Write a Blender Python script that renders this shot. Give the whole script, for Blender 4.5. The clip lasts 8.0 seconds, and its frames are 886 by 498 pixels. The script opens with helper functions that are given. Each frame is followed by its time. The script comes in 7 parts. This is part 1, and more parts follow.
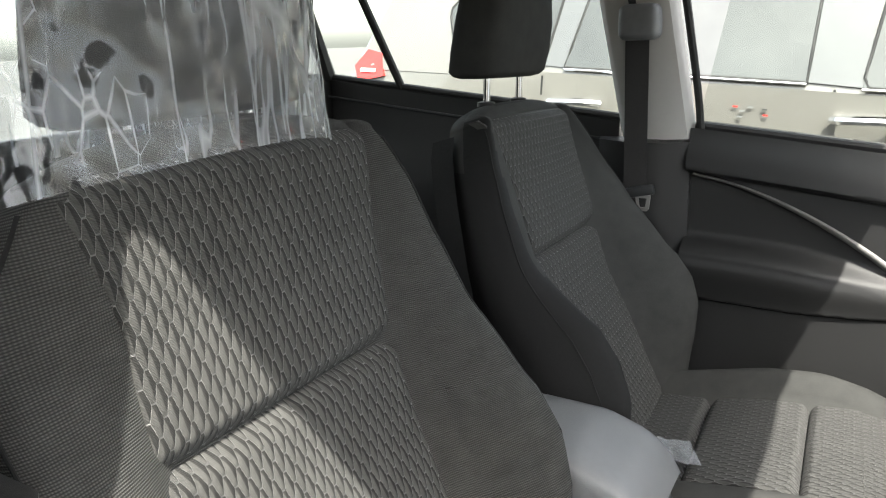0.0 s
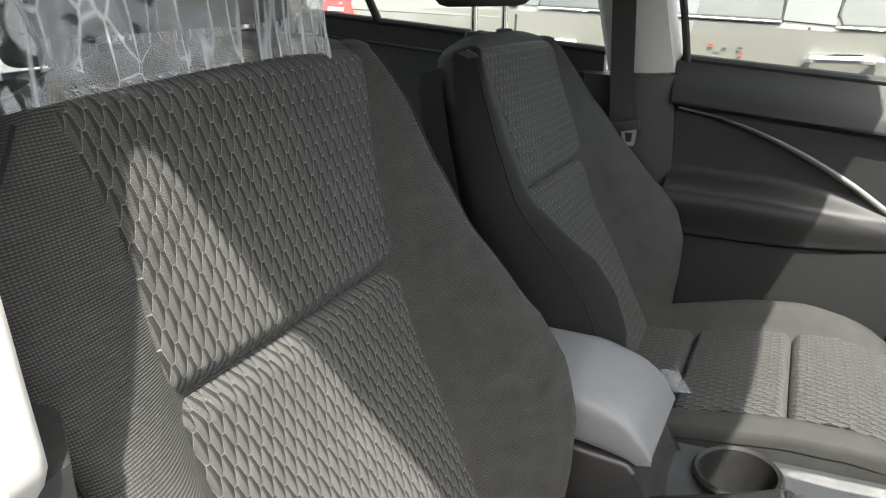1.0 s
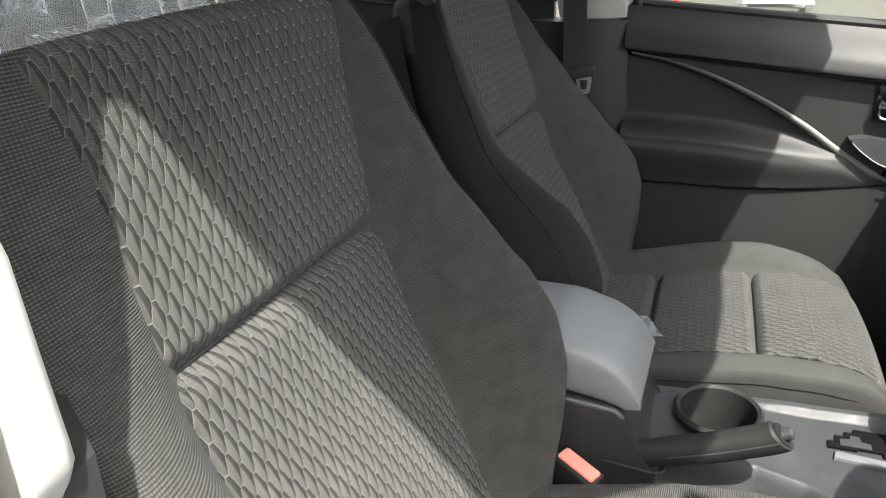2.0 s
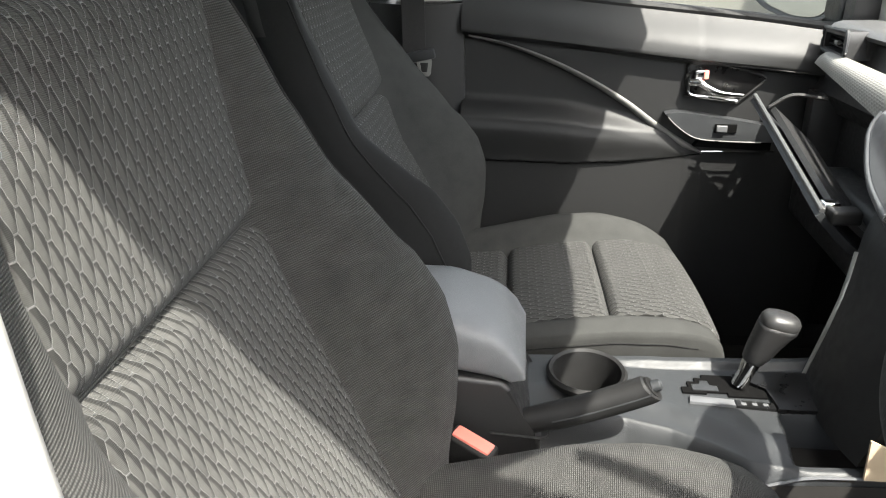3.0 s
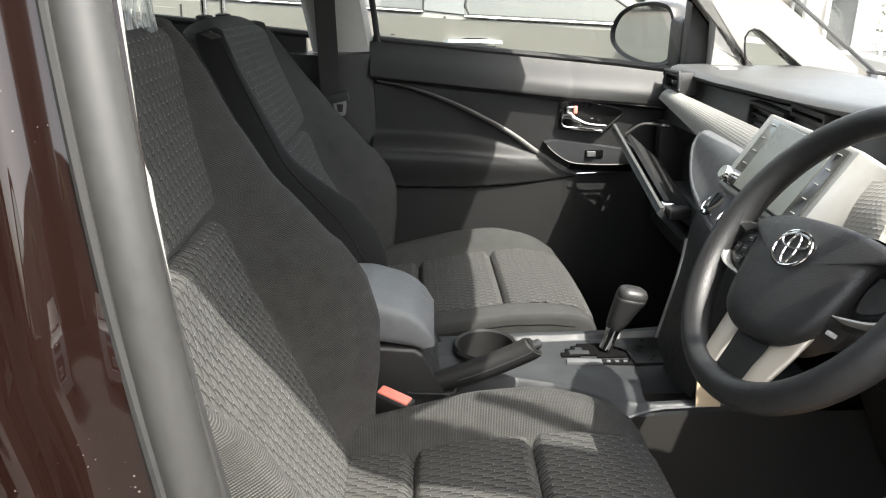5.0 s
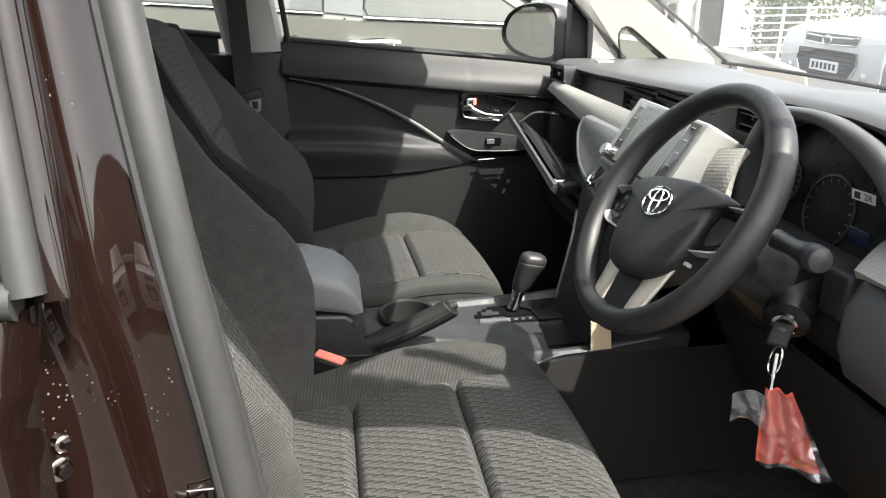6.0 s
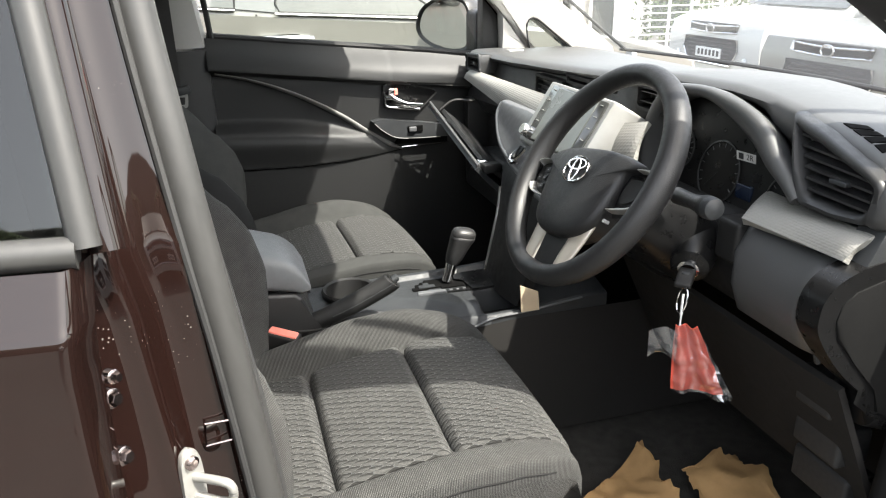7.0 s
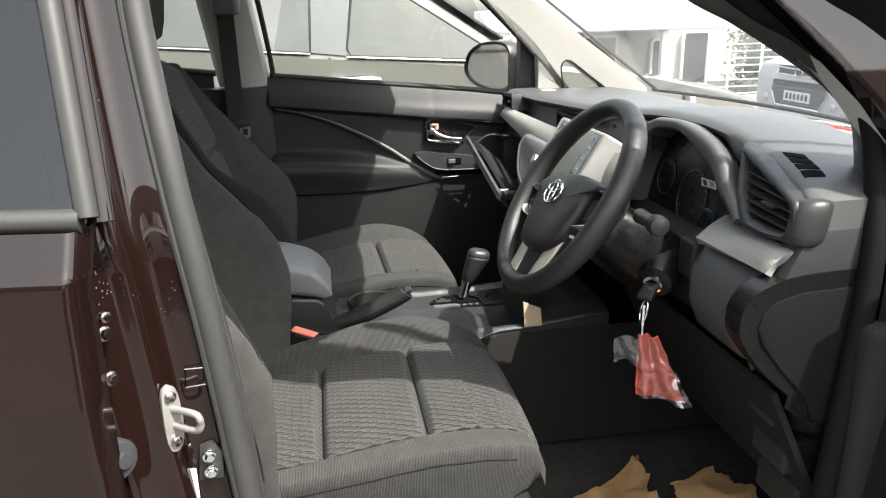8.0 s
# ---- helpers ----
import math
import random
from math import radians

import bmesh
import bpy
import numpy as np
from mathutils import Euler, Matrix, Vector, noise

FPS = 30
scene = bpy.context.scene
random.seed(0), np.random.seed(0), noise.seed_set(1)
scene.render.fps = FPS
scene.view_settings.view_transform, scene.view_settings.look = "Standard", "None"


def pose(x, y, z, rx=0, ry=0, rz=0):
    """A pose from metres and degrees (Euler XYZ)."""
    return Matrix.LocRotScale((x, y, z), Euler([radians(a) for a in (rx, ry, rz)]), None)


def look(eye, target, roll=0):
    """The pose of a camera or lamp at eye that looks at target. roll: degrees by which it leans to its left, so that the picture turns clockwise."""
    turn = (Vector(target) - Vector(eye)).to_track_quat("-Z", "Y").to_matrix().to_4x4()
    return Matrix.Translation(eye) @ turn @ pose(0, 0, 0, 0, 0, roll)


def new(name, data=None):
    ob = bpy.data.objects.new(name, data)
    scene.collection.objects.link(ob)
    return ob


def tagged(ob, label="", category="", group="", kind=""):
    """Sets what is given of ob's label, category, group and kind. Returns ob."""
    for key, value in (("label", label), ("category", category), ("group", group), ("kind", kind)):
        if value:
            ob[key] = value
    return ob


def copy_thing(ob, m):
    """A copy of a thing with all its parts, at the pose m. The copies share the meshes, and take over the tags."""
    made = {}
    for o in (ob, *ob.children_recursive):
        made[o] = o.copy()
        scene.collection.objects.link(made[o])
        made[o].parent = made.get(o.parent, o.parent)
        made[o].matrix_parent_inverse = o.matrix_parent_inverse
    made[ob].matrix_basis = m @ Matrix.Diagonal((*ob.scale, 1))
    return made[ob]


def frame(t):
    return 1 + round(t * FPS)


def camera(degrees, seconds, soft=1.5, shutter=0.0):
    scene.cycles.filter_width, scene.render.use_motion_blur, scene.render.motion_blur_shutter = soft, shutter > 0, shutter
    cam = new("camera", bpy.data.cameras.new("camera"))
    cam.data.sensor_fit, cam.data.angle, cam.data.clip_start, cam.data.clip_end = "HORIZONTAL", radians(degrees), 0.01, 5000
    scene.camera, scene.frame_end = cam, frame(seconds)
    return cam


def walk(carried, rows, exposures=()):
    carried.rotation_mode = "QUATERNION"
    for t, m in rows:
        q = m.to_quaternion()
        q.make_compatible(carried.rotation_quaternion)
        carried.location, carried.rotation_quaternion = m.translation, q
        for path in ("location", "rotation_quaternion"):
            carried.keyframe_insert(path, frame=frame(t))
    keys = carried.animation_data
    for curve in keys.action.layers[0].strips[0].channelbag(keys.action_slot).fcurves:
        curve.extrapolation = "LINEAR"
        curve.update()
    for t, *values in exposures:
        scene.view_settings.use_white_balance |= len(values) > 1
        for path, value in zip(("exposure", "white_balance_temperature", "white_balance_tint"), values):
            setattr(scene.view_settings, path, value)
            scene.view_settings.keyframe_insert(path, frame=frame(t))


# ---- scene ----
cam = camera(62.6, 8.0, soft=1.15)
PATH = [
    (0, (0.215, -0.838, 1.432), (-0.767, 0.816, 0.884), -2.09),
    (0.5, (0.195, -0.848, 1.414), (-0.730, 0.813, 0.792), -1.61),
    (1, (0.168, -0.850, 1.401), (-0.710, 0.813, 0.721), -1.94),
    (2.3, (0.075, -0.849, 1.380), (-0.477, 0.894, 0.568), -2.25),
    (2.5, (0.055, -0.849, 1.379), (-0.371, 0.922, 0.553), -1.44),
    (3, (0.019, -0.858, 1.383), (-0.184, 0.946, 0.545), -0.70),
    (3.5, (0.008, -0.868, 1.373), (-0.039, 0.952, 0.544), -0.12),
    (4, (0.014, -0.915, 1.374), (0.007, 0.915, 0.568), -0.42),
    (5.5, (0.041, -1.204, 1.406), (0.133, 0.671, 0.717), -0.29),
    (6, (-0.007, -1.265, 1.405), (0.284, 0.583, 0.695), -0.42),
    (6.5, (-0.069, -1.318, 1.407), (0.424, 0.473, 0.666), -0.53),
    (7, (-0.081, -1.368, 1.409), (0.444, 0.421, 0.685), -0.96),
    (7.5, (-0.018, -1.466, 1.399), (0.424, 0.359, 0.709), -1.17),
    (7.8, (0.024, -1.530, 1.419), (0.369, 0.327, 0.759), -0.70),
    (8, (0.044, -1.565, 1.409), (0.342, 0.316, 0.796), -1.32),
]
walk(cam, [(t, look(eye, target, roll)) for t, eye, target, roll in PATH],
     exposures=[(0.0, 2.98, 7000, 8), (3.5, 3.14, 7000, 8), (4.0, 3.26, 7000, 8), (5.5, 2.55, 7000, 8), (6.5, 2.7, 7000, 8), (7.0, 2.76, 7000, 8), (7.5, 2.72, 7000, 8), (8.0, 2.40, 7000, 8)])
# ---------- light ----------
SUN_WAY = Vector((-0.42, 0.50, -1.0)).normalized()
world = bpy.data.worlds.new("sky_world")
scene.world = world
world.use_nodes = True
wn = world.node_tree.nodes
sky = wn.new("ShaderNodeTexSky")
sky.sky_type = "NISHITA"
sky.sun_disc = False
sky.sun_elevation = math.asin(-SUN_WAY.z)
sky.sun_rotation = math.atan2(-SUN_WAY.x, -SUN_WAY.y)
sky.dust_density = 3.0
wn["Background"].inputs["Strength"].default_value = 0.15
haze = wn.new("ShaderNodeHueSaturation")
haze.inputs["Saturation"].default_value = 0.45
world.node_tree.links.new(sky.outputs[0], haze.inputs["Color"])
world.node_tree.links.new(haze.outputs[0], wn["Background"].inputs["Color"])
sun_data = bpy.data.lights.new("sun", "SUN")
sun_data.energy = 2.2
sun_data.angle = radians(0.6)
sun_data.color = (1.0, 0.995, 0.975)
sun = new("sun", sun_data)
sun.matrix_world = look((0, 0, 12), Vector((0, 0, 12)) + SUN_WAY)


# ---------- materials ----------
def math_node(n, l, op, a, b=None, c=None):
    x = n.new("ShaderNodeMath")
    x.operation = op
    for i, v in enumerate((a, b, c)):
        if v is None:
            continue
        if isinstance(v, (int, float)):
            x.inputs[i].default_value = v
        else:
            l.new(v, x.inputs[i])
    return x.outputs[0]


def mat(name, color, rough=0.6, metal=0.0, grain=60.0, vary=0.15, bump=0.0, bump_scale=400.0, coat=0.0, spec=0.5, rvary=0.08):
    """A surface with broad stains and a fine grain, and a fine relief."""
    m = bpy.data.materials.new(name)
    m.use_nodes = True
    nt = m.node_tree
    n, l = nt.nodes, nt.links
    b = n["Principled BSDF"]
    tc = n.new("ShaderNodeTexCoord")
    broad = n.new("ShaderNodeTexNoise")
    broad.inputs["Scale"].default_value = max(grain * 0.08, 1.5)
    broad.inputs["Detail"].default_value = 4
    fine = n.new("ShaderNodeTexNoise")
    fine.inputs["Scale"].default_value = grain
    fine.inputs["Detail"].default_value = 6
    for x in (broad, fine):
        l.new(tc.outputs["Object"], x.inputs["Vector"])
    add = n.new("ShaderNodeMath")
    add.operation = "ADD"
    l.new(broad.outputs["Fac"], add.inputs[0])
    l.new(fine.outputs["Fac"], add.inputs[1])
    ramp = n.new("ShaderNodeMapRange")
    ramp.inputs["From Min"].default_value = 0.6
    ramp.inputs["From Max"].default_value = 1.4
    ramp.inputs["To Min"].default_value = 1 - vary
    ramp.inputs["To Max"].default_value = 1 + vary
    l.new(add.outputs[0], ramp.inputs["Value"])
    mul = n.new("ShaderNodeVectorMath")
    mul.operation = "SCALE"
    mul.inputs[0].default_value = color
    l.new(ramp.outputs[0], mul.inputs["Scale"])
    l.new(mul.outputs[0], b.inputs["Base Color"])
    rr = n.new("ShaderNodeMapRange")
    rr.inputs["From Min"].default_value = 0.3
    rr.inputs["From Max"].default_value = 0.7
    rr.inputs["To Min"].default_value = max(rough - rvary, 0.02)
    rr.inputs["To Max"].default_value = min(rough + rvary, 1)
    l.new(fine.outputs["Fac"], rr.inputs["Value"])
    l.new(rr.outputs[0], b.inputs["Roughness"])
    b.inputs["Metallic"].default_value = metal
    b.inputs["Coat Weight"].default_value = coat
    b.inputs["Coat Roughness"].default_value = 0.03
    b.inputs["Specular IOR Level"].default_value = spec
    if bump:
        g = n.new("ShaderNodeTexVoronoi")
        g.inputs["Scale"].default_value = bump_scale
        l.new(tc.outputs["Object"], g.inputs["Vector"])
        bp = n.new("ShaderNodeBump")
        bp.inputs["Strength"].default_value = bump
        bp.inputs["Distance"].default_value = 0.0006
        l.new(g.outputs["Distance"], bp.inputs["Height"])
        l.new(bp.outputs[0], b.inputs["Normal"])
    return m


HEX_U, HEX_V = 0.0088, 0.0305


def hex_fabric(name, color, line):
    """Woven fabric with a net of tall hexagons, laid out in metres by the UV map."""
    m = mat(name, color, 0.85, grain=350, vary=0.22, spec=0.25)
    nt = m.node_tree
    n, l = nt.nodes, nt.links
    b = n["Principled BSDF"]
    uv = n.new("ShaderNodeUVMap")
    sep = n.new("ShaderNodeSeparateXYZ")
    l.new(uv.outputs[0], sep.inputs[0])
    px = math_node(n, l, "DIVIDE", sep.outputs[0], HEX_U)
    py = math_node(n, l, "DIVIDE", sep.outputs[1], HEX_V)

    def cell(ox, oy):
        ax = math_node(n, l, "SUBTRACT", math_node(n, l, "FLOORED_MODULO", math_node(n, l, "SUBTRACT", px, ox), 1.732), 0.866)
        ay = math_node(n, l, "SUBTRACT", math_node(n, l, "FLOORED_MODULO", math_node(n, l, "SUBTRACT", py, oy), 1.0), 0.5)
        ax, ay = math_node(n, l, "ABSOLUTE", ax), math_node(n, l, "ABSOLUTE", ay)
        slope = math_node(n, l, "MULTIPLY_ADD", ax, 0.7576, math_node(n, l, "MULTIPLY", ay, 0.688))
        return math_node(n, l, "MAXIMUM", ay, slope)
    d = math_node(n, l, "MINIMUM", cell(0, 0), cell(0.866, 0.5))
    seam = n.new("ShaderNodeMapRange")
    seam.inputs["From Min"].default_value = 0.466
    seam.inputs["From Max"].default_value = 0.486
    l.new(d, seam.inputs["Value"])
    mix = n.new("ShaderNodeMix")
    mix.data_type = "RGBA"
    old = b.inputs["Base Color"].links[0].from_socket
    # two yarns: one half of every cell is woven darker
    def half(ox, oy):
        sx = math_node(n, l, "SUBTRACT", math_node(n, l, "FLOORED_MODULO", math_node(n, l, "SUBTRACT", px, ox), 1.732), 0.866)
        sy = math_node(n, l, "SUBTRACT", math_node(n, l, "FLOORED_MODULO", math_node(n, l, "SUBTRACT", py, oy), 1.0), 0.5)
        return math_node(n, l, "MULTIPLY_ADD", sy, 0.5, sx)
    first = math_node(n, l, "LESS_THAN", cell(0, 0), cell(0.866, 0.5))
    lean = math_node(n, l, "ADD", math_node(n, l, "MULTIPLY", first, half(0, 0)), math_node(n, l, "MULTIPLY", math_node(n, l, "SUBTRACT", 1.0, first), half(0.866, 0.5)))
    yarn = n.new("ShaderNodeMapRange")
    yarn.inputs["From Min"].default_value = -0.02
    yarn.inputs["From Max"].default_value = 0.06
    yarn.inputs["To Min"].default_value = 1.42
    yarn.inputs["To Max"].default_value = 0.50
    l.new(lean, yarn.inputs["Value"])
    two = n.new("ShaderNodeVectorMath")
    two.operation = "SCALE"
    l.new(old, two.inputs[0])
    l.new(yarn.outputs[0], two.inputs["Scale"])
    old = two.outputs[0]
    l.new(seam.outputs[0], mix.inputs["Factor"])
    l.new(old, mix.inputs[6])
    mix.inputs[7].default_value = (*line, 1)
    l.new(mix.outputs[2], b.inputs["Base Color"])
    wave = n.new("ShaderNodeTexWave")
    wave.bands_direction = "Y"
    wave.inputs["Scale"].default_value = 240
    l.new(uv.outputs[0], wave.inputs["Vector"])
    dome = math_node(n, l, "MULTIPLY", math_node(n, l, "POWER", d, 2.0), -5.0)
    h = math_node(n, l, "MULTIPLY_ADD", seam.outputs[0], -0.25, dome)
    h = math_node(n, l, "ADD", h, math_node(n, l, "MULTIPLY", wave.outputs["Fac"], 0.5))
    bp = n.new("ShaderNodeBump")
    bp.inputs["Strength"].default_value = 0.9
    bp.inputs["Distance"].default_value = 0.0010
    l.new(h, bp.inputs["Height"])
    l.new(bp.outputs[0], b.inputs["Normal"])
    b.inputs["Sheen Weight"].default_value = 0.05
    rough = b.inputs["Roughness"].links[0].from_socket
    l.new(math_node(n, l, "MULTIPLY_ADD", seam.outputs[0], -0.52, rough), b.inputs["Roughness"])
    b.inputs["IOR"].default_value = 1.75
    l.new(math_node(n, l, "MULTIPLY_ADD", seam.outputs[0], 0.70, 0.08), b.inputs["Specular IOR Level"])
    return m


def rib_fabric(name, color):
    """Plain seat cloth with a close woven dot-rib."""
    m = mat(name, color, 0.9, grain=500, vary=0.25, spec=0.2)
    nt = m.node_tree
    n, l = nt.nodes, nt.links
    b = n["Principled BSDF"]
    uv = n.new("ShaderNodeUVMap")
    w1 = n.new("ShaderNodeTexWave")
    w1.bands_direction = "Y"
    w1.inputs["Scale"].default_value = 135
    w2 = n.new("ShaderNodeTexWave")
    w2.bands_direction = "X"
    w2.inputs["Scale"].default_value = 135
    for w in (w1, w2):
        w.inputs["Distortion"].default_value = 0.15
        l.new(uv.outputs[0], w.inputs["Vector"])
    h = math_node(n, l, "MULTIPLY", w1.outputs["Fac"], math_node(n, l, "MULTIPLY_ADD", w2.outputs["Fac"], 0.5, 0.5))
    bp = n.new("ShaderNodeBump")
    bp.inputs["Strength"].default_value = 0.8
    bp.inputs["Distance"].default_value = 0.0012
    l.new(h, bp.inputs["Height"])
    l.new(bp.outputs[0], b.inputs["Normal"])
    # the relief also scales the colour, so groove shade is painted in
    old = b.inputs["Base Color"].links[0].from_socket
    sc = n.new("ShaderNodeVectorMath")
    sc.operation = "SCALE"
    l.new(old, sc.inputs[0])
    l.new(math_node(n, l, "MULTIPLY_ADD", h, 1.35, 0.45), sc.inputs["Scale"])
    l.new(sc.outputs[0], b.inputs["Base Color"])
    b.inputs["Sheen Weight"].default_value = 0.03
    return m


def glass(name, tint=(1, 1, 1), clear=0.9, rough=0.02, gloss=0.03):
    """Thin clear sheet: light goes straight on, with a mirror gloss that grows at a slant."""
    m = bpy.data.materials.new(name)
    m.use_nodes = True
    n, l = m.node_tree.nodes, m.node_tree.links
    n.remove(n["Principled BSDF"])
    tr = n.new("ShaderNodeBsdfTransparent")
    tr.inputs["Color"].default_value = (*[c * clear for c in tint], 1)
    gl = n.new("ShaderNodeBsdfGlossy")
    gl.inputs["Roughness"].default_value = rough
    lw = n.new("ShaderNodeLayerWeight")
    lw.inputs["Blend"].default_value = 0.5
    fr = math_node(n, l, "MULTIPLY_ADD", math_node(n, l, "POWER", lw.outputs["Facing"], 4.0), 0.7, gloss)
    mx = n.new("ShaderNodeMixShader")
    l.new(fr, mx.inputs[0])
    l.new(tr.outputs[0], mx.inputs[1])
    l.new(gl.outputs[0], mx.inputs[2])
    l.new(mx.outputs[0], n["Material Output"].inputs["Surface"])
    return m


M_HEX = hex_fabric("hexagon_seat_fabric", (0.039, 0.0390, 0.0370), (0.030, 0.030, 0.0285))
M_RIB = rib_fabric("ribbed_seat_fabric", (0.041, 0.0410, 0.0392))
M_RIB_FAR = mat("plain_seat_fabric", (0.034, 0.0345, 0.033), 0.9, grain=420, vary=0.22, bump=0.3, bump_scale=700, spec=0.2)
M_BACK = mat("seat_back_and_shaded_flank", (0.013, 0.013, 0.013), 0.85, grain=200, spec=0.2)
M_BLACK = mat("black_grained_plastic", (0.023, 0.023, 0.0232), 0.40, grain=80, vary=0.08, bump=0.2, bump_scale=1500, spec=0.45)
M_DARK = mat("deep_black_plastic", (0.013, 0.013, 0.013), 0.55, grain=60, bump=0.3, bump_scale=700, spec=0.3)
M_DASH = mat("dark_grey_soft_dash_plastic", (0.060, 0.061, 0.0612), 0.46, grain=90, vary=0.02, bump=0.12, bump_scale=1300, rvary=0.02)
M_CLUSTER = mat("cluster_black", (0.006, 0.006, 0.0062), 0.32, grain=60, vary=0.05, spec=0.25)
M_LABEL = mat("grey_white_label", (0.42, 0.42, 0.41), 0.6, grain=90, vary=0.04)
M_FILM = mat("filmed_display_glass", (0.085, 0.088, 0.076), 0.22, grain=20, vary=0.06, spec=0.7)
M_SLOT = mat("dark_vent_slot", (0.004, 0.004, 0.004), 0.9, grain=60, vary=0.1, spec=0.05)
M_PIT = mat("black_footwell_trim", (0.020, 0.019, 0.018), 0.9, grain=60, vary=0.1, spec=0.1)
M_JET = mat("jet_black_pillar_cover", (0.005, 0.005, 0.005), 0.75, grain=60, vary=0.1, spec=0.12)
M_DOOR = mat("charcoal_door_card", (0.0135, 0.0138, 0.014), 0.54, grain=80, vary=0.06, bump=0.2, bump_scale=1500, spec=0.42, rvary=0.015)
M_KNEE = mat("grey_grained_knee_plastic", (0.066, 0.067, 0.068), 0.38, grain=90, vary=0.03, bump=0.3, bump_scale=900, rvary=0.03)
M_PANEL = mat("slate_climate_panel", (0.095, 0.098, 0.102), 0.4, grain=70, vary=0.05)
M_GREY = mat("grey_vinyl_lid", (0.135, 0.14, 0.145), 0.5, grain=70, bump=0.4, bump_scale=900)
M_CONS = mat("slate_console_plastic", (0.025, 0.0268, 0.0285), 0.46, grain=70, bump=0.3, bump_scale=900, spec=0.35)
M_SILVER = mat("satin_silver_trim", (0.29, 0.286, 0.27), 0.42, 0.55, grain=120, vary=0.06)
M_WTRIM = mat("silver_wheel_trim", (0.34, 0.335, 0.32), 0.36, 0.2, grain=120, vary=0.05)
M_CHAMP = mat("champagne_spoke_trim", (0.50, 0.45, 0.38), 0.38, 0.5, grain=120, vary=0.05)
M_CHROME = mat("chrome", (0.8, 0.8, 0.8), 0.09, 1.0, grain=40, vary=0.04, rvary=0.03)
M_MIRROR = mat("dim_mirror", (0.42, 0.43, 0.42), 0.03, 1.0, grain=10, vary=0.1, rvary=0.01)
M_TRIM = mat("light_grey_pillar_trim", (0.37, 0.362, 0.342), 0.7, grain=90, vary=0.04, bump=0.06, bump_scale=1500)
M_HEAD = mat("pale_headliner_cloth", (0.60, 0.58, 0.54), 0.95, grain=250, vary=0.08)
M_BOLT = mat("painted_bolt", (0.30, 0.25, 0.24), 0.2, 1.0, grain=200, vary=0.1)
M_PAINT = mat("maroon_car_paint", (0.0066, 0.0028, 0.0022), 0.6, 0.0, grain=900, vary=0.10, coat=0.9, rvary=0.04, spec=0.04)
M_PILLAR = mat("dusty_maroon_pillar_paint", (0.0072, 0.0027, 0.0020), 0.6, 0.0, grain=900, vary=0.10, coat=0.9, rvary=0.04, spec=0.04)
pn, pl = M_PILLAR.node_tree.nodes, M_PILLAR.node_tree.links
ptc = pn.new("ShaderNodeTexCoord")
pv = pn.new("ShaderNodeTexVoronoi")
pv.inputs["Scale"].default_value = 210
pl.new(ptc.outputs["Object"], pv.inputs["Vector"])
pz = pn.new("ShaderNodeTexNoise")
pz.inputs["Scale"].default_value = 11
pl.new(ptc.outputs["Object"], pz.inputs["Vector"])
limit = math_node(pn, pl, "MULTIPLY", math_node(pn, pl, "MAXIMUM", math_node(pn, pl, "SUBTRACT", pz.outputs["Fac"], 0.52), 0.0), 1.1)
spot = math_node(pn, pl, "LESS_THAN", pv.outputs["Distance"], limit)
pmix = pn.new("ShaderNodeMix")
pmix.data_type = "RGBA"
pb = pn["Principled BSDF"]
pl.new(math_node(pn, pl, "MULTIPLY", spot, 0.2), pmix.inputs["Factor"])
pl.new(pb.inputs["Base Color"].links[0].from_socket, pmix.inputs[6])
pmix.inputs[7].default_value = (0.45, 0.42, 0.38, 1)
pl.new(pmix.outputs[2], pb.inputs["Base Color"])
M_RUBBER = mat("grey_weatherstrip_rubber", (0.030, 0.0298, 0.0288), 0.45, grain=150, vary=0.12)
M_BLKRUB = mat("black_rubber", (0.015, 0.015, 0.015), 0.7, grain=120)
M_CARPET = mat("black_floor_carpet", (0.040, 0.038, 0.035), 0.98, grain=500, vary=0.4, bump=0.9, bump_scale=600, spec=0.1)
M_PAPER = mat("brown_kraft_paper", (0.36, 0.22, 0.10), 0.85, grain=60, vary=0.14, bump=0.2, bump_scale=150, spec=0.2)
M_BOARD = mat("beige_pressed_board", (0.50, 0.40, 0.28), 0.8, grain=80, vary=0.08)
M_RED = mat("red_buckle_button", (0.82, 0.24, 0.19), 0.4, grain=90, vary=0.06)
M_TAG = mat("red_paper_tag", (0.62, 0.085, 0.05), 0.6, grain=60, vary=0.10)
M_WHITE = mat("white_sticker", (0.75, 0.75, 0.73), 0.6, grain=90, vary=0.04)


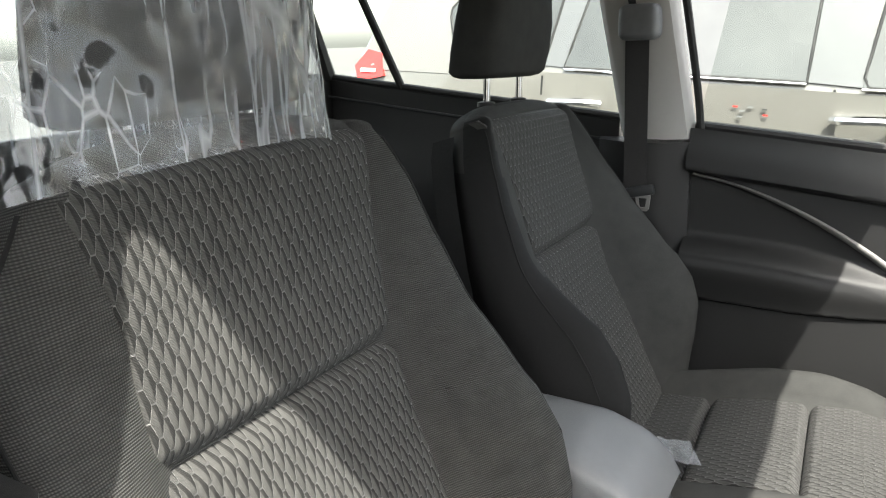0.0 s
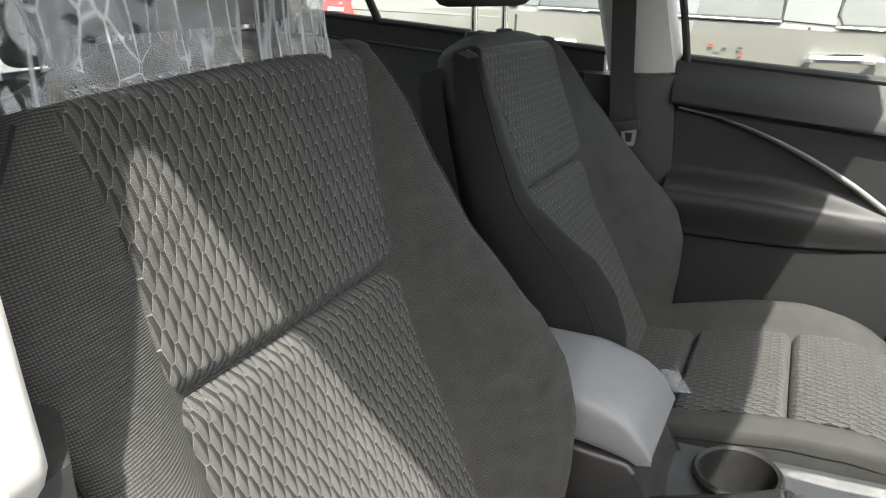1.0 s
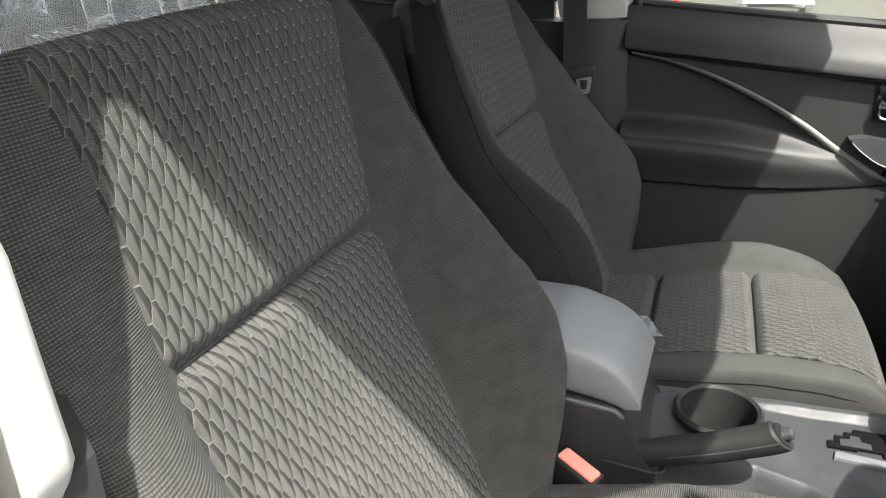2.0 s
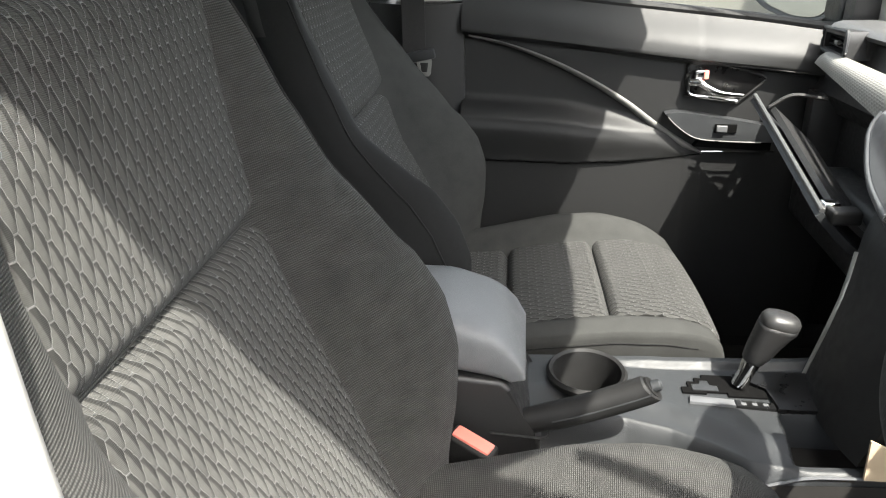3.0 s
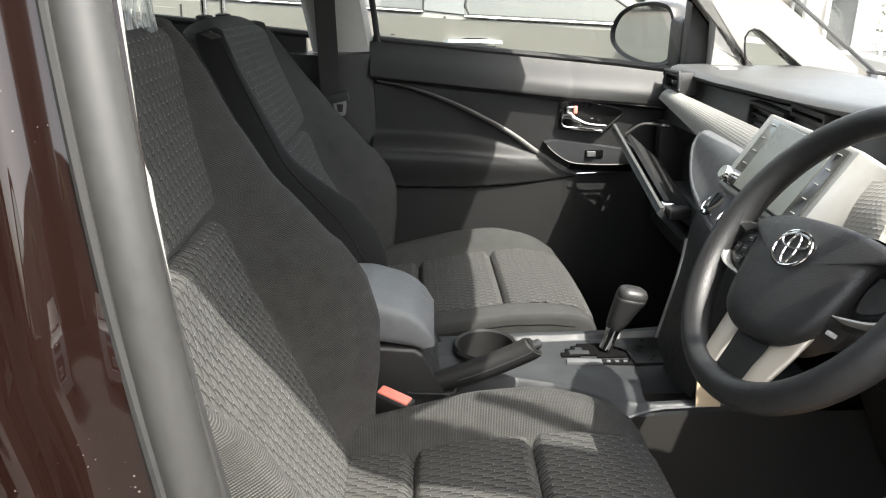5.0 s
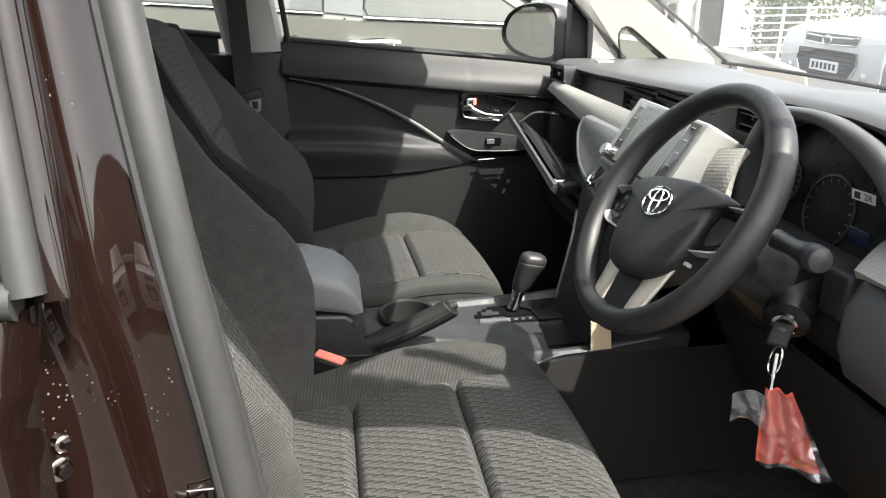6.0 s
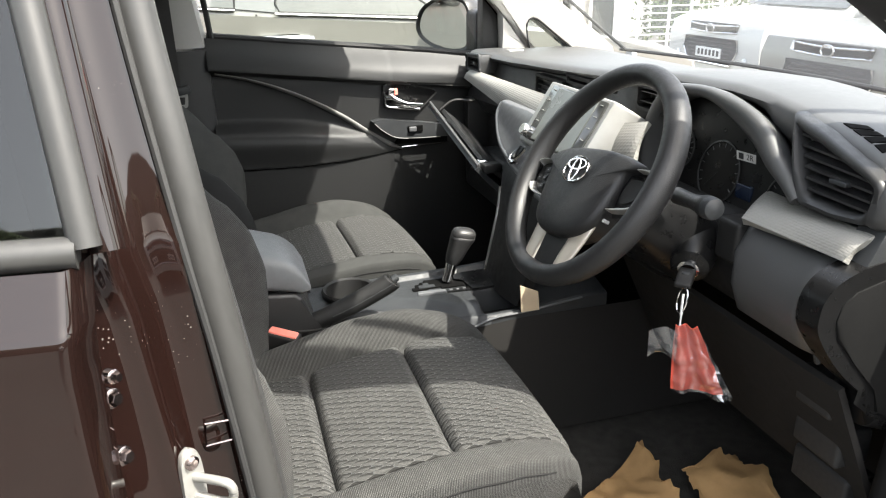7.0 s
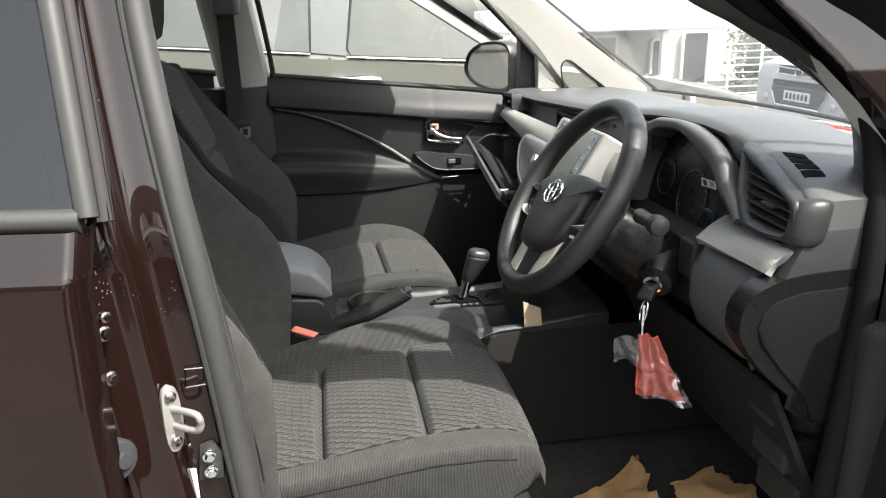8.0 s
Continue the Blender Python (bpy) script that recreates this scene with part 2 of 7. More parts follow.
def cell_relief(name, color):
    """Pale moulding with rows of small raised ovals, laid out in metres by the UV map."""
    m = mat(name, color, 0.5, grain=90, vary=0.06)
    n, l = m.node_tree.nodes, m.node_tree.links
    b = n["Principled BSDF"]
    uv = n.new("ShaderNodeUVMap")
    sep = n.new("ShaderNodeSeparateXYZ")
    l.new(uv.outputs[0], sep.inputs[0])
    w = math_node(n, l, "DIVIDE", sep.outputs[1], 0.0062)
    odd = math_node(n, l, "MULTIPLY", math_node(n, l, "FLOORED_MODULO", math_node(n, l, "FLOOR", w), 2.0), 0.5)
    s = math_node(n, l, "ADD", math_node(n, l, "DIVIDE", sep.outputs[0], 0.0105), odd)
    hs = math_node(n, l, "ABSOLUTE", math_node(n, l, "SINE", math_node(n, l, "MULTIPLY", s, math.pi)))
    hw = math_node(n, l, "ABSOLUTE", math_node(n, l, "SINE", math_node(n, l, "MULTIPLY", w, math.pi)))
    h = math_node(n, l, "POWER", math_node(n, l, "MULTIPLY", hs, hw), 0.6)
    bp = n.new("ShaderNodeBump")
    bp.inputs["Strength"].default_value = 0.55
    bp.inputs["Distance"].default_value = 0.0008
    l.new(h, bp.inputs["Height"])
    l.new(bp.outputs[0], b.inputs["Normal"])
    return m


M_TEX = cell_relief("embossed_pale_dash_inlay", (0.225, 0.22, 0.203))
M_SCREEN = mat("dark_glass_screen", (0.045, 0.047, 0.045), 0.12, grain=20, vary=0.1, spec=0.8)
M_BELT = mat("black_seat_belt_webbing", (0.025, 0.024, 0.024), 0.75, grain=300, bump=0.6, bump_scale=900)
M_GLASS = glass("car_window_glass", (0.97, 1.0, 0.98), 0.90)
M_TINT = glass("tinted_rear_glass", (0.62, 0.64, 0.65), 0.5, 0.02, 0.05)


def milky(name, share, rough=0.14, gloss=0.07):
    """Clear film with a slight milky haze that scatters light both ways."""
    m = glass(name, (0.97, 0.985, 1.0), 0.95, rough, gloss)
    n, l = m.node_tree.nodes, m.node_tree.links
    clear = n["Material Output"].inputs["Surface"].links[0].from_socket
    df = n.new("ShaderNodeBsdfDiffuse")
    tl = n.new("ShaderNodeBsdfTranslucent")
    for x in (df, tl):
        x.inputs["Color"].default_value = (0.80, 0.84, 0.88, 1)
    half = n.new("ShaderNodeMixShader")
    half.inputs[0].default_value = 0.5
    l.new(df.outputs[0], half.inputs[1])
    l.new(tl.outputs[0], half.inputs[2])
    mx = n.new("ShaderNodeMixShader")
    mx.inputs[0].default_value = share
    l.new(clear, mx.inputs[1])
    l.new(half.outputs[0], mx.inputs[2])
    l.new(mx.outputs[0], n["Material Output"].inputs["Surface"])
    return m


M_BAG = milky("clear_plastic_film", 0.22, 0.05, 0.045)
bn, bl = M_BAG.node_tree.nodes, M_BAG.node_tree.links
btc = bn.new("ShaderNodeTexCoord")
bwarp = bn.new("ShaderNodeTexNoise")
bwarp.inputs["Scale"].default_value = 9
bl.new(btc.outputs["Object"], bwarp.inputs["Vector"])
bmix = bn.new("ShaderNodeVectorMath")
bmix.operation = "MULTIPLY_ADD"
bl.new(bwarp.outputs["Color"], bmix.inputs[0])
bmix.inputs[1].default_value = (0.03, 0.03, 0.02)
bl.new(btc.outputs["Object"], bmix.inputs[2])
bsq = bn.new("ShaderNodeVectorMath")
bsq.operation = "MULTIPLY"
bsq.inputs[1].default_value = (1.0, 1.0, 0.45)
bl.new(bmix.outputs[0], bsq.inputs[0])
bheights = []
for bs, ba in ((16, 1.0), (38, 0.45), (90, 0.16)):
    bv = bn.new("ShaderNodeTexVoronoi")
    bv.feature = "DISTANCE_TO_EDGE"
    bv.inputs["Scale"].default_value = bs
    bl.new(bsq.outputs[0], bv.inputs["Vector"])
    bheights.append(math_node(bn, bl, "MULTIPLY", math_node(bn, bl, "POWER", bv.outputs["Distance"], 0.7), ba))
bsum = math_node(bn, bl, "ADD", math_node(bn, bl, "ADD", bheights[0], bheights[1]), bheights[2])
bbump = bn.new("ShaderNodeBump")
bbump.inputs["Strength"].default_value = 0.22
bbump.inputs["Distance"].default_value = 0.016
bl.new(bsum, bbump.inputs["Height"])
# creased, doubled film scatters more light: fine upright wrinkles, long slanting folds, crumpled corners
def film_noise(scale, turn=(0, 0, 0), stretch=(1, 1, 1), detail=1.0):
    mp = bn.new("ShaderNodeMapping")
    mp.inputs["Rotation"].default_value = [radians(v) for v in turn]
    mp.inputs["Scale"].default_value = stretch
    bl.new(btc.outputs["Object"], mp.inputs["Vector"])
    nz = bn.new("ShaderNodeTexNoise")
    nz.inputs["Scale"].default_value = scale
    nz.inputs["Detail"].default_value = detail
    bl.new(mp.outputs[0], nz.inputs["Vector"])
    return nz.outputs["Fac"]


def film_range(value, lo, hi, out_lo, out_hi):
    mr = bn.new("ShaderNodeMapRange")
    for key, v in (("From Min", lo), ("From Max", hi), ("To Min", out_lo), ("To Max", out_hi)):
        mr.inputs[key].default_value = v
    bl.new(value, mr.inputs["Value"])
    return mr.outputs[0]


def film_ridge(value, width, strength):
    off = math_node(bn, bl, "ABSOLUTE", math_node(bn, bl, "SUBTRACT", value, 0.5))
    return film_range(off, 0.0, width, strength, 0.0)


zone_a = film_range(film_noise(5.5, (0, 0, 0), (1, 1, 1)), 0.44, 0.60, 0.0, 1.0)
zone_b = film_range(film_noise(6.5, (40, 0, 20), (1, 1, 1)), 0.46, 0.60, 0.0, 1.0)
upright = math_node(bn, bl, "MULTIPLY", film_ridge(film_noise(30, (8, 0, 0), (1, 1, 0.16), 2.0), 0.045, 0.42), zone_a)


def film_crease(scale, turn, stretch, width, strength):
    """Straight creases along the borders of stretched facets."""
    mp = bn.new("ShaderNodeMapping")
    mp.inputs["Rotation"].default_value = [radians(v) for v in turn]
    mp.inputs["Scale"].default_value = stretch
    bl.new(btc.outputs["Object"], mp.inputs["Vector"])
    vo_ = bn.new("ShaderNodeTexVoronoi")
    vo_.feature = "DISTANCE_TO_EDGE"
    vo_.inputs["Scale"].default_value = scale
    bl.new(mp.outputs[0], vo_.inputs["Vector"])
    return film_range(vo_.outputs["Distance"], 0.0, width, strength, 0.0)


folds = math_node(bn, bl, "MULTIPLY", film_crease(11, (48, 0, 0), (1, 1, 0.16), 0.030, 0.55), film_range(film_noise(8, (0, 0, 60)), 0.46, 0.58, 0.0, 1.0))
folds_b = math_node(bn, bl, "MULTIPLY", film_crease(15, (-38, 0, 0), (1, 1, 0.14), 0.035, 0.55), zone_a)
crumple = math_node(bn, bl, "MULTIPLY", film_crease(75, (25, 0, 0), (1, 0.7, 0.30), 0.10, 0.60), zone_b)
bsum2 = math_node(bn, bl, "MAXIMUM", math_node(bn, bl, "MAXIMUM", upright, folds), math_node(bn, bl, "MAXIMUM", crumple, folds_b))
bhaze = film_range(film_noise(3.2), 0.40, 0.62, 0.03, 0.24)
bl.new(math_node(bn, bl, "ADD", bsum2, bhaze), bn["Material Output"].inputs["Surface"].links[0].from_node.inputs[0])
for bx in bn:
    if bx.bl_idname in ("ShaderNodeBsdfGlossy", "ShaderNodeBsdfDiffuse", "ShaderNodeLayerWeight"):
        bl.new(bbump.outputs[0], bx.inputs["Normal"])
# the slight dust haze also puts a washed-out glare veil into the windscreen
M_WIND = milky("dust_and_glare_windscreen_glass", 0.018, 0.02, 0.03)
M_SCRAP = milky("clear_scrap_film", 0.20, 0.08, 0.09)
M_SLEEVE = milky("clear_tag_sleeve", 0.035, 0.10, 0.10)
M_WHEEL = mat("black_wheel_leather", (0.0125, 0.0125, 0.013), 0.46, grain=150, bump=0.4, bump_scale=700)
M_ARC = mat("satin_grey_arc", (0.13, 0.128, 0.122), 0.55, 0.1, grain=120, vary=0.06)
M_BEIGE = mat("silver_beige_car_paint", (0.155, 0.149, 0.137), 0.35, 0.1, grain=600, vary=0.05, coat=0.8)
M_GCAR = mat("grey_beige_car_paint", (0.17, 0.165, 0.145), 0.3, 0.2, grain=600, vary=0.04, coat=0.8)
M_WCAR = mat("white_car_paint", (0.52, 0.52, 0.50), 0.3, grain=300, vary=0.03, coat=0.8)
M_CARGLASS = mat("pale_hazy_car_glazing", (0.05, 0.053, 0.05), 0.03, grain=5, vary=0.3, spec=1.0)
M_TYRE = mat("tyre_rubber", (0.03, 0.03, 0.03), 0.8, grain=100)
M_ALLOY = mat("silver_alloy_wheel", (0.6, 0.6, 0.6), 0.3, 0.9, grain=60, vary=0.05)
M_TAIL = mat("red_tail_lamp", (0.65, 0.03, 0.025), 0.15, grain=30, coat=0.5)
M_LAMP = mat("clear_head_lamp", (0.55, 0.57, 0.58), 0.1, 0.4, grain=30, coat=0.6)
M_PAVE = mat("grey_concrete_paving", (0.095, 0.092, 0.086), 0.9, grain=14, vary=0.25, bump=0.3, bump_scale=90)
M_WALL = mat("pale_rendered_wall", (0.66, 0.63, 0.58), 0.9, grain=8, vary=0.12)
M_FENCE = mat("white_painted_steel", (0.75, 0.75, 0.74), 0.5, grain=30, vary=0.06)
M_UNSEEN = mat("dark_unseen_wall", (0.15, 0.14, 0.12), 0.9, grain=3, vary=0.5)
M_BARK = mat("grey_palm_bark", (0.16, 0.14, 0.11), 0.9, grain=30, vary=0.3)
M_LEAF = mat("garden_foliage", (0.07, 0.10, 0.03), 0.8, grain=25, vary=0.5)


# ---------- mesh helpers ----------
def finish(name, verts, faces, material, uvs=None, sharp=40, smooth=True):
    me = bpy.data.meshes.new(name)
    me.from_pydata([tuple(v) for v in verts], [], faces)
    if uvs is not None:
        lay = me.uv_layers.new(name="UVMap")
        for poly in me.polygons:
            for li in poly.loop_indices:
                lay.data[li].uv = uvs[me.loops[li].vertex_index]
    me.materials.append(material)
    if smooth:
        me.polygons.foreach_set("use_smooth", [True] * len(me.polygons))
        me.set_sharp_from_angle(angle=radians(sharp))
    me.update()
    return me


def part(name, me, parent=None, label="", kind=""):
    ob = new(name, me)
    if parent is not None:
        ob.parent = parent
        ob.matrix_parent_inverse = parent.matrix_basis.inverted()
    return tagged(ob, label, "", "", kind)


def thing(name, label, category, group="", kind="", at=(0, 0, 0)):
    ob = new(name)
    ob.empty_display_size = 0.05
    ob.matrix_basis = Matrix.Translation(at)
    return tagged(ob, label, category, group, kind)


def from_bm(name, bm, material, sharp=40):
    me = bpy.data.meshes.new(name)
    bmesh.ops.recalc_face_normals(bm, faces=bm.faces)
    bm.to_mesh(me)
    bm.free()
    me.materials.append(material)
    me.polygons.foreach_set("use_smooth", [True] * len(me.polygons))
    me.set_sharp_from_angle(angle=radians(sharp))
    return me


def rbox(name, material, lo, hi, bevel=0.006, seg=3, m=None):
    """A box with rounded edges, between two corners, then moved by m."""
    bm = bmesh.new()
    bmesh.ops.create_cube(bm, size=1)
    c = [(a + b) / 2 for a, b in zip(lo, hi)]
    s = [abs(b - a) for a, b in zip(lo, hi)]
    bmesh.ops.transform(bm, verts=bm.verts, matrix=Matrix.LocRotScale(c, None, s))
    if bevel:
        bmesh.ops.bevel(bm, geom=bm.edges[:], offset=min(bevel, min(s) * 0.45), segments=seg, profile=0.6, affect="EDGES")
    if m is not None:
        bmesh.ops.transform(bm, verts=bm.verts, matrix=m)
    return from_bm(name, bm, material)


def prism(name, material, outline, axis, a, b, bevel=0.004, seg=2, m=None):
    """A flat outline (2D points) drawn out along an axis ('x', 'y', 'z') from a to b, with rounded rims."""
    put = {"x": lambda p, q, w: (w, p, q), "y": lambda p, q, w: (p, w, q), "z": lambda p, q, w: (p, q, w)}[axis]
    bm = bmesh.new()
    v0 = [bm.verts.new(put(p, q, a)) for p, q in outline]
    v1 = [bm.verts.new(put(p, q, b)) for p, q in outline]
    k = len(outline)
    bm.faces.new(v0)
    bm.faces.new(v1[::-1])
    for i in range(k):
        bm.faces.new((v0[i], v1[i], v1[(i + 1) % k], v0[(i + 1) % k]))
    if bevel:
        rim = [e for e in bm.edges if (e.verts[0] in v0) == (e.verts[1] in v0)]
        bmesh.ops.bevel(bm, geom=rim, offset=bevel, segments=seg, profile=0.6, affect="EDGES")
    if m is not None:
        bmesh.ops.transform(bm, verts=bm.verts, matrix=m)
    return from_bm(name, bm, material)


def spline(pts, k=8):
    """Points on a smooth curve through the given ones."""
    p = [Vector(q) for q in pts]
    p = [2 * p[0] - p[1]] + p + [2 * p[-1] - p[-2]]
    out = []
    for i in range(1, len(p) - 2):
        for j in range(k):
            t = j / k
            out.append(0.5 * (2 * p[i] + (p[i + 1] - p[i - 1]) * t + (2 * p[i - 1] - 5 * p[i] + 4 * p[i + 1] - p[i + 2]) * t * t
                              + (3 * p[i] - p[i - 1] - 3 * p[i + 1] + p[i + 2]) * t ** 3))
    out.append(p[-2].copy())
    return out


def loft(name, material, rings, closed=True, caps=True, uvs=None, sharp=40):
    """Skin over rings of equal count."""
    verts, faces = [], []
    k = len(rings[0])
    for r in rings:
        verts += [tuple(v) for v in r]
    for i in range(len(rings) - 1):
        for j in range(k if closed else k - 1):
            a, b = i * k + j, i * k + (j + 1) % k
            faces.append((a, b, b + k, a + k))
    if caps and closed:
        faces.append(tuple(range(k))[::-1])
        faces.append(tuple((len(rings) - 1) * k + j for j in range(k)))
    return finish(name, verts, faces, material, uvs, sharp)


def tube(name, material, pts, r, n=12, flat=1.0, up=(0, 0, 1), closed=False):
    """A round (or flattened) bar along points; r may be a list."""
    pts = [Vector(p) for p in pts]
    rings = []
    m = len(pts)
    for i, p in enumerate(pts):
        if closed:
            d = pts[(i + 1) % m] - pts[i - 1]
        else:
            d = pts[min(i + 1, m - 1)] - pts[max(i - 1, 0)]
        d.normalize()
        s = d.cross(Vector(up))
        s = s.normalized() if s.length > 1e-4 else Vector((1, 0, 0))
        u = s.cross(d)
        rr = r[i] if isinstance(r, (list, tuple)) else r
        rings.append([p + (s * math.cos(a) + u * flat * math.sin(a)) * rr for a in (2 * math.pi * j / n for j in range(n))])
    if closed:
        rings.append(rings[0])
    return loft(name, material, rings, caps=not closed)


def lathe(name, material, profile, n=28, m=None, caps=True):
    """Turn a profile of (radius, height) about z, then move by m."""
    rings = [[Vector((r * math.cos(a), r * math.sin(a), h)) for a in (2 * math.pi * j / n for j in range(n))] for r, h in profile]
    if m is not None:
        rings = [[m @ v for v in r] for r in rings]
    return loft(name, material, rings, caps=caps)


def lerp_table(table, x):
    return float(np.interp(x, [a for a, _ in table], [b for _, b in table]))


def sheet(name, material, fn, nu, nv, thick=0.004, sharp=40, uv_size=(1, 1)):
    """A grid fn(u, v) with u, v in 0..1, given a thickness along its normals."""
    grid = [[Vector(fn(i / nu, j / nv)) for i in range(nu + 1)] for j in range(nv + 1)]
    w = nu + 1
    verts = [p for row in grid for p in row]
    uvs = [(i / nu * uv_size[0], j / nv * uv_size[1]) for j in range(nv + 1) for i in range(nu + 1)]
    back = []
    for j in range(nv + 1):
        for i in range(nu + 1):
            a = grid[j][min(i + 1, nu)] - grid[j][max(i - 1, 0)]
            b = grid[min(j + 1, nv)][i] - grid[max(j - 1, 0)][i]
            nn = a.cross(b)
            nn = nn.normalized() if nn.length > 1e-12 else Vector((0, 0, 1))
            back.append(grid[j][i] - nn * thick)
    faces = []
    n0 = len(verts)
    for j in range(nv):
        for i in range(nu):
            a = j * w + i
            faces.append((a, a + 1, a + w + 1, a + w))
            faces.append((n0 + a, n0 + a + w, n0 + a + w + 1, n0 + a + 1))
    rim = [(0, i) for i in range(nu)] + [(j, nu) for j in range(nv)] + [(nv, nu - i) for i in range(nu)] + [(nv - j, 0) for j in range(nv)]
    ids = [j * w + i for j, i in rim]
    for a, b in zip(ids, ids[1:] + ids[:1]):
        faces.append((b, a, n0 + a, n0 + b))
    return finish(name, verts + back, faces, material, uvs + uvs, sharp)


def hexd(u, v):
    """Distance from a hexagon's middle (0) to its rim (0.5), in the net of the seat fabric."""
    px, py = u / HEX_U, v / HEX_V
    best = 9.0
    for ox, oy in ((0, 0), (0.866, 0.5)):
        ax = abs((px - ox) % 1.732 - 0.866)
        ay = abs((py - oy) % 1.0 - 0.5)
        best = min(best, max(ay, ax * 0.7576 + ay * 0.688))
    return best


def ring_plate(name, material, outer, inner, axis, a, b, sharp=35):
    """A plate with a hole: outer and inner outlines of equal count, drawn out along an axis."""
    put = {"x": lambda p, q, w: (w, p, q), "y": lambda p, q, w: (p, w, q), "z": lambda p, q, w: (p, q, w)}[axis]
    rings = [[put(p, q, a) for p, q in outer], [put(p, q, b) for p, q in outer], [put(p, q, b) for p, q in inner], [put(p, q, a) for p, q in inner]]
    rings.append(rings[0])
    return loft(name, material, rings, caps=False, sharp=sharp)


def resample(pts, k):
    """k points evenly along a closed outline."""
    p = [Vector((a, b, 0)) for a, b in pts]
    p.append(p[0])
    ln = [0.0]
    for i in range(len(p) - 1):
        ln.append(ln[-1] + (p[i + 1] - p[i]).length)
    out = []
    for j in range(k):
        s = ln[-1] * j / k
        i = max(t for t in range(len(p) - 1) if ln[t] <= s + 1e-9)
        f = (s - ln[i]) / max(ln[i + 1] - ln[i], 1e-9)
        q = p[i].lerp(p[i + 1], f)
        out.append((q.x, q.y))
    return out


# ---------- ground and distance ----------
GROUND = 0.05


def ground_z(x):
    """The yard falls a little ahead of the car."""
    t = min(max((x - 2.0) / 3.0, 0), 1)
    return GROUND - 0.35 * t * t * (3 - 2 * t)


gx = [-300.0, 2.0] + [2.0 + 0.25 * i for i in range(1, 13)] + [300.0]
ground = tagged(new("ground", finish("ground", [(x, y, ground_z(x)) for x in gx for y in (-300.0, 300.0)], [(2 * i, 2 * i + 2, 2 * i + 3, 2 * i + 1) for i in range(len(gx) - 1)], M_PAVE)),
                "grey sunlit concrete paving of a car yard", "ground", kind="structure")


# ---------- parked cars ----------
def half_width(z):
    return lerp_table([(0.2, 0.84), (0.55, 0.905), (0.95, 0.905), (1.17, 0.87), (1.74, 0.64), (1.8, 0.60)], z)


def side_solid(name, material, outline, grow=0.0, bevel=0.03):
    bm = bmesh.new()
    a = [bm.verts.new((x, half_width(z) + grow, z)) for x, z in outline]
    b = [bm.verts.new((x, -half_width(z) - grow, z)) for x, z in outline]
    k = len(outline)
    bm.faces.new(a[::-1])
    bm.faces.new(b)
    for i in range(k):
        bm.faces.new((a[i], a[(i + 1) % k], b[(i + 1) % k], b[i]))
    if bevel:
        rim = [e for e in bm.edges if (e.verts[0] in a) == (e.verts[1] in a)]
        bmesh.ops.bevel(bm, geom=rim, offset=bevel, segments=3, profile=0.6, affect="EDGES")
    return from_bm(name, bm, material, 35)


def side_pane(name, material, outline, side, out=0.006, thick=0.02):
    s = 1 if side > 0 else -1
    a = [Vector((x, s * (half_width(z) + out), z)) for x, z in outline]
    b = [Vector((x, s * (half_width(z) + out - thick), z)) for x, z in outline]
    bm = bmesh.new()
    va, vb = [bm.verts.new(v) for v in a], [bm.verts.new(v) for v in b]
    k = len(a)
    bm.faces.new(va)
    bm.faces.new(vb[::-1])
    for i in range(k):
        bm.faces.new((va[i], vb[i], vb[(i + 1) % k], va[(i + 1) % k]))
    return from_bm(name, bm, material)


def arch(cx, r, z0, k=10):
    """Wheel arch from front to back along the sill."""
    a0 = math.asin(max(min((z0 - 0.36) / r, 1), -1))
    return [(cx + r * math.cos(a), 0.36 + r * math.sin(a)) for a in np.linspace(a0, math.pi - a0, k)]


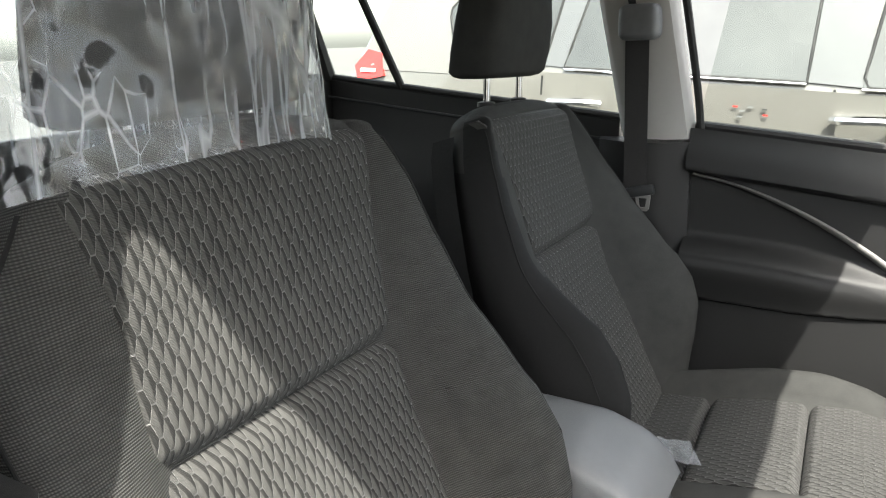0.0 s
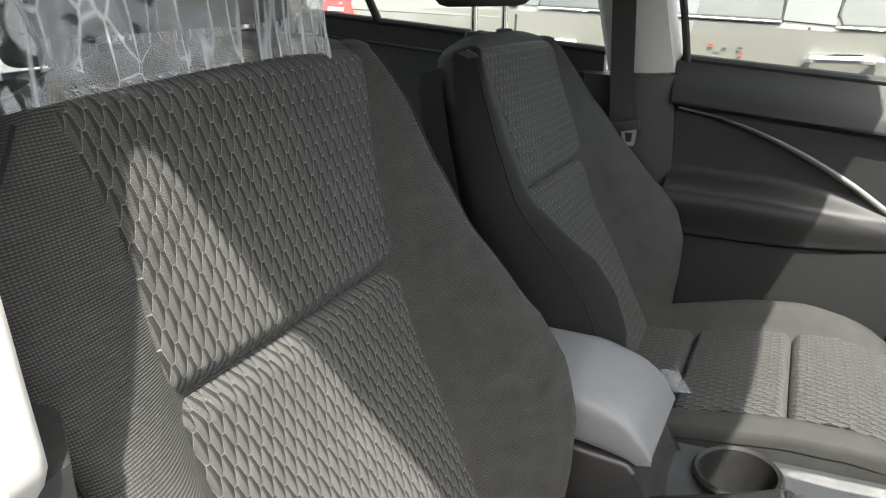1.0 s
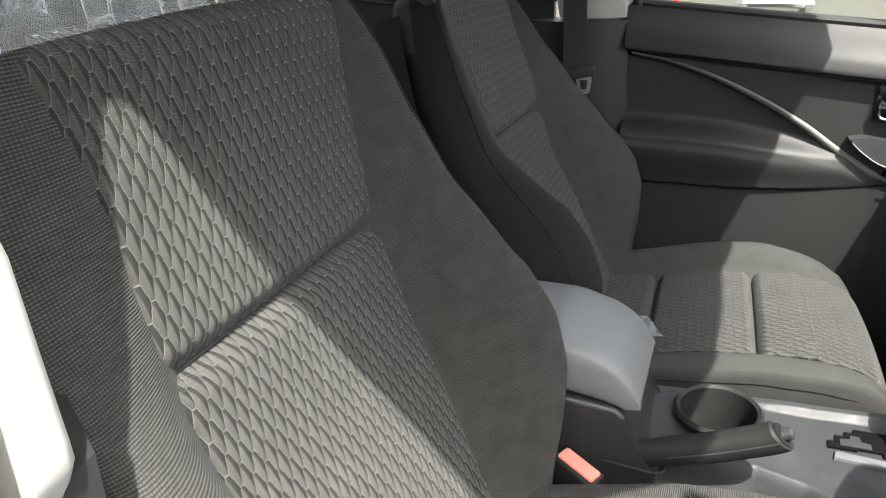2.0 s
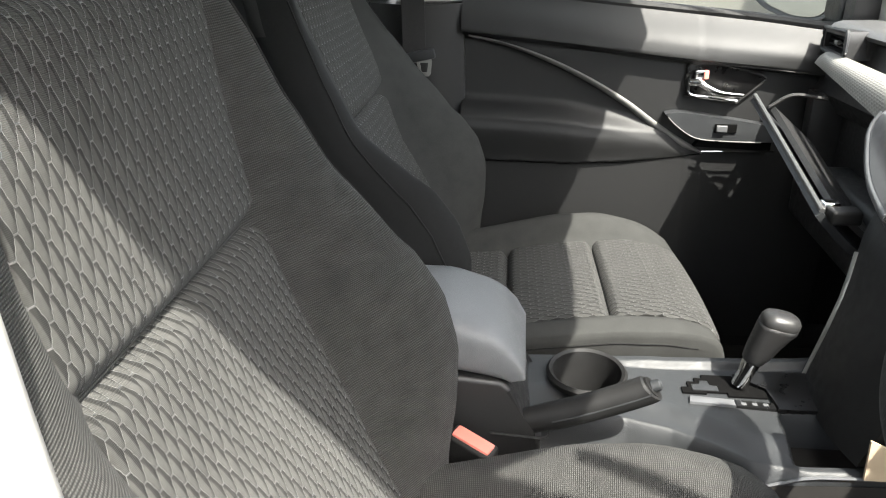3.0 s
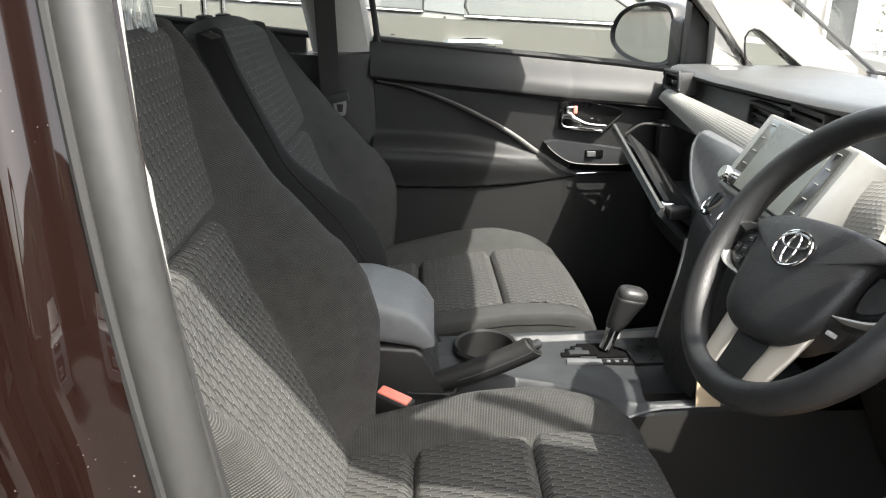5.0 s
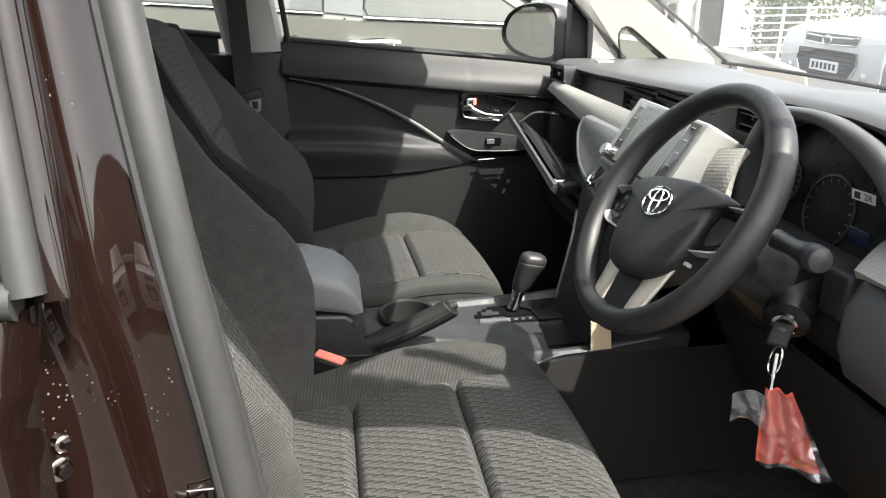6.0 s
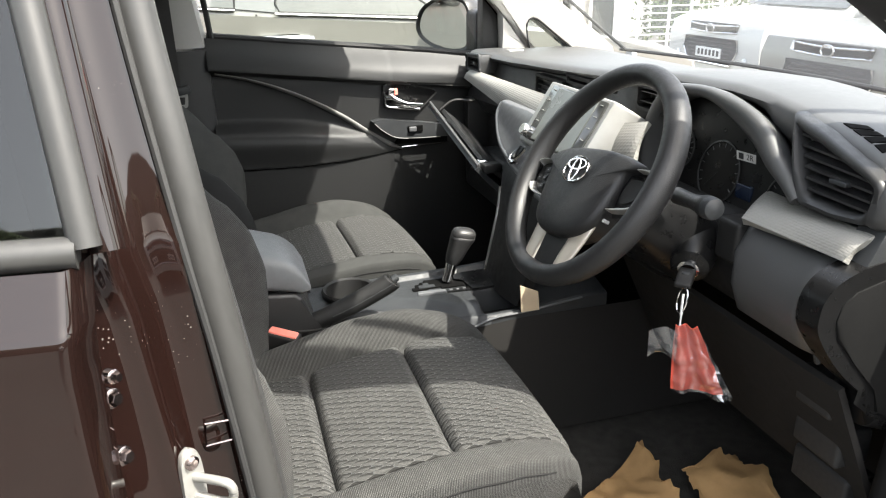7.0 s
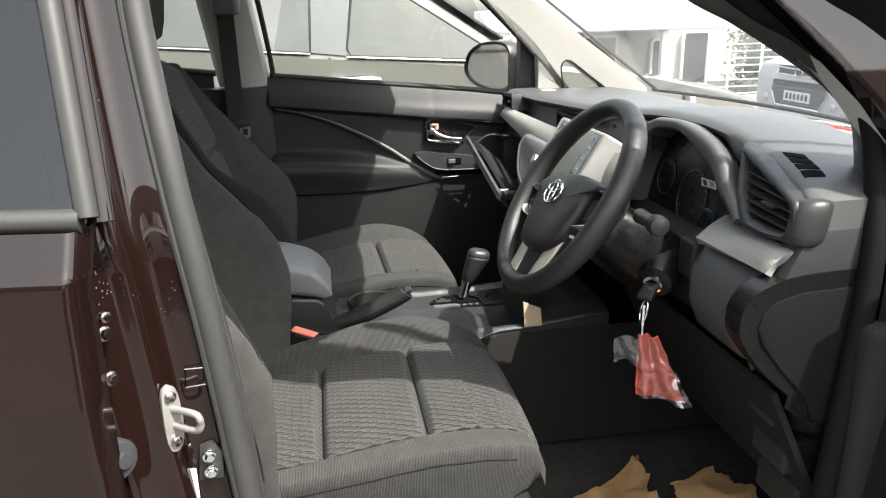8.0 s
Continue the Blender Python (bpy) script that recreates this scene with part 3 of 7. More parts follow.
def parked_suv(label, paint, m, dark_grille=True):
    car = thing("parked_car", label, "car", "parked cars")
    low = [(2.34, 0.34), (2.38, 0.55), (2.38, 0.86), (2.33, 1.02), (2.10, 1.09), (1.75, 1.12), (1.15, 1.15), (0.2, 1.175), (-1.0, 1.20), (-1.84, 1.22), (-1.94, 1.12), (-1.98, 0.75), (-1.92, 0.36)]
    low += arch(-1.35, 0.43, 0.33)[::-1] + arch(1.42, 0.43, 0.33)[::-1]
    part("body", side_solid("body", paint, low), car)
    top = [(1.17, 1.13), (0.28, 1.66), (-0.15, 1.745), (-1.0, 1.76), (-1.50, 1.72), (-1.74, 1.62), (-1.90, 1.2), (-1.84, 1.16)]
    part("cabin", side_solid("cabin", paint, top, 0, 0.04), car)
    panes = [[(0.98, 1.19), (0.30, 1.58), (0.24, 1.595), (0.20, 1.195)],
             [(0.03, 1.205), (0.03, 1.625), (-0.78, 1.64), (-0.86, 1.22)],
             [(-0.95, 1.225), (-0.90, 1.635), (-1.28, 1.62), (-1.44, 1.44), (-1.40, 1.33), (-1.30, 1.25)]]
    for s in (1, -1):
        for p in panes:
            w = part("window", side_pane("window", M_CARGLASS, p, s), car)
            part("pane_seal", tube("pane_seal", M_BLKRUB, [(x, s * (half_width(z) + 0.004), z) for x, z in resample(p, 40)], 0.006, 6, closed=True), w)
            part("belt_strip", tube("belt_strip", M_CHROME, [(x, s * (half_width(z) + 0.012), z - 0.006) for x, z in (p[0], p[-1])], 0.005, 6), w)
        for p in ([(0.03, 1.205), (0.03, 1.62), (0.22, 1.60), (0.20, 1.195)], [(-0.95, 1.225), (-0.90, 1.635), (-0.78, 1.64), (-0.86, 1.22)]):
            part("pillar_cover", side_pane("pillar_cover", M_PANEL, p, s, 0.003), car, "dark grey pillar cover")
        for gx in (0.12, -0.95, 1.12):
            part("door_gap", side_pane("door_gap", M_BLKRUB, [(gx - 0.004, 0.45), (gx - 0.004, 1.185), (gx + 0.004, 1.185), (gx + 0.004, 0.45)], s, 0.0015, 0.01), car)
        for hx in (0.24, -0.80):
            h = part("door_handle", tube("door_handle", M_CHROME, spline([(hx - 0.11, s * 0.895, 1.085), (hx - 0.07, s * 0.93, 1.09), (hx + 0.05, s * 0.935, 1.095), (hx + 0.11, s * 0.895, 1.09)], 5), 0.018, 8, 0.9), car)
            part("lock_barrel", lathe("lock_barrel", M_DARK, [(0.008, 0), (0.008, 0.004), (0.002, 0.005)], 10, Matrix.Translation((hx + 0.09, s * 0.915, 1.092)) @ Euler((radians(-90 * s), 0, 0)).to_matrix().to_4x4()), h)
        tl = part("tail_lamp", side_pane("tail_lamp", M_TAIL, [(-1.73, 1.15), (-1.76, 1.25), (-1.84, 1.265), (-1.90, 1.19), (-1.87, 1.12)], s, 0.004, 0.03), car)
        part("reflector", side_pane("reflector", M_WHITE, [(-1.78, 1.165), (-1.78, 1.180), (-1.86, 1.180), (-1.86, 1.165)], s, 0.007, 0.01), tl)
        hl = part("headlight", sheet("headlight", M_LAMP, lambda u, v, s=s: (2.335 - 0.42 * u ** 1.6 + 0.02 * (1 - v), s * (0.44 + 0.46 * u), 0.905 + 0.045 * u + 0.10 * v * (0.6 + 0.4 * u)), 10, 4, 0.03), car)
        part("lens_bar", sheet("lens_bar", M_CHROME, lambda u, v, s=s: (2.345 - 0.42 * u ** 1.6, s * (0.44 + 0.46 * u), 0.945 + 0.05 * u + 0.02 * v), 10, 1, 0.008), hl)
        part("fog_lamp", lathe("fog_lamp", M_LAMP, [(0.05, 0), (0.05, 0.02), (0.03, 0.03)], 16, Matrix.Translation((2.37, s * 0.66, 0.60)) @ Euler((0, radians(90), 0)).to_matrix().to_4x4()), car)
        mr = part("door_mirror", rbox("door_mirror", paint, (0.92, min(s * 0.92, s * 1.10), 1.15), (1.05, max(s * 0.92, s * 1.10), 1.31), 0.05, 4), car)
        part("mirror_glass", rbox("mirror_glass", M_CHROME, (0.912, min(s * 0.94, s * 1.08), 1.17), (0.921, max(s * 0.94, s * 1.08), 1.29), 0.004), mr)
        for wx in (1.42, -1.35):
            wm = Matrix.Translation((wx, s * 0.79, 0.36)) @ Euler((radians(-90 * s), 0, 0)).to_matrix().to_4x4()
            wheel = part("wheel", lathe("wheel", M_TYRE, [(0.24, -0.11), (0.33, -0.11), (0.36, -0.08), (0.36, 0.08), (0.33, 0.11), (0.25, 0.10)], 32, wm), car)
            part("rim", lathe("rim", M_ALLOY, [(0.25, 0.10), (0.235, 0.105), (0.22, 0.06), (0.22, 0.05)], 32, wm, False), wheel)
            part("hub", lathe("hub", M_ALLOY, [(0.06, 0.05), (0.06, 0.085), (0.03, 0.095)], 16, wm), wheel)
            part("brake_disc", lathe("brake_disc", M_DARK, [(0.22, 0.03), (0.22, 0.035), (0.01, 0.035)], 24, wm), wheel)
            for i in range(10):
                a = 2 * math.pi * i / 10
                sp = rbox("spoke", M_ALLOY, (0.04, -0.014, 0.06), (0.235, 0.014, 0.09), 0.006, 2, wm @ Euler((0, 0, a)).to_matrix().to_4x4())
                part("spoke", sp, wheel)
    part("windscreen", sheet("windscreen", M_CARGLASS, lambda u, v: (1.15 - 0.84 * v + 0.02, (u - 0.5) * 2 * (0.80 - 0.16 * v), 1.16 + 0.50 * v + 0.012), 8, 4, -0.01), car)
    grille = part("grille", rbox("grille", M_DARK, (2.30, -0.45, 0.90), (2.385, 0.45, 1.015), 0.02, 3), car)
    for z0 in (0.905, 0.985):
        part("grille_bar", tube("grille_bar", M_CHROME, spline([(2.37, -0.47, z0 + 0.01), (2.40, -0.2, z0), (2.405, 0.0, z0 - 0.004), (2.40, 0.2, z0), (2.37, 0.47, z0 + 0.01)], 4), 0.011, 6), grille)
    part("badge", tube("badge", M_CHROME, [(2.412, 0.075 * math.cos(a), 0.95 + 0.05 * math.sin(a)) for a in (2 * math.pi * i / 24 for i in range(24))], 0.009, 6, closed=True, up=(1, 0, 0)), grille)
    mouth = [(-0.50, 0.84), (0.50, 0.84), (0.53, 0.70), (0.42, 0.53), (-0.42, 0.53), (-0.53, 0.70)]
    intake = part("lower_intake", prism("lower_intake", M_DARK, mouth, "x", 2.33, 2.39, 0.01), car)
    for i in range(6):
        part("intake_bar", rbox("intake_bar", M_BLACK, (2.385, -0.47 + 0.04 * abs(i - 4), 0.565 + 0.045 * i), (2.398, 0.47 - 0.04 * abs(i - 4), 0.580 + 0.045 * i), 0.004, 1), intake)
    part("chrome_edge", tube("chrome_edge", M_CHROME, [(2.392, y, z) for y, z in mouth[1:] + mouth[:1]], 0.014, 6), intake)
    plate = part("plate", rbox("plate", M_WHITE, (2.395, -0.25, 0.60), (2.412, 0.25, 0.72), 0.005), car)
    for i in range(6):
        part("plate_bar", rbox("plate_bar", M_DARK, (2.411, -0.205 + 0.075 * i, 0.625), (2.414, -0.16 + 0.075 * i, 0.695), 0.002), plate)
    if paint is M_BEIGE:
        for i, (bx, bz, bm_) in enumerate(((-0.19, 1.11, M_TAIL), (-0.165, 1.095, M_GREY), (-0.14, 1.11, M_GREY), (-0.09, 1.105, M_CONS), (-0.085, 1.085, M_TAIL), (-0.17, 1.075, M_GREY))):
            part("sticker_bar", side_pane("sticker_bar", bm_, [(bx - 0.008, bz - 0.002), (bx - 0.008, bz + 0.003), (bx + 0.009, bz + 0.003), (bx + 0.009, bz - 0.002)], -1, 0.001, 0.003), car)
    car.matrix_basis = m
    return car


def turn_z(x, y, deg):
    return Matrix.Translation((x, y, ground_z(x))) @ Euler((0, 0, radians(deg))).to_matrix().to_4x4()


parked_suv("silver-beige sport utility car parked alongside on the paving", M_BEIGE, turn_z(-0.09, 2.88, 0) @ Euler((0, radians(3.0), 0)).to_matrix().to_4x4())
parked_suv("white people carrier facing the aisle with a dark grille", M_WCAR, turn_z(8.14, 6.62, 180))
parked_suv("grey-beige people carrier with chrome-edged black grille", M_GCAR, turn_z(7.52, 4.06, 180))
parked_suv("red car parked in the row behind", M_TAIL, turn_z(-24.0, 8.0, 60))
parked_suv("white car parked across the aisle behind", M_WCAR, turn_z(0.6, -6.6, 90))
# unseen wall added behind the camera, to darken the sky mirrored in the paint
tagged(new("wall_south", rbox("wall_south", M_UNSEEN, (-30, -9.4, GROUND - 0.4), (30, -9.0, 3.4), 0.02, 1)), "plain unseen wall added to darken reflections", "wall", kind="structure")

# ---------- building beyond the windscreen ----------
LOW = ground_z(9.0)
bld = thing("building", "pale rendered showroom building with a white canopy", "building", at=(9, 15, LOW))
part("wall", rbox("wall", M_WALL, (5.0, 15.6, LOW), (22.0, 20.0, 2.6), 0.02, 1), bld)
part("canopy", rbox("canopy", M_FENCE, (3.6, 12.4, 1.02), (8.35, 15.6, 1.46), 0.03, 1), bld, "white canopy edge")
part("column", rbox("column", M_WALL, (6.76, 12.5, LOW), (6.90, 12.64, 1.02), 0.02, 1), bld)
part("column", rbox("column", M_WALL, (4.0, 12.5, LOW), (4.14, 12.64, 1.02), 0.02, 1), bld)
for x0, x1, z1 in ((7.95, 8.25, 0.7), (8.75, 9.35, 0.85), (10.4, 11.6, 0.9), (6.2, 7.0, 0.8)):
    dw = part("doorway", rbox("doorway", M_CARGLASS, (x0, 15.5, LOW), (x1, 15.7, z1), 0.01, 1), bld)
    part("door_frame", ring_plate("door_frame", M_FENCE, resample([(x0 - 0.06, LOW), (x0 - 0.06, z1 + 0.06), (x1 + 0.06, z1 + 0.06), (x1 + 0.06, LOW)], 24), resample([(x0, LOW), (x0, z1), (x1, z1), (x1, LOW)], 24), "y", 15.46, 15.56), dw)
part("sign_board", rbox("sign_board", M_TAIL, (11.6, 15.45, 1.3), (14.5, 15.58, 1.8), 0.02, 1), bld, "plain red sign board")
fence = thing("fence", "white painted steel rail fence with slim posts", "fence", at=(7.5, 11, LOW))
for px in (6.92, 7.34, 7.98, 8.45, 9.1):
    part("post", rbox("post", M_FENCE, (px, 11.0, LOW), (px + 0.045, 11.045, 0.86), 0.008, 1), fence)
for i in range(8):
    part("rail", rbox("rail", M_FENCE, (6.9, 11.0, -0.10 + 0.125 * i), (9.3, 11.025, -0.078 + 0.125 * i), 0.006, 1), fence)
part("fence_base", rbox("fence_base", M_WALL, (6.6, 10.95, LOW), (9.6, 11.10, -0.13), 0.02, 1), fence)


def hedge(x0, x1, y0, y1, z0, z1, count, seed):
    """A clipped hedge of many small leaves with gaps."""
    rng = random.Random(seed)
    verts, faces = [], []
    for _ in range(count):
        c = Vector((rng.uniform(x0, x1), rng.uniform(y0, y1), z0 + (z1 - z0) * rng.random() ** 0.7))
        c.z += 0.25 * noise.noise(Vector((c.x * 1.3, c.y, 0.0))) * (c.z - z0)
        a = Vector((rng.gauss(0, 1), rng.gauss(0, 1), rng.gauss(0, 1))).normalized()
        b = a.cross(Vector((rng.gauss(0, 1), rng.gauss(0, 1), 1))).normalized()
        r = rng.uniform(0.03, 0.07)
        k = len(verts)
        verts += [c + a * r, c + b * r * 0.45, c - a * r, c - b * r * 0.45]
        faces.append((k, k + 1, k + 2, k + 3))
    return finish("hedge", verts, faces, M_LEAF, smooth=False)


tagged(new("hedge", hedge(8.6, 13.0, 12.6, 13.6, LOW, 1.2, 5000, 5)), "green garden hedge behind the fence", "hedge", kind="stuff")
tagged(new("hedge", hedge(-8.0, 9.0, -8.9, -8.2, GROUND, 1.9, 9000, 8)), "green hedge along the unseen wall", "hedge", kind="stuff")


def palm(at, height, seed):
    """A palm: a ringed tapering trunk and a crown of arching fronds with many leaflets."""
    rng = random.Random(seed)
    tree = thing("palm_tree", "slim palm tree with arching green fronds", "tree", at=at)
    base = Vector(at)
    pts = [base + Vector((0.10 * math.sin(1.3 * f), 0.06 * f, height * f)) for f in np.linspace(0, 1, 14)]
    part("trunk", tube("trunk", M_BARK, pts, [0.13 - 0.05 * i / 13 + 0.008 * (i % 2) for i in range(14)], 12), tree, "grey ringed trunk")
    for k in range(15):
        a = 2 * math.pi * k / 15 + rng.uniform(-0.15, 0.15)
        rise_, reach = rng.uniform(0.1, 0.8), rng.uniform(1.0, 1.5)
        verts, faces = [], []
        for i in range(26):
            f = i / 25
            c = pts[-1] + Vector((math.cos(a) * reach * f, math.sin(a) * reach * f, rise_ * f - 1.25 * f * f))
            side = Vector((-math.sin(a), math.cos(a), 0))
            for sg in (-1, 1):
                tip = c + side * (sg * 0.30 * math.sin(math.pi * min(f + 0.12, 1))) + Vector((math.cos(a) * 0.12, math.sin(a) * 0.12, -0.14 - 0.1 * rng.random()))
                j = len(verts)
                verts += [c + Vector((0, 0, 0.012)), c + Vector((math.cos(a) * 0.045, math.sin(a) * 0.045, 0)), tip]
                faces.append((j, j + 1, j + 2))
        part("frond", finish("frond", verts, faces, M_LEAF, smooth=False), tree)
    return tree


palm((1.9, -7.6, GROUND), 2.6, 3)
palm((-2.6, -7.8, GROUND), 3.1, 7)



# ---------- own car: shell ----------
shell = thing("car_body", "maroon car body shell with pale headliner and black carpet", "car body", kind="structure")
part("floor_pan", rbox("floor_pan", M_CARPET, (-2.1, -0.76, 0.36), (1.0, 0.80, 0.42), 0.01), shell, "black floor carpet")
part("door_sill", rbox("door_sill", M_PAINT, (-2.1, -0.87, 0.36), (1.1, -0.74, 0.47), 0.03), shell)
part("sill_plate", rbox("sill_plate", M_BLACK, (-0.1, -0.80, 0.465), (0.75, -0.70, 0.485), 0.006), shell)
part("firewall", rbox("firewall", M_PIT, (0.98, -0.80, 0.36), (1.06, 0.80, 1.14), 0.02), shell)
part("kick_panel", rbox("kick_panel", M_PIT, (0.74, -0.79, 0.42), (1.0, -0.745, 1.0), 0.02), shell)
part("kick_panel", rbox("kick_panel", M_DARK, (0.62, 0.77, 0.42), (1.0, 0.83, 1.16), 0.02), shell)
part("door_sill", rbox("door_sill", M_DARK, (-2.1, 0.72, 0.36), (1.1, 0.90, 0.46), 0.03), shell)


def roof_z(x):
    return lerp_table([(-2.1, 1.68), (-1.0, 1.735), (-0.1, 1.735), (0.10, 1.715), (0.25, 1.665), (0.38, 1.615), (0.47, 1.58)], x)


def roof_fn(lift, shrink):
    def fn(u, v):
        y = (2 * v - 1) * 0.66 * shrink
        front = 0.475 - 0.03 * (2 * v - 1) ** 2 - 0.13 * max(0, abs(2 * v - 1) - 0.8) / 0.2
        x = -2.1 + (front + 2.1) * (1 - (1 - u) ** 2)
        return (x, y, roof_z(x) + 0.02 * (1 - (2 * v - 1) ** 2) + lift)
    return fn


part("roof", sheet("roof", M_PAINT, roof_fn(0.045, 1.0), 24, 24, 0.025), shell)
part("headliner", sheet("headliner", M_HEAD, roof_fn(0.015, 0.985), 24, 24, 0.015), shell, "pale headliner")
part("hood", sheet("hood", M_PAINT, lambda u, v: (1.12 + 1.0 * u, (v - 0.5) * 1.66, 1.12 - 0.20 * u * u - 0.06 * (2 * v - 1) ** 4), 8, 10, 0.02), shell)


def pillar_a(s):
    """Windscreen pillar, side s: pale trim inside, paint outside, with the small quarter light."""
    yb, yt = 0.705 * s, 0.625 * s

    def at(x, z, off=0.0):
        f = (z - 1.15) / 0.47
        return Vector((x, yb + (yt - yb) * f + off * s, z))
    outer = resample([(1.10, 1.12), (1.08, 1.175), (0.66, 1.465), (0.43, 1.63), (0.36, 1.60), (0.50, 1.485), (0.655, 1.365)] + ([(0.688, 1.335), (0.708, 1.30), (0.716, 1.26), (0.720, 1.12)] if s > 0 else [(0.74, 1.26), (0.80, 1.18), (0.82, 1.12)]), 36)
    inner = resample([(0.985, 1.148), (0.955, 1.165), (0.925, 1.187), (0.88, 1.219), (0.842, 1.247), (0.822, 1.261), (0.808, 1.266), (0.796, 1.263), (0.789, 1.250), (0.789, 1.238), (0.796, 1.205), (0.810, 1.16), (0.814, 1.148)] if s > 0 else [(0.97, 1.145), (0.95, 1.165), (0.90, 1.20), (0.875, 1.21), (0.87, 1.18), (0.87, 1.145)], 36)
    rings = [[at(x, z, 0.0) for x, z in outer], [at(x, z, 0.045) for x, z in outer], [at(x, z, 0.045) for x, z in inner], [at(x, z, 0.0) for x, z in inner]]
    rings.append(rings[0])
    p = part("windscreen_pillar", loft("windscreen_pillar", M_TRIM, rings, caps=False, sharp=30), shell, "pale moulded pillar trim")
    g = loft("quarter_light", M_GLASS, [[at(x, z, 0.03) for x, z in inner], [at(x, z, 0.033) for x, z in inner]])
    q = part("quarter_light", g, p)
    q.visible_shadow = False
    part("quarter_seal", tube("quarter_seal", M_BLKRUB, [at(x, z, 0.002) for x, z in inner], 0.0035, 6, closed=True), p)
    sk = [[at(x, z, 0.047) for x, z in outer], [at(x, z, 0.075) for x, z in outer], [at(x, z, 0.075) for x, z in inner], [at(x, z, 0.047) for x, z in inner]]
    sk.append(sk[0])
    part("pillar_skin", loft("pillar_skin", M_PAINT, sk, caps=False, sharp=30), p)


pillar_a(1)
pillar_a(-1)


def screen_at(u, v):
    """Windscreen, u from one side to the other, v from base to header."""
    w = 0.67 - 0.07 * v
    y = (2 * u - 1) * w
    bow = 0.10 * (1 - (2 * u - 1) ** 2)
    return (1.09 - 0.645 * v + bow * (1 - 0.6 * v), y, 1.165 + 0.47 * v)


ws = tagged(new("windscreen", sheet("windscreen", M_WIND, screen_at, 16, 10, 0.005)), "clear laminated windscreen with a black edge band", "windscreen", kind="structure")
ws.visible_shadow = False
part("edge_band", tube("edge_band", M_BLKRUB, [screen_at(0.985, v / 12) for v in range(13)], 0.005, 6), ws)
part("edge_band", tube("edge_band", M_BLKRUB, [screen_at(0.015, v / 12) for v in range(13)], 0.010, 6), ws)
part("cowl_band", tube("cowl_band", M_BLKRUB, [screen_at(u / 16, 0.0) for u in range(17)], 0.005, 6), ws)

# far side: belt line, rear door, pillar between the doors
BELT = [(-2.1, 1.36), (-1.1, 1.345), (-0.27, 1.25), (-0.11, 1.238), (0.20, 1.205), (0.50, 1.175), (0.68, 1.152)]


def belt_z(x):
    return lerp_table(BELT, x)


def side_rail(s):
    pts = spline([(-2.1, 0.655 * s, 1.72), (-0.5, 0.65 * s, 1.75), (-0.02, 0.645 * s, 1.755), (0.12, 0.642 * s, 1.738), (0.26, 0.637 * s, 1.675), (0.40, 0.632 * s, 1.585)], 6)
    part("roof_rail", tube("roof_rail", M_PAINT, pts, 0.03, 10), shell)


side_rail(1)
side_rail(-1)


def card(name, material, x0, x1, zlow, parent, nu=40, nv=24, y_at=None):
    def fn(u, v):
        x = x0 + (x1 - x0) * u
        z = zlow + (belt_z(x) - zlow) * v
        return (x, y_at(x, z), z)
    return part(name, sheet(name, material, fn, nu, nv, 0.02), parent)


# far front door
def ease(a, b, x):
    t = min(max((x - a) / (b - a), 0), 1)
    return t * t * (3 - 2 * t)


ARC = [(-0.10, 1.147), (-0.02, 1.129), (0.06, 1.104), (0.15, 1.065), (0.24, 1.015), (0.32, 0.959), (0.409, 0.905)]


def arc_z(x):
    return lerp_table(ARC, x)


def low_z(x):
    """Lower line of the arm-rest."""
    return lerp_table([(-0.12, 0.876), (0.10, 0.875), (0.24, 0.882), (0.409, 0.902)], x)


def ledge_z(x):
    """Front edge of the arm-rest ledge."""
    return lerp_table([(-0.12, 0.974), (0.09, 0.965), (0.22, 0.953), (0.32, 0.942), (0.409, 0.904)], x)


def door_y(x, z):
    """Inner face of the far front door: a rounded top roll, an arm-rest ledge below the arc."""
    y = 0.765 - 0.05 * ease(1.24, 1.10, z) * (0.4 + 0.6 * ease(-0.1, 0.4, x))
    y -= 0.026 * ease(belt_z(x) - 0.095, belt_z(x) - 0.080, z) * (1 - ease(belt_z(x) - 0.06, belt_z(x) + 0.01, z) * 0.9)
    if x < 0.409:
        arc, low, led = arc_z(max(x, -0.1)), low_z(x), ledge_z(x)
        size = min(max(arc - low, 0.0) / 0.20, 1.0)
        back = led + 0.034 * size
        y += 0.014 * size * ease(arc, arc - 0.012, z) * ease(back - 0.03, back, z)
        y -= 0.036 * size * ease(back + 0.012, led + 0.002, z)
        y -= 0.004 * size * ease(led, led - 0.02, z)
        y += 0.012 * size * ease(led - 0.02, low, z)
        y += 0.010 * size * ease(low + 0.003, low - 0.003, z)
    return y


door = thing("front_door", "black moulded door card with a silver arc and chrome handle", "car door")
card("door_card", M_DOOR, -0.115, 0.70, 0.45, door, 130, 200, door_y)
part("door_skin", sheet("door_skin", M_PAINT, lambda u, v: (-0.15 + 0.95 * u, 0.90 - 0.03 * v * v, 0.42 + (belt_z(-0.15 + 0.95 * u) - 0.42) * v), 12, 10, 0.02), door)
arc_rings = []
arc_line = spline([(x, 0, z) for x, z in ARC], 8)
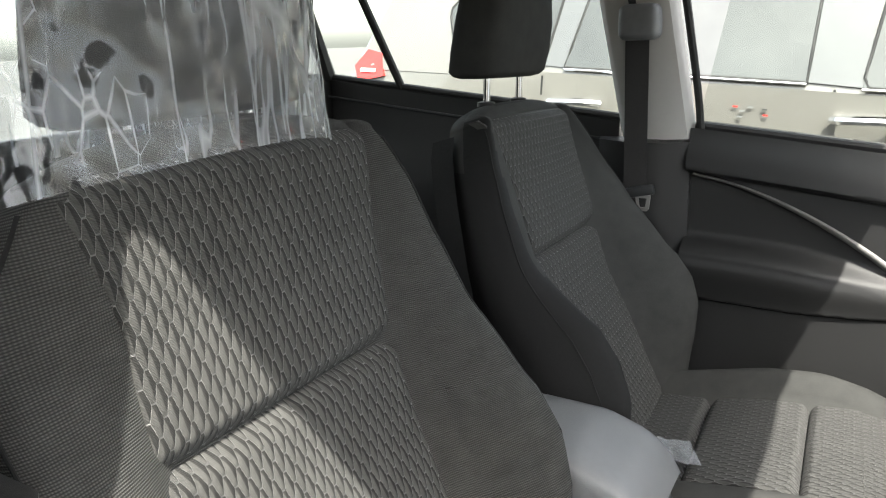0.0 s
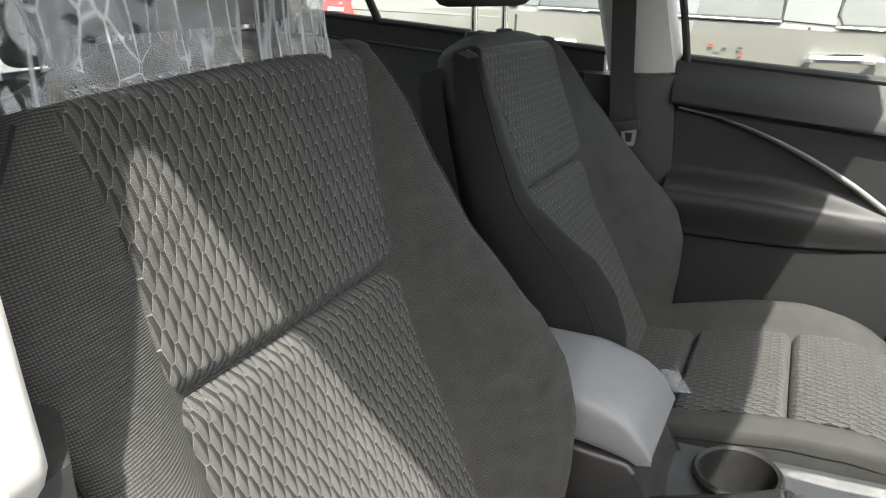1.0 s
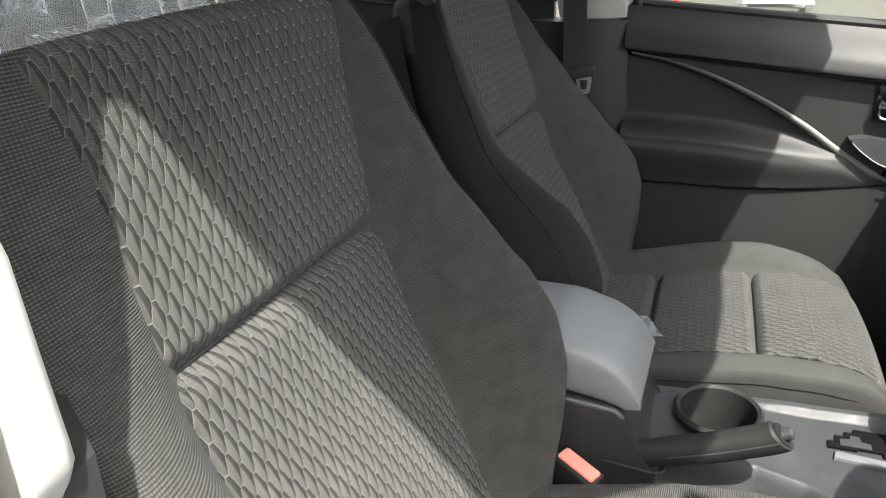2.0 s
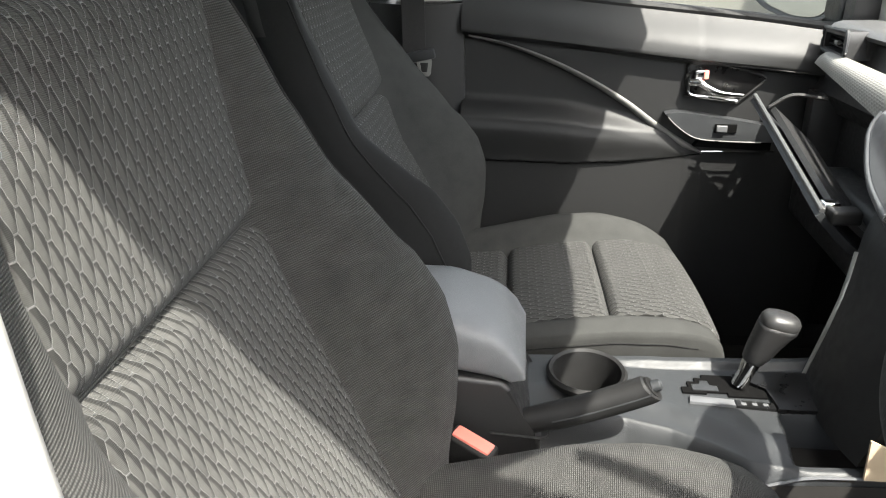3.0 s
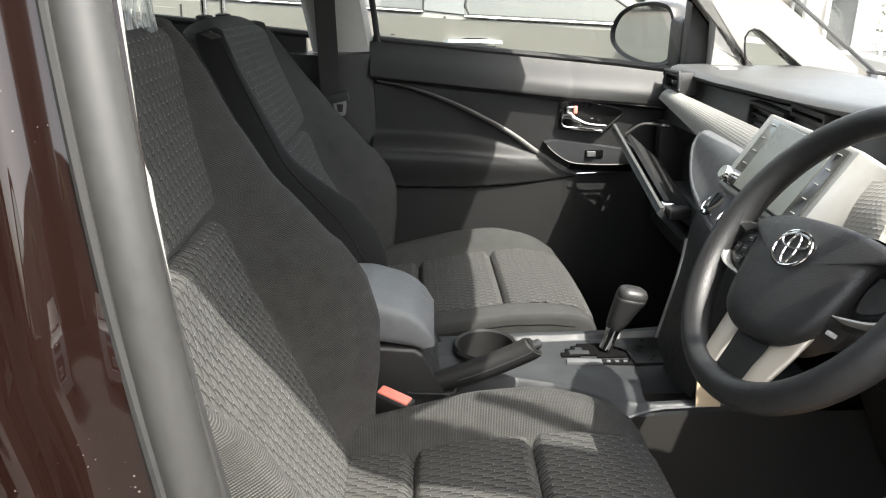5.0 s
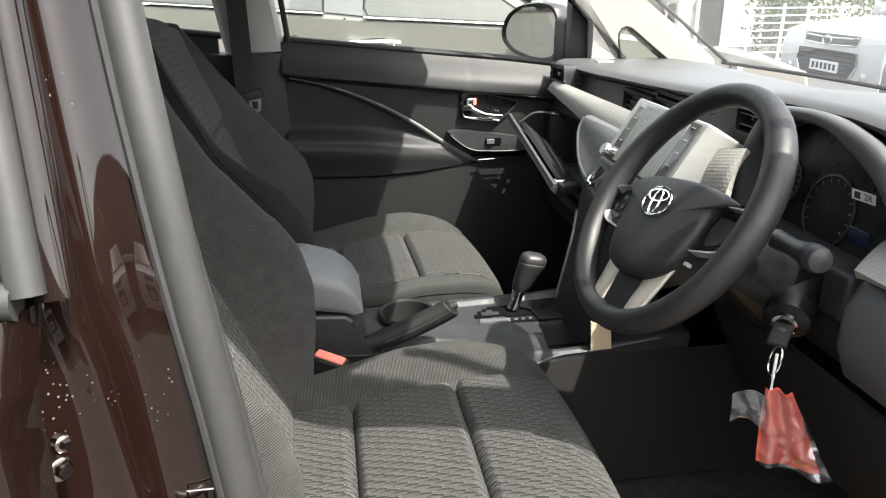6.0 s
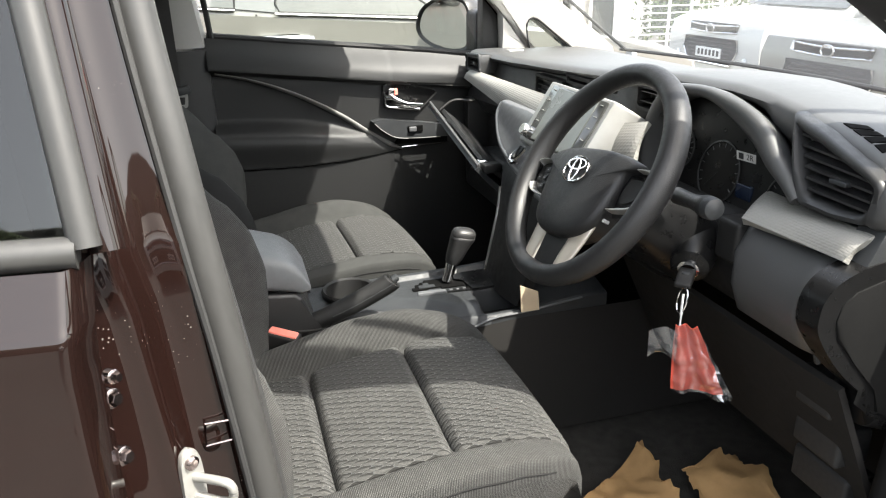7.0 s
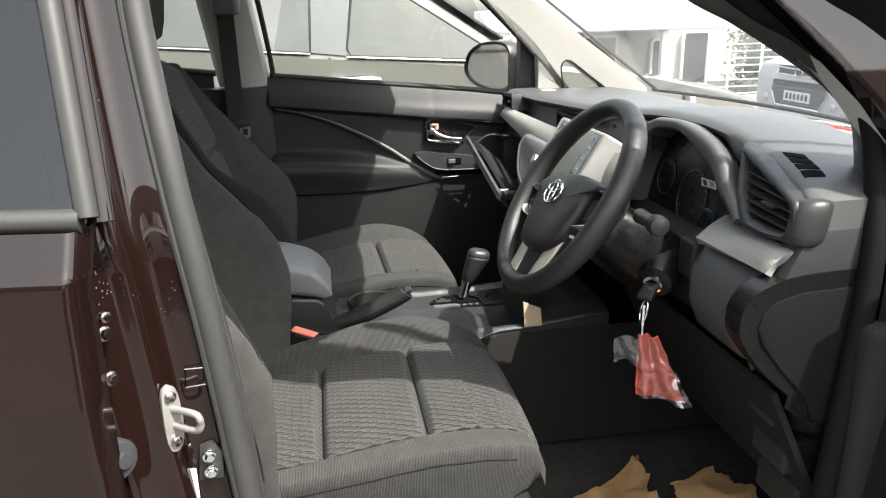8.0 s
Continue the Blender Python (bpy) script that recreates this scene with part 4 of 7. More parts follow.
for i, q in enumerate(arc_line):
    f = i / (len(arc_line) - 1)
    d = (arc_line[min(i + 1, len(arc_line) - 1)] - arc_line[max(i - 1, 0)]).normalized()
    n_ = Vector((d.z, 0, -d.x))
    wide = (0.004 + 0.013 * f) * (1 - 0.75 * ease(0.93, 1.0, f))
    y0 = door_y(q.x, q.z + 0.004)
    arc_rings.append([Vector((q.x, y0 + o, q.z)) + n_ * (w * wide) for w, o in ((-0.15, 0.006), (-0.10, -0.003), (0.15, -0.006), (0.6, -0.0045), (1.0, 0.002), (1.05, 0.012))])
part("arc_trim", loft("arc_trim", M_ARC, arc_rings, sharp=60), door, "satin grey arc")
part("arm_rest_seam", tube("arm_rest_seam", M_SLOT, [(x, door_y(x, low_z(x)) + 0.0005, low_z(x)) for x in np.linspace(-0.11, 0.405, 30)], 0.0018, 6), door)
part("crease", tube("crease", M_DARK, [(x, door_y(x, belt_z(x) - 0.095 + 0.02 * x) - 0.001, belt_z(x) - 0.095 + 0.02 * x) for x in np.linspace(0.20, 0.68, 20)], 0.002, 6), door)
part("belt_seal", tube("belt_seal", M_BLKRUB, [(x, 0.785, belt_z(x) + 0.004) for x in np.linspace(-0.11, 0.70, 12)], 0.009, 8), door)
pane = part("window_pane", sheet("window_pane", M_GLASS, lambda u, v: ((-0.11 + 0.10 * v) + (0.80 - 0.38 * v) * u, 0.80 - 0.15 * v, belt_z(-0.11 + 0.8 * u) * (1 - v) + 1.62 * v), 8, 6, 0.004), door)
pane.visible_shadow = False
# handle
cup_o = [(p.x, p.y) for p in spline([(0.356, 1.090, 0), (0.370, 1.096, 0), (0.424, 1.094, 0), (0.495, 1.076, 0), (0.514, 1.066, 0), (0.506, 1.055, 0), (0.470, 1.022, 0), (0.455, 1.016, 0), (0.366, 1.029, 0), (0.358, 1.038, 0), (0.356, 1.090, 0)], 4)][:-1]
cup = part("handle_cup", prism("handle_cup", M_CLUSTER, cup_o, "y", 0.7090, 0.728, 0.002), door, "dark recessed handle cup")
part("handle_bezel", tube("handle_bezel", M_DARK, [(x, 0.7085, z) for x, z in cup_o], 0.0030, 6, closed=True), cup)
part("handle_frame", tube("handle_frame", M_CHROME, spline([(0.362, 0.702, 1.075), (0.361, 0.701, 1.050), (0.366, 0.700, 1.034), (0.40, 0.700, 1.029), (0.462, 0.702, 1.021)], 5), 0.0030, 8), cup)
part("pull_lever", tube("pull_lever", M_CHROME, spline([(0.366, 0.700, 1.060), (0.380, 0.690, 1.060), (0.395, 0.684, 1.052), (0.423, 0.683, 1.041), (0.468, 0.690, 1.035)], 6), [0.0095 - 0.0050 * i / 24 for i in range(25)], 10), cup, "chrome pull lever")
part("lock_slide", rbox("lock_slide", M_CHROME, (0.368, 0.692, 1.067), (0.388, 0.708, 1.085), 0.004), cup)
part("lock_mark", rbox("lock_mark", M_RED, (0.388, 0.694, 1.066), (0.397, 0.706, 1.084), 0.003), cup, "red lock mark")
sw_o = [(p.x, p.y) for p in spline([(0.318, 0.994, 0), (0.353, 0.998, 0), (0.43, 0.988, 0), (0.514, 0.975, 0), (0.545, 0.966, 0), (0.548, 0.940, 0), (0.52, 0.937, 0), (0.441, 0.938, 0), (0.385, 0.944, 0), (0.345, 0.968, 0), (0.318, 0.994, 0)], 4)][:-1]
sw = part("switch_panel", prism("switch_panel", M_CONS, sw_o, "y", 0.688, 0.72, 0.004, 3), door)
part("switch_rim", tube("switch_rim", M_ARC, [(x, 0.6885, z) for x, z in sw_o[24:44]], 0.0016, 6), sw)
part("switch_well", rbox("switch_well", M_SLOT, (0.421, 0.6845, 0.957), (0.466, 0.690, 0.975), 0.001), sw)
part("window_switch", rbox("window_switch", M_PANEL, (0.424, 0.680, 0.959), (0.446, 0.687, 0.973), 0.002), sw)
part("under_gap", prism("under_gap", M_SLOT, [(0.385, 0.922), (0.40, 0.940), (0.545, 0.937), (0.545, 0.915)], "y", 0.700, 0.718, 0), sw)
part("switch_edge", tube("switch_edge", M_CHROME, [(0.402, 0.690, 0.9145), (0.46, 0.686, 0.917), (0.548, 0.686, 0.919)], 0.0020, 8), sw)

# far rear door and pillar
rear = thing("rear_door", "black rear door card below a wide window", "car door")
card("door_card", M_BLACK, -1.25, -0.28, 0.45, rear, 20, 16, lambda x, z: 0.80 - 0.03 * ease(1.25, 1.0, z))
part("belt_seal", tube("belt_seal", M_BLKRUB, [(x, 0.80, belt_z(x) + 0.003) for x in np.linspace(-1.2, -0.27, 10)], 0.009, 8), rear)
part("card_groove", tube("card_groove", M_CONS, [(x, 0.785, belt_z(x) - 0.05) for x in np.linspace(-1.2, -0.3, 10)], 0.004, 6), rear)
part("divider_bar", tube("divider_bar", M_BLKRUB, [(-0.865, 0.80, belt_z(-0.865)), (-0.93, 0.68, 1.62)], 0.011, 8), rear)
part("rear_frame", tube("rear_frame", M_BLKRUB, [(-1.105, 0.80, 1.345), (-1.10, 0.72, 1.52), (-1.06, 0.68, 1.62)], 0.02, 8), rear)
part("pull_handle", tube("pull_handle", M_CHROME, [(-0.62, 0.765, 1.08), (-0.56, 0.755, 1.082), (-0.50, 0.765, 1.08)], 0.006, 8), rear)
rp = part("window_pane", sheet("window_pane", M_GLASS, lambda u, v: (-1.10 + 0.83 * u, 0.81 - 0.14 * v, belt_z(-1.10 + 0.83 * u) * (1 - v) + 1.62 * v), 6, 4, 0.004), rear)
rp.visible_shadow = False
part("quarter_panel", rbox("quarter_panel", M_DARK, (-2.1, 0.72, 0.42), (-1.10, 0.84, 1.345), 0.02), shell)
part("corner_pillar", rbox("corner_pillar", M_TRIM, (-2.12, 0.64, 1.30), (-1.96, 0.80, 1.70), 0.03), shell, "pale corner pillar trim")
part("corner_pillar", rbox("corner_pillar", M_TRIM, (-2.12, -0.80, 1.30), (-1.96, -0.64, 1.70), 0.03), shell)
part("tailgate", rbox("tailgate", M_DARK, (-2.16, -0.80, 0.36), (-2.10, 0.84, 1.18), 0.02), shell)
for name_, fn_ in (("quarter_window", lambda u, v: (-1.97 + 0.87 * u, 0.80 - 0.12 * v, 1.34 + 0.33 * v)), ("rear_window", lambda u, v: (-2.13 + 0.06 * v, -0.66 + 1.32 * u, 1.18 + 0.49 * v))):
    rw = part(name_, sheet(name_, M_GLASS, fn_, 6, 4, 0.004), shell)
    rw.visible_shadow = False


def pillar_b(s):
    """Pillar between the doors, inside: pale above, black below."""
    lean, dy, fore = (0.12, 0.0, 0.0) if s > 0 else (0.17, 0.045, 0.034)
    up = [[Vector((x - 0.06 * f, s * (min(y, 0.80 - dy * 1.0) - dy * (y < 0.78) * 0.6 - lean * f), 1.215 + 0.47 * f)) for x, y in
           [(-0.264, 0.80), (-0.258, 0.755), (-0.24, 0.735), (-0.16 - fore, 0.735), (-0.118 - fore, 0.752), (-0.108 - fore, 0.80)]] for f in (0, 0.3, 0.6, 1.0)]
    p = part("pillar_trim", loft("pillar_trim", M_TRIM, up, sharp=50), shell, "pale upper pillar trim")
    rib = [Vector((-0.195 - 0.05 * f, s * (0.732 - 0.6 * dy - lean * f), 1.30 + 0.35 * f)) for f in (0, 0.5, 1)]
    part("guide_slot", tube("guide_slot", M_CONS, rib, 0.010, 8, 0.5), p)
    back, top = (0.0, 1.21) if s > 0 else (0.028, 1.185)
    lo = [[Vector((x - back * (1 - f), s * (y - dy * 0.9 - back * 1.3 * (1 - f) + 0.02 * f), top - 0.74 * f)) for x, y in
           [(-0.33 - 0.03 * f, 0.82), (-0.31, 0.750), (-0.24, 0.715), (-0.16, 0.715), (-0.112 + 0.01 * f, 0.745), (-0.105 + 0.01 * f, 0.80)]] for f in (0, 0.3, 0.6, 1.0)]
    part("pillar_base", loft("pillar_base", M_BLACK, lo, sharp=50), shell)


pillar_b(1)
pillar_b(-1)
part("door_seal", tube("door_seal", M_BLKRUB, spline([(-0.150, 0.665, 1.66), (-0.118, 0.715, 1.44), (-0.098, 0.772, 1.24), (-0.088, 0.782, 1.0), (-0.07, 0.785, 0.6)], 8), 0.008, 8), shell)

belt = thing("seat_belt", "black webbing seat belt hanging from its pale upper loop", "seat belt")
part("webbing", sheet("webbing", M_BELT, lambda u, v: (-0.235 + 0.048 * u, 0.693 + (0.0 if v < 0.6 else -0.06 * (v - 0.6)), 0.62 + 0.84 * v), 2, 14, 0.002), belt)
part("upper_loop", rbox("upper_loop", M_GREY, (-0.245, 0.640, 1.42), (-0.165, 0.700, 1.49), 0.02, 4), belt, "pale plastic loop cover")
part("tongue", rbox("tongue", M_CONS, (-0.235, 0.672, 1.100), (-0.165, 0.688, 1.122), 0.006, 2, Matrix.Translation((-0.2, 0.68, 1.11)) @ Euler((0, radians(-12), 0)).to_matrix().to_4x4() @ Matrix.Translation((0.2, -0.68, -1.11))), belt)
part("tongue_plate", ring_plate("tongue_plate", M_SILVER, resample([(-0.205, 1.105), (-0.172, 1.105), (-0.176, 1.070), (-0.200, 1.070)], 16), resample([(-0.198, 1.098), (-0.180, 1.098), (-0.183, 1.078), (-0.195, 1.078)], 16), "y", 0.676, 0.680), belt)


# ---------- seats ----------
BACK_C = [(0.66, -0.075), (0.74, -0.100), (0.80, -0.128), (0.88, -0.165), (0.99, -0.218), (1.098, -0.253), (1.20, -0.274), (1.31, -0.291), (1.36, -0.305)]
BACK_W = [(0.66, 0.240), (0.76, 0.268), (0.90, 0.286), (1.05, 0.281), (1.18, 0.267), (1.27, 0.243), (1.325, 0.212), (1.36, 0.182)]
BACK_B = [(0.66, 0.02), (0.74, 0.045), (0.80, 0.088), (0.86, 0.120), (0.92, 0.131), (0.98, 0.121), (1.04, 0.098), (1.12, 0.064), (1.20, 0.038), (1.31, 0.012), (1.36, 0.0)]
YC, YB = -0.375, -0.345
INS = 0.166


def back_frame(z):
    x = lerp_table(BACK_C, z)
    dx = lerp_table(BACK_C, z + 0.02) - lerp_table(BACK_C, z - 0.02)
    t = Vector((dx, 0, 0.04)).normalized()
    return Vector((x, YB + 0.03 * (ease(0.72, 1.0, z) - 1) + 0.012 * ease(1.05, 1.30, z), z)), Vector((t.z, 0, -t.x))


def ins_w(z):
    return INS + 0.004 * ease(1.05, 1.20, z) + 0.012 * ease(1.22, 1.34, z)


def bolster_d(yy, z):
    """How far the front of the backrest stands out, across it."""
    w, wi, b = lerp_table(BACK_W, z), ins_w(z), lerp_table(BACK_B, z)
    t = (abs(yy) - wi) / (w - wi)
    if t <= 0:
        return -0.012 * ease(-0.0, -0.15, t)
    peak = 0.72 if yy > 0 else 0.76
    if yy < 0:
        b *= 0.92 - 0.50 * ease(0.98, 1.14, z)
    if t < peak:
        return b * math.sin(math.pi / 2 * t / peak)
    return b * (0.35 + 0.65 * math.cos(math.pi / 2 * (min(t, 1) - peak) / (1 - peak)))


def along(ring, uv):
    """Fabric metres measured round the ring, so that the weave keeps its pitch."""
    out, total = [], uv[0][0]
    for i, p in enumerate(ring):
        total += (p - ring[i - 1]).length if i else 0.0
        out.append((total, uv[i][1]))
    return out


def back_ring(z, c=1.0, lift=0.0):
    """Cross-section of the backrest; c runs from 1 to 0 over the rounded top."""
    o, nrm = back_frame(z)
    w = lerp_table(BACK_W, z) * (1 - 0.16 * (1 - c))
    ring, uv = [], []
    k = 44

    def place(yy, d):
        return o + nrm * (d * c - 0.062 * (1 - c)) + Vector((0, yy, lift * (1 - 0.5 * (yy / w) ** 4)))
    for i in range(k + 1):
        a = -1 + 2 * i / k
        yy = w * math.sin(a * math.pi / 2)
        edge = max(0.0, abs(a) - 0.84) / 0.16
        ring.append(place(yy, bolster_d(yy, z) - 0.05 * edge ** 2))
        uv.append((yy, z + lift * 1.5))
    for i in range(1, 12):
        a = 1 - 2 * i / 12
        ring.append(place(w * a * 0.985, min(-0.115 + 0.03 * abs(a) ** 3, -0.055)))
        uv.append((w * a, z + lift * 1.5))
    return ring, along(ring, uv)


CUSH_Z = [(-0.16, 0.720), (-0.05, 0.725), (0.0, 0.733), (0.09, 0.748), (0.175, 0.760), (0.26, 0.762), (0.31, 0.756), (0.340, 0.742), (0.356, 0.722), (0.366, 0.690)]
CUSH_W = [(-0.16, 0.225), (-0.05, 0.250), (0.08, 0.268), (0.22, 0.268), (0.30, 0.255), (0.34, 0.235), (0.366, 0.21)]
CUSH_B = [(-0.16, 0.03), (-0.05, 0.045), (0.10, 0.052), (0.20, 0.046), (0.28, 0.026), (0.33, 0.006), (0.366, 0.0)]


def cush_top(x, yy):
    w, b = lerp_table(CUSH_W, x), lerp_table(CUSH_B, x)
    t = (abs(yy) - INS) / (w - INS)
    z = lerp_table(CUSH_Z, x)
    if t <= 0:
        return z - 0.012 * ease(0, -0.15, t)
    b *= 0.30 if yy < 0 else 1.0
    return z + b * math.sin(math.pi * min(t, 1) ** 0.8 * 0.92)


def cush_ring(x):
    w = lerp_table(CUSH_W, x)
    ring, uv = [], []
    k = 40
    for i in range(k + 1):
        a = -1 + 2 * i / k
        yy = w * math.sin(a * math.pi / 2)
        edge = max(0.0, abs(a) - 0.88) / 0.12
        inn = -(INS + (abs(yy) - INS) * 0.60) if yy < -INS else yy
        ring.append(Vector((x, YC + inn, cush_top(x, yy) - 0.035 * edge ** 2)))
        uv.append((yy, x))
    zb = 0.635 + 0.02 * ease(0.25, 0.366, x)
    for i in range(9):
        a = 1 - 2 * i / 8
        ring.append(Vector((x - 0.004 * (abs(a) < 1), YC + w * 0.985 * a * (0.985 if a > 0 else 0.80), zb)))
        uv.append((w * a, x))
    return ring, along(ring, uv)


def pad(name, fn, nu, nv, parent, su, sv):
    """A puffed fabric panel; fn(u, v) gives a place, a normal and the fabric's own metres."""
    verts, uvs, faces = [], [], []
    for j in range(nv + 1):
        for i in range(nu + 1):
            p, nn, (a, b), amp = fn(i / nu, j / nv)
            h = 0.5 - hexd(a, b)
            puff = 0.0016 * min(max(h, 0.0) / 0.22, 1.0) ** 0.6
            verts.append(p + nn * (puff * amp))
            uvs.append((a, b))
    w = nu + 1
    for j in range(nv):
        for i in range(nu):
            a = j * w + i
            faces.append((a, a + 1, a + w + 1, a + w))
    # turned-under rim
    rim = [i for i in range(nu)] + [j * w + nu for j in range(nv)] + [nv * w + nu - i for i in range(nu)] + [(nv - j) * w for j in range(nv)]
    base = len(verts)
    for r in rim:
        j, i = divmod(r, w)
        p, nn, ab, _ = fn(i / nu, j / nv)
        verts.append(p - nn * 0.016)
        uvs.append(ab)
    for q in range(len(rim)):
        a, b = rim[q], rim[(q + 1) % len(rim)]
        faces.append((b, a, base + q, base + (q + 1) % len(rim)))
    return part(name, finish(name, verts, faces, M_HEX, uvs, 60), parent)


def roll_in(t, edge):
    """0 inside a panel, down to -1 at its seams."""
    d = min(t, 1 - t)
    return -((1 - min(d / edge, 1)) ** 2)


def build_seat():
    seat = thing("front_seat", "dark grey cloth front seat with hexagon-patterned inserts", "car seat", "front seats", at=(0.1, YC, 0.42))
    rings, uvs = [], []
    for z in np.linspace(0.66, 1.335, 46):
        r, u = back_ring(float(z))
        rings.append(r)
        uvs += u
    for f in np.linspace(0.12, 1, 10):
        r, u = back_ring(1.335, math.cos(f * math.pi / 2 * 0.98), 0.042 * math.sin(f * math.pi / 2))
        rings.append(r)
        uvs += u
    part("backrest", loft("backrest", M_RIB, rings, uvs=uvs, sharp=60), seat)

    def back_panel(z0, z1):
        def fn(u, v):
            z = z0 + (z1 - z0) * v
            c, nrm = back_frame(z)
            yy = (2 * u - 1) * ins_w(z) - 0.024 * (1 - u) * ease(1.20, 1.34, z)
            dip = 0.020 * roll_in(v, 0.08 * 0.3 / (z1 - z0)) + 0.003 * roll_in(u, 0.03)
            crown = 0.006 * (1 - (2 * u - 1) ** 2)
            return c + nrm * (0.002 + dip + crown) + Vector((0, yy, 0)), nrm, (yy, z * 1.08), 1.0
        return fn
    pad("backrest_insert", back_panel(1.098, 1.345), 190, 130, seat, 0.33, 0.25)
    pad("backrest_insert", back_panel(0.70, 1.097), 190, 200, seat, 0.33, 0.45)
    for side in (-1, 1):
        crest = []
        for z in np.linspace(0.76, 1.325, 40):
            o, nrm = back_frame(float(z))
            w, wi = lerp_table(BACK_W, z), ins_w(z)
            yy = side * (wi + (0.80 if side > 0 else 0.93) * (w - wi))
            edge = max(0.0, math.asin(min(abs(yy) / w, 1)) / (math.pi / 2) - 0.84) / 0.16
            crest.append(o + nrm * (bolster_d(yy, z) - 0.05 * edge ** 2 + 0.0008) + Vector((0, yy, 0)))
        part("bolster_seam", tube("bolster_seam", M_BACK, crest, 0.0016, 6), seat)
    # backrest shell
    part("back_cover", loft("back_cover", M_BACK, [[c + n * d + Vector((0, yy, 0)) for yy, d in
         [(-w * 0.98, -0.07), (-w * 0.9, -0.125), (0, -0.13), (w * 0.9, -0.125), (w * 0.98, -0.07), (w * 0.9, -0.10), (-w * 0.9, -0.10)]]
         for c, n, w in [(*back_frame(z), lerp_table(BACK_W, z)) for z in np.linspace(0.68, 1.33, 16)]], sharp=50), seat)
    rings, uvs = [], []
    for x in list(np.linspace(-0.16, 0.30, 26)) + [0.315, 0.328, 0.339, 0.348, 0.355, 0.360, 0.364, 0.366]:
        r, u = cush_ring(float(x))
        rings.append(r)
        uvs += u
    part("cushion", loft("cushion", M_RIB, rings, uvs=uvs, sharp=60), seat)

    def cush_panel(x0, x1):
        def fn(u, v):
            x = x0 + (x1 - x0) * v
            dz = (lerp_table(CUSH_Z, x + 0.004) - lerp_table(CUSH_Z, x - 0.004)) / 0.008
            nrm = Vector((-dz, 0, 1)).normalized()
            yy = (2 * u - 1) * INS * (1 - 0.03 * ease(0.30, 0.36, x))
            dip = 0.016 * roll_in(v, 0.016 / (x1 - x0)) * (0 if (x > 0.25) else 1) + 0.003 * roll_in(u, 0.03)
            crown = 0.004 * (1 - (2 * v - 1) ** 2) * (0 if x > 0.26 else 1) + 0.004 * (1 - (2 * u - 1) ** 2)
            s = x + 0.6 * max(0, 0.742 - lerp_table(CUSH_Z, x)) * (x > 0.3)
            return Vector((x, YC + yy, lerp_table(CUSH_Z, x))) + nrm * (0.002 + dip + crown), nrm, (yy, s * 1.05), 1.0
        return fn
    pad("cushion_insert", cush_panel(-0.14, 0.0015), 150, 70, seat, 0.33, 0.14)
    pad("cushion_insert", cush_panel(0.0025, 0.1745), 150, 90, seat, 0.33, 0.17)
    pad("cushion_insert", cush_panel(0.1755, 0.362), 150, 96, seat, 0.33, 0.2)
    part("piping", tube("piping", M_BACK, [(x, YC + 0.255 * (lerp_table(CUSH_W, x) / 0.268) * 1.035, cush_top(x, 0) - 0.014 + 0.01 * ease(0.0, 0.3, x)) for x in np.linspace(-0.12, 0.345, 24)], 0.0022, 6), seat)
    part("seam", tube("seam", M_BACK, [(x, YC - (INS + (lerp_table(CUSH_W, x) - INS) * 0.60) - 0.0005, cush_top(x, lerp_table(CUSH_W, x)) - 0.028) for x in np.linspace(-0.10, 0.31, 24)], 0.0012, 6), seat)
    part("valance", prism("valance", M_CONS, [(-0.20, 0.50), (-0.22, 0.66), (-0.10, 0.690), (0.10, 0.645), (0.325, 0.628), (0.345, 0.60), (0.30, 0.52)], "y", YC - 0.228, YC - 0.200, 0.006), seat, "grey plastic side valance")
    part("valance", prism("valance", M_DARK, [(-0.20, 0.50), (-0.20, 0.66), (0.30, 0.63), (0.30, 0.52)], "y", YC + 0.245, YC + 0.262, 0.006), seat)
    part("front_valance", rbox("front_valance", M_DARK, (0.28, YC - 0.23, 0.56), (0.345, YC + 0.23, 0.64), 0.02), seat)
    for sy in (-0.19, 0.19):
        part("slide_rail", rbox("slide_rail", M_DARK, (-0.28, YC + sy - 0.025, 0.42), (0.30, YC + sy + 0.025, 0.47), 0.006), seat)
        for px in (-0.2, 0.22):
            part("riser", rbox("riser", M_DARK, (px - 0.03, YC + sy - 0.02, 0.46), (px + 0.03, YC + sy + 0.02, 0.64), 0.006), seat)
    # head restraint on two chrome posts
    hx, hz = -0.365, 1.372
    rings = []
    for f, wz, ty in [(0, 0.86, 0.55), (0.02, 0.95, 0.80), (0.06, 1.0, 0.95), (0.25, 1.0, 1.0), (0.5, 0.98, 0.98), (0.75, 0.93, 0.88), (0.92, 0.85, 0.66), (1.0, 0.72, 0.35)]:
        z = hz + 0.20 * f
        xx = hx + 0.045 * f - 0.02 * f * f
        ring = []
        for j in range(36):
            a = 2 * math.pi * j / 36
            ca, sa = math.cos(a), math.sin(a)
            e = 0.55
            ring.append(Vector((xx + 0.058 * ty * math.copysign(abs(ca) ** e, ca), YB + 0.146 * wz * math.copysign(abs(sa) ** e, sa), z)))
        rings.append(ring)
    uv = [(0.14 * math.sin(2 * math.pi * j / 36), r[j].z) for r in rings for j in range(36)]
    head = part("head_restraint", loft("head_restraint", M_RIB_FAR, rings, uvs=uv, sharp=70), seat)
    for sy in (-0.075, 0.075):
        part("post", tube("post", M_CHROME, [(hx + 0.01, YB + sy, 1.33), (hx + 0.012, YB + sy, 1.425)], 0.0065, 12), head, "chrome post")
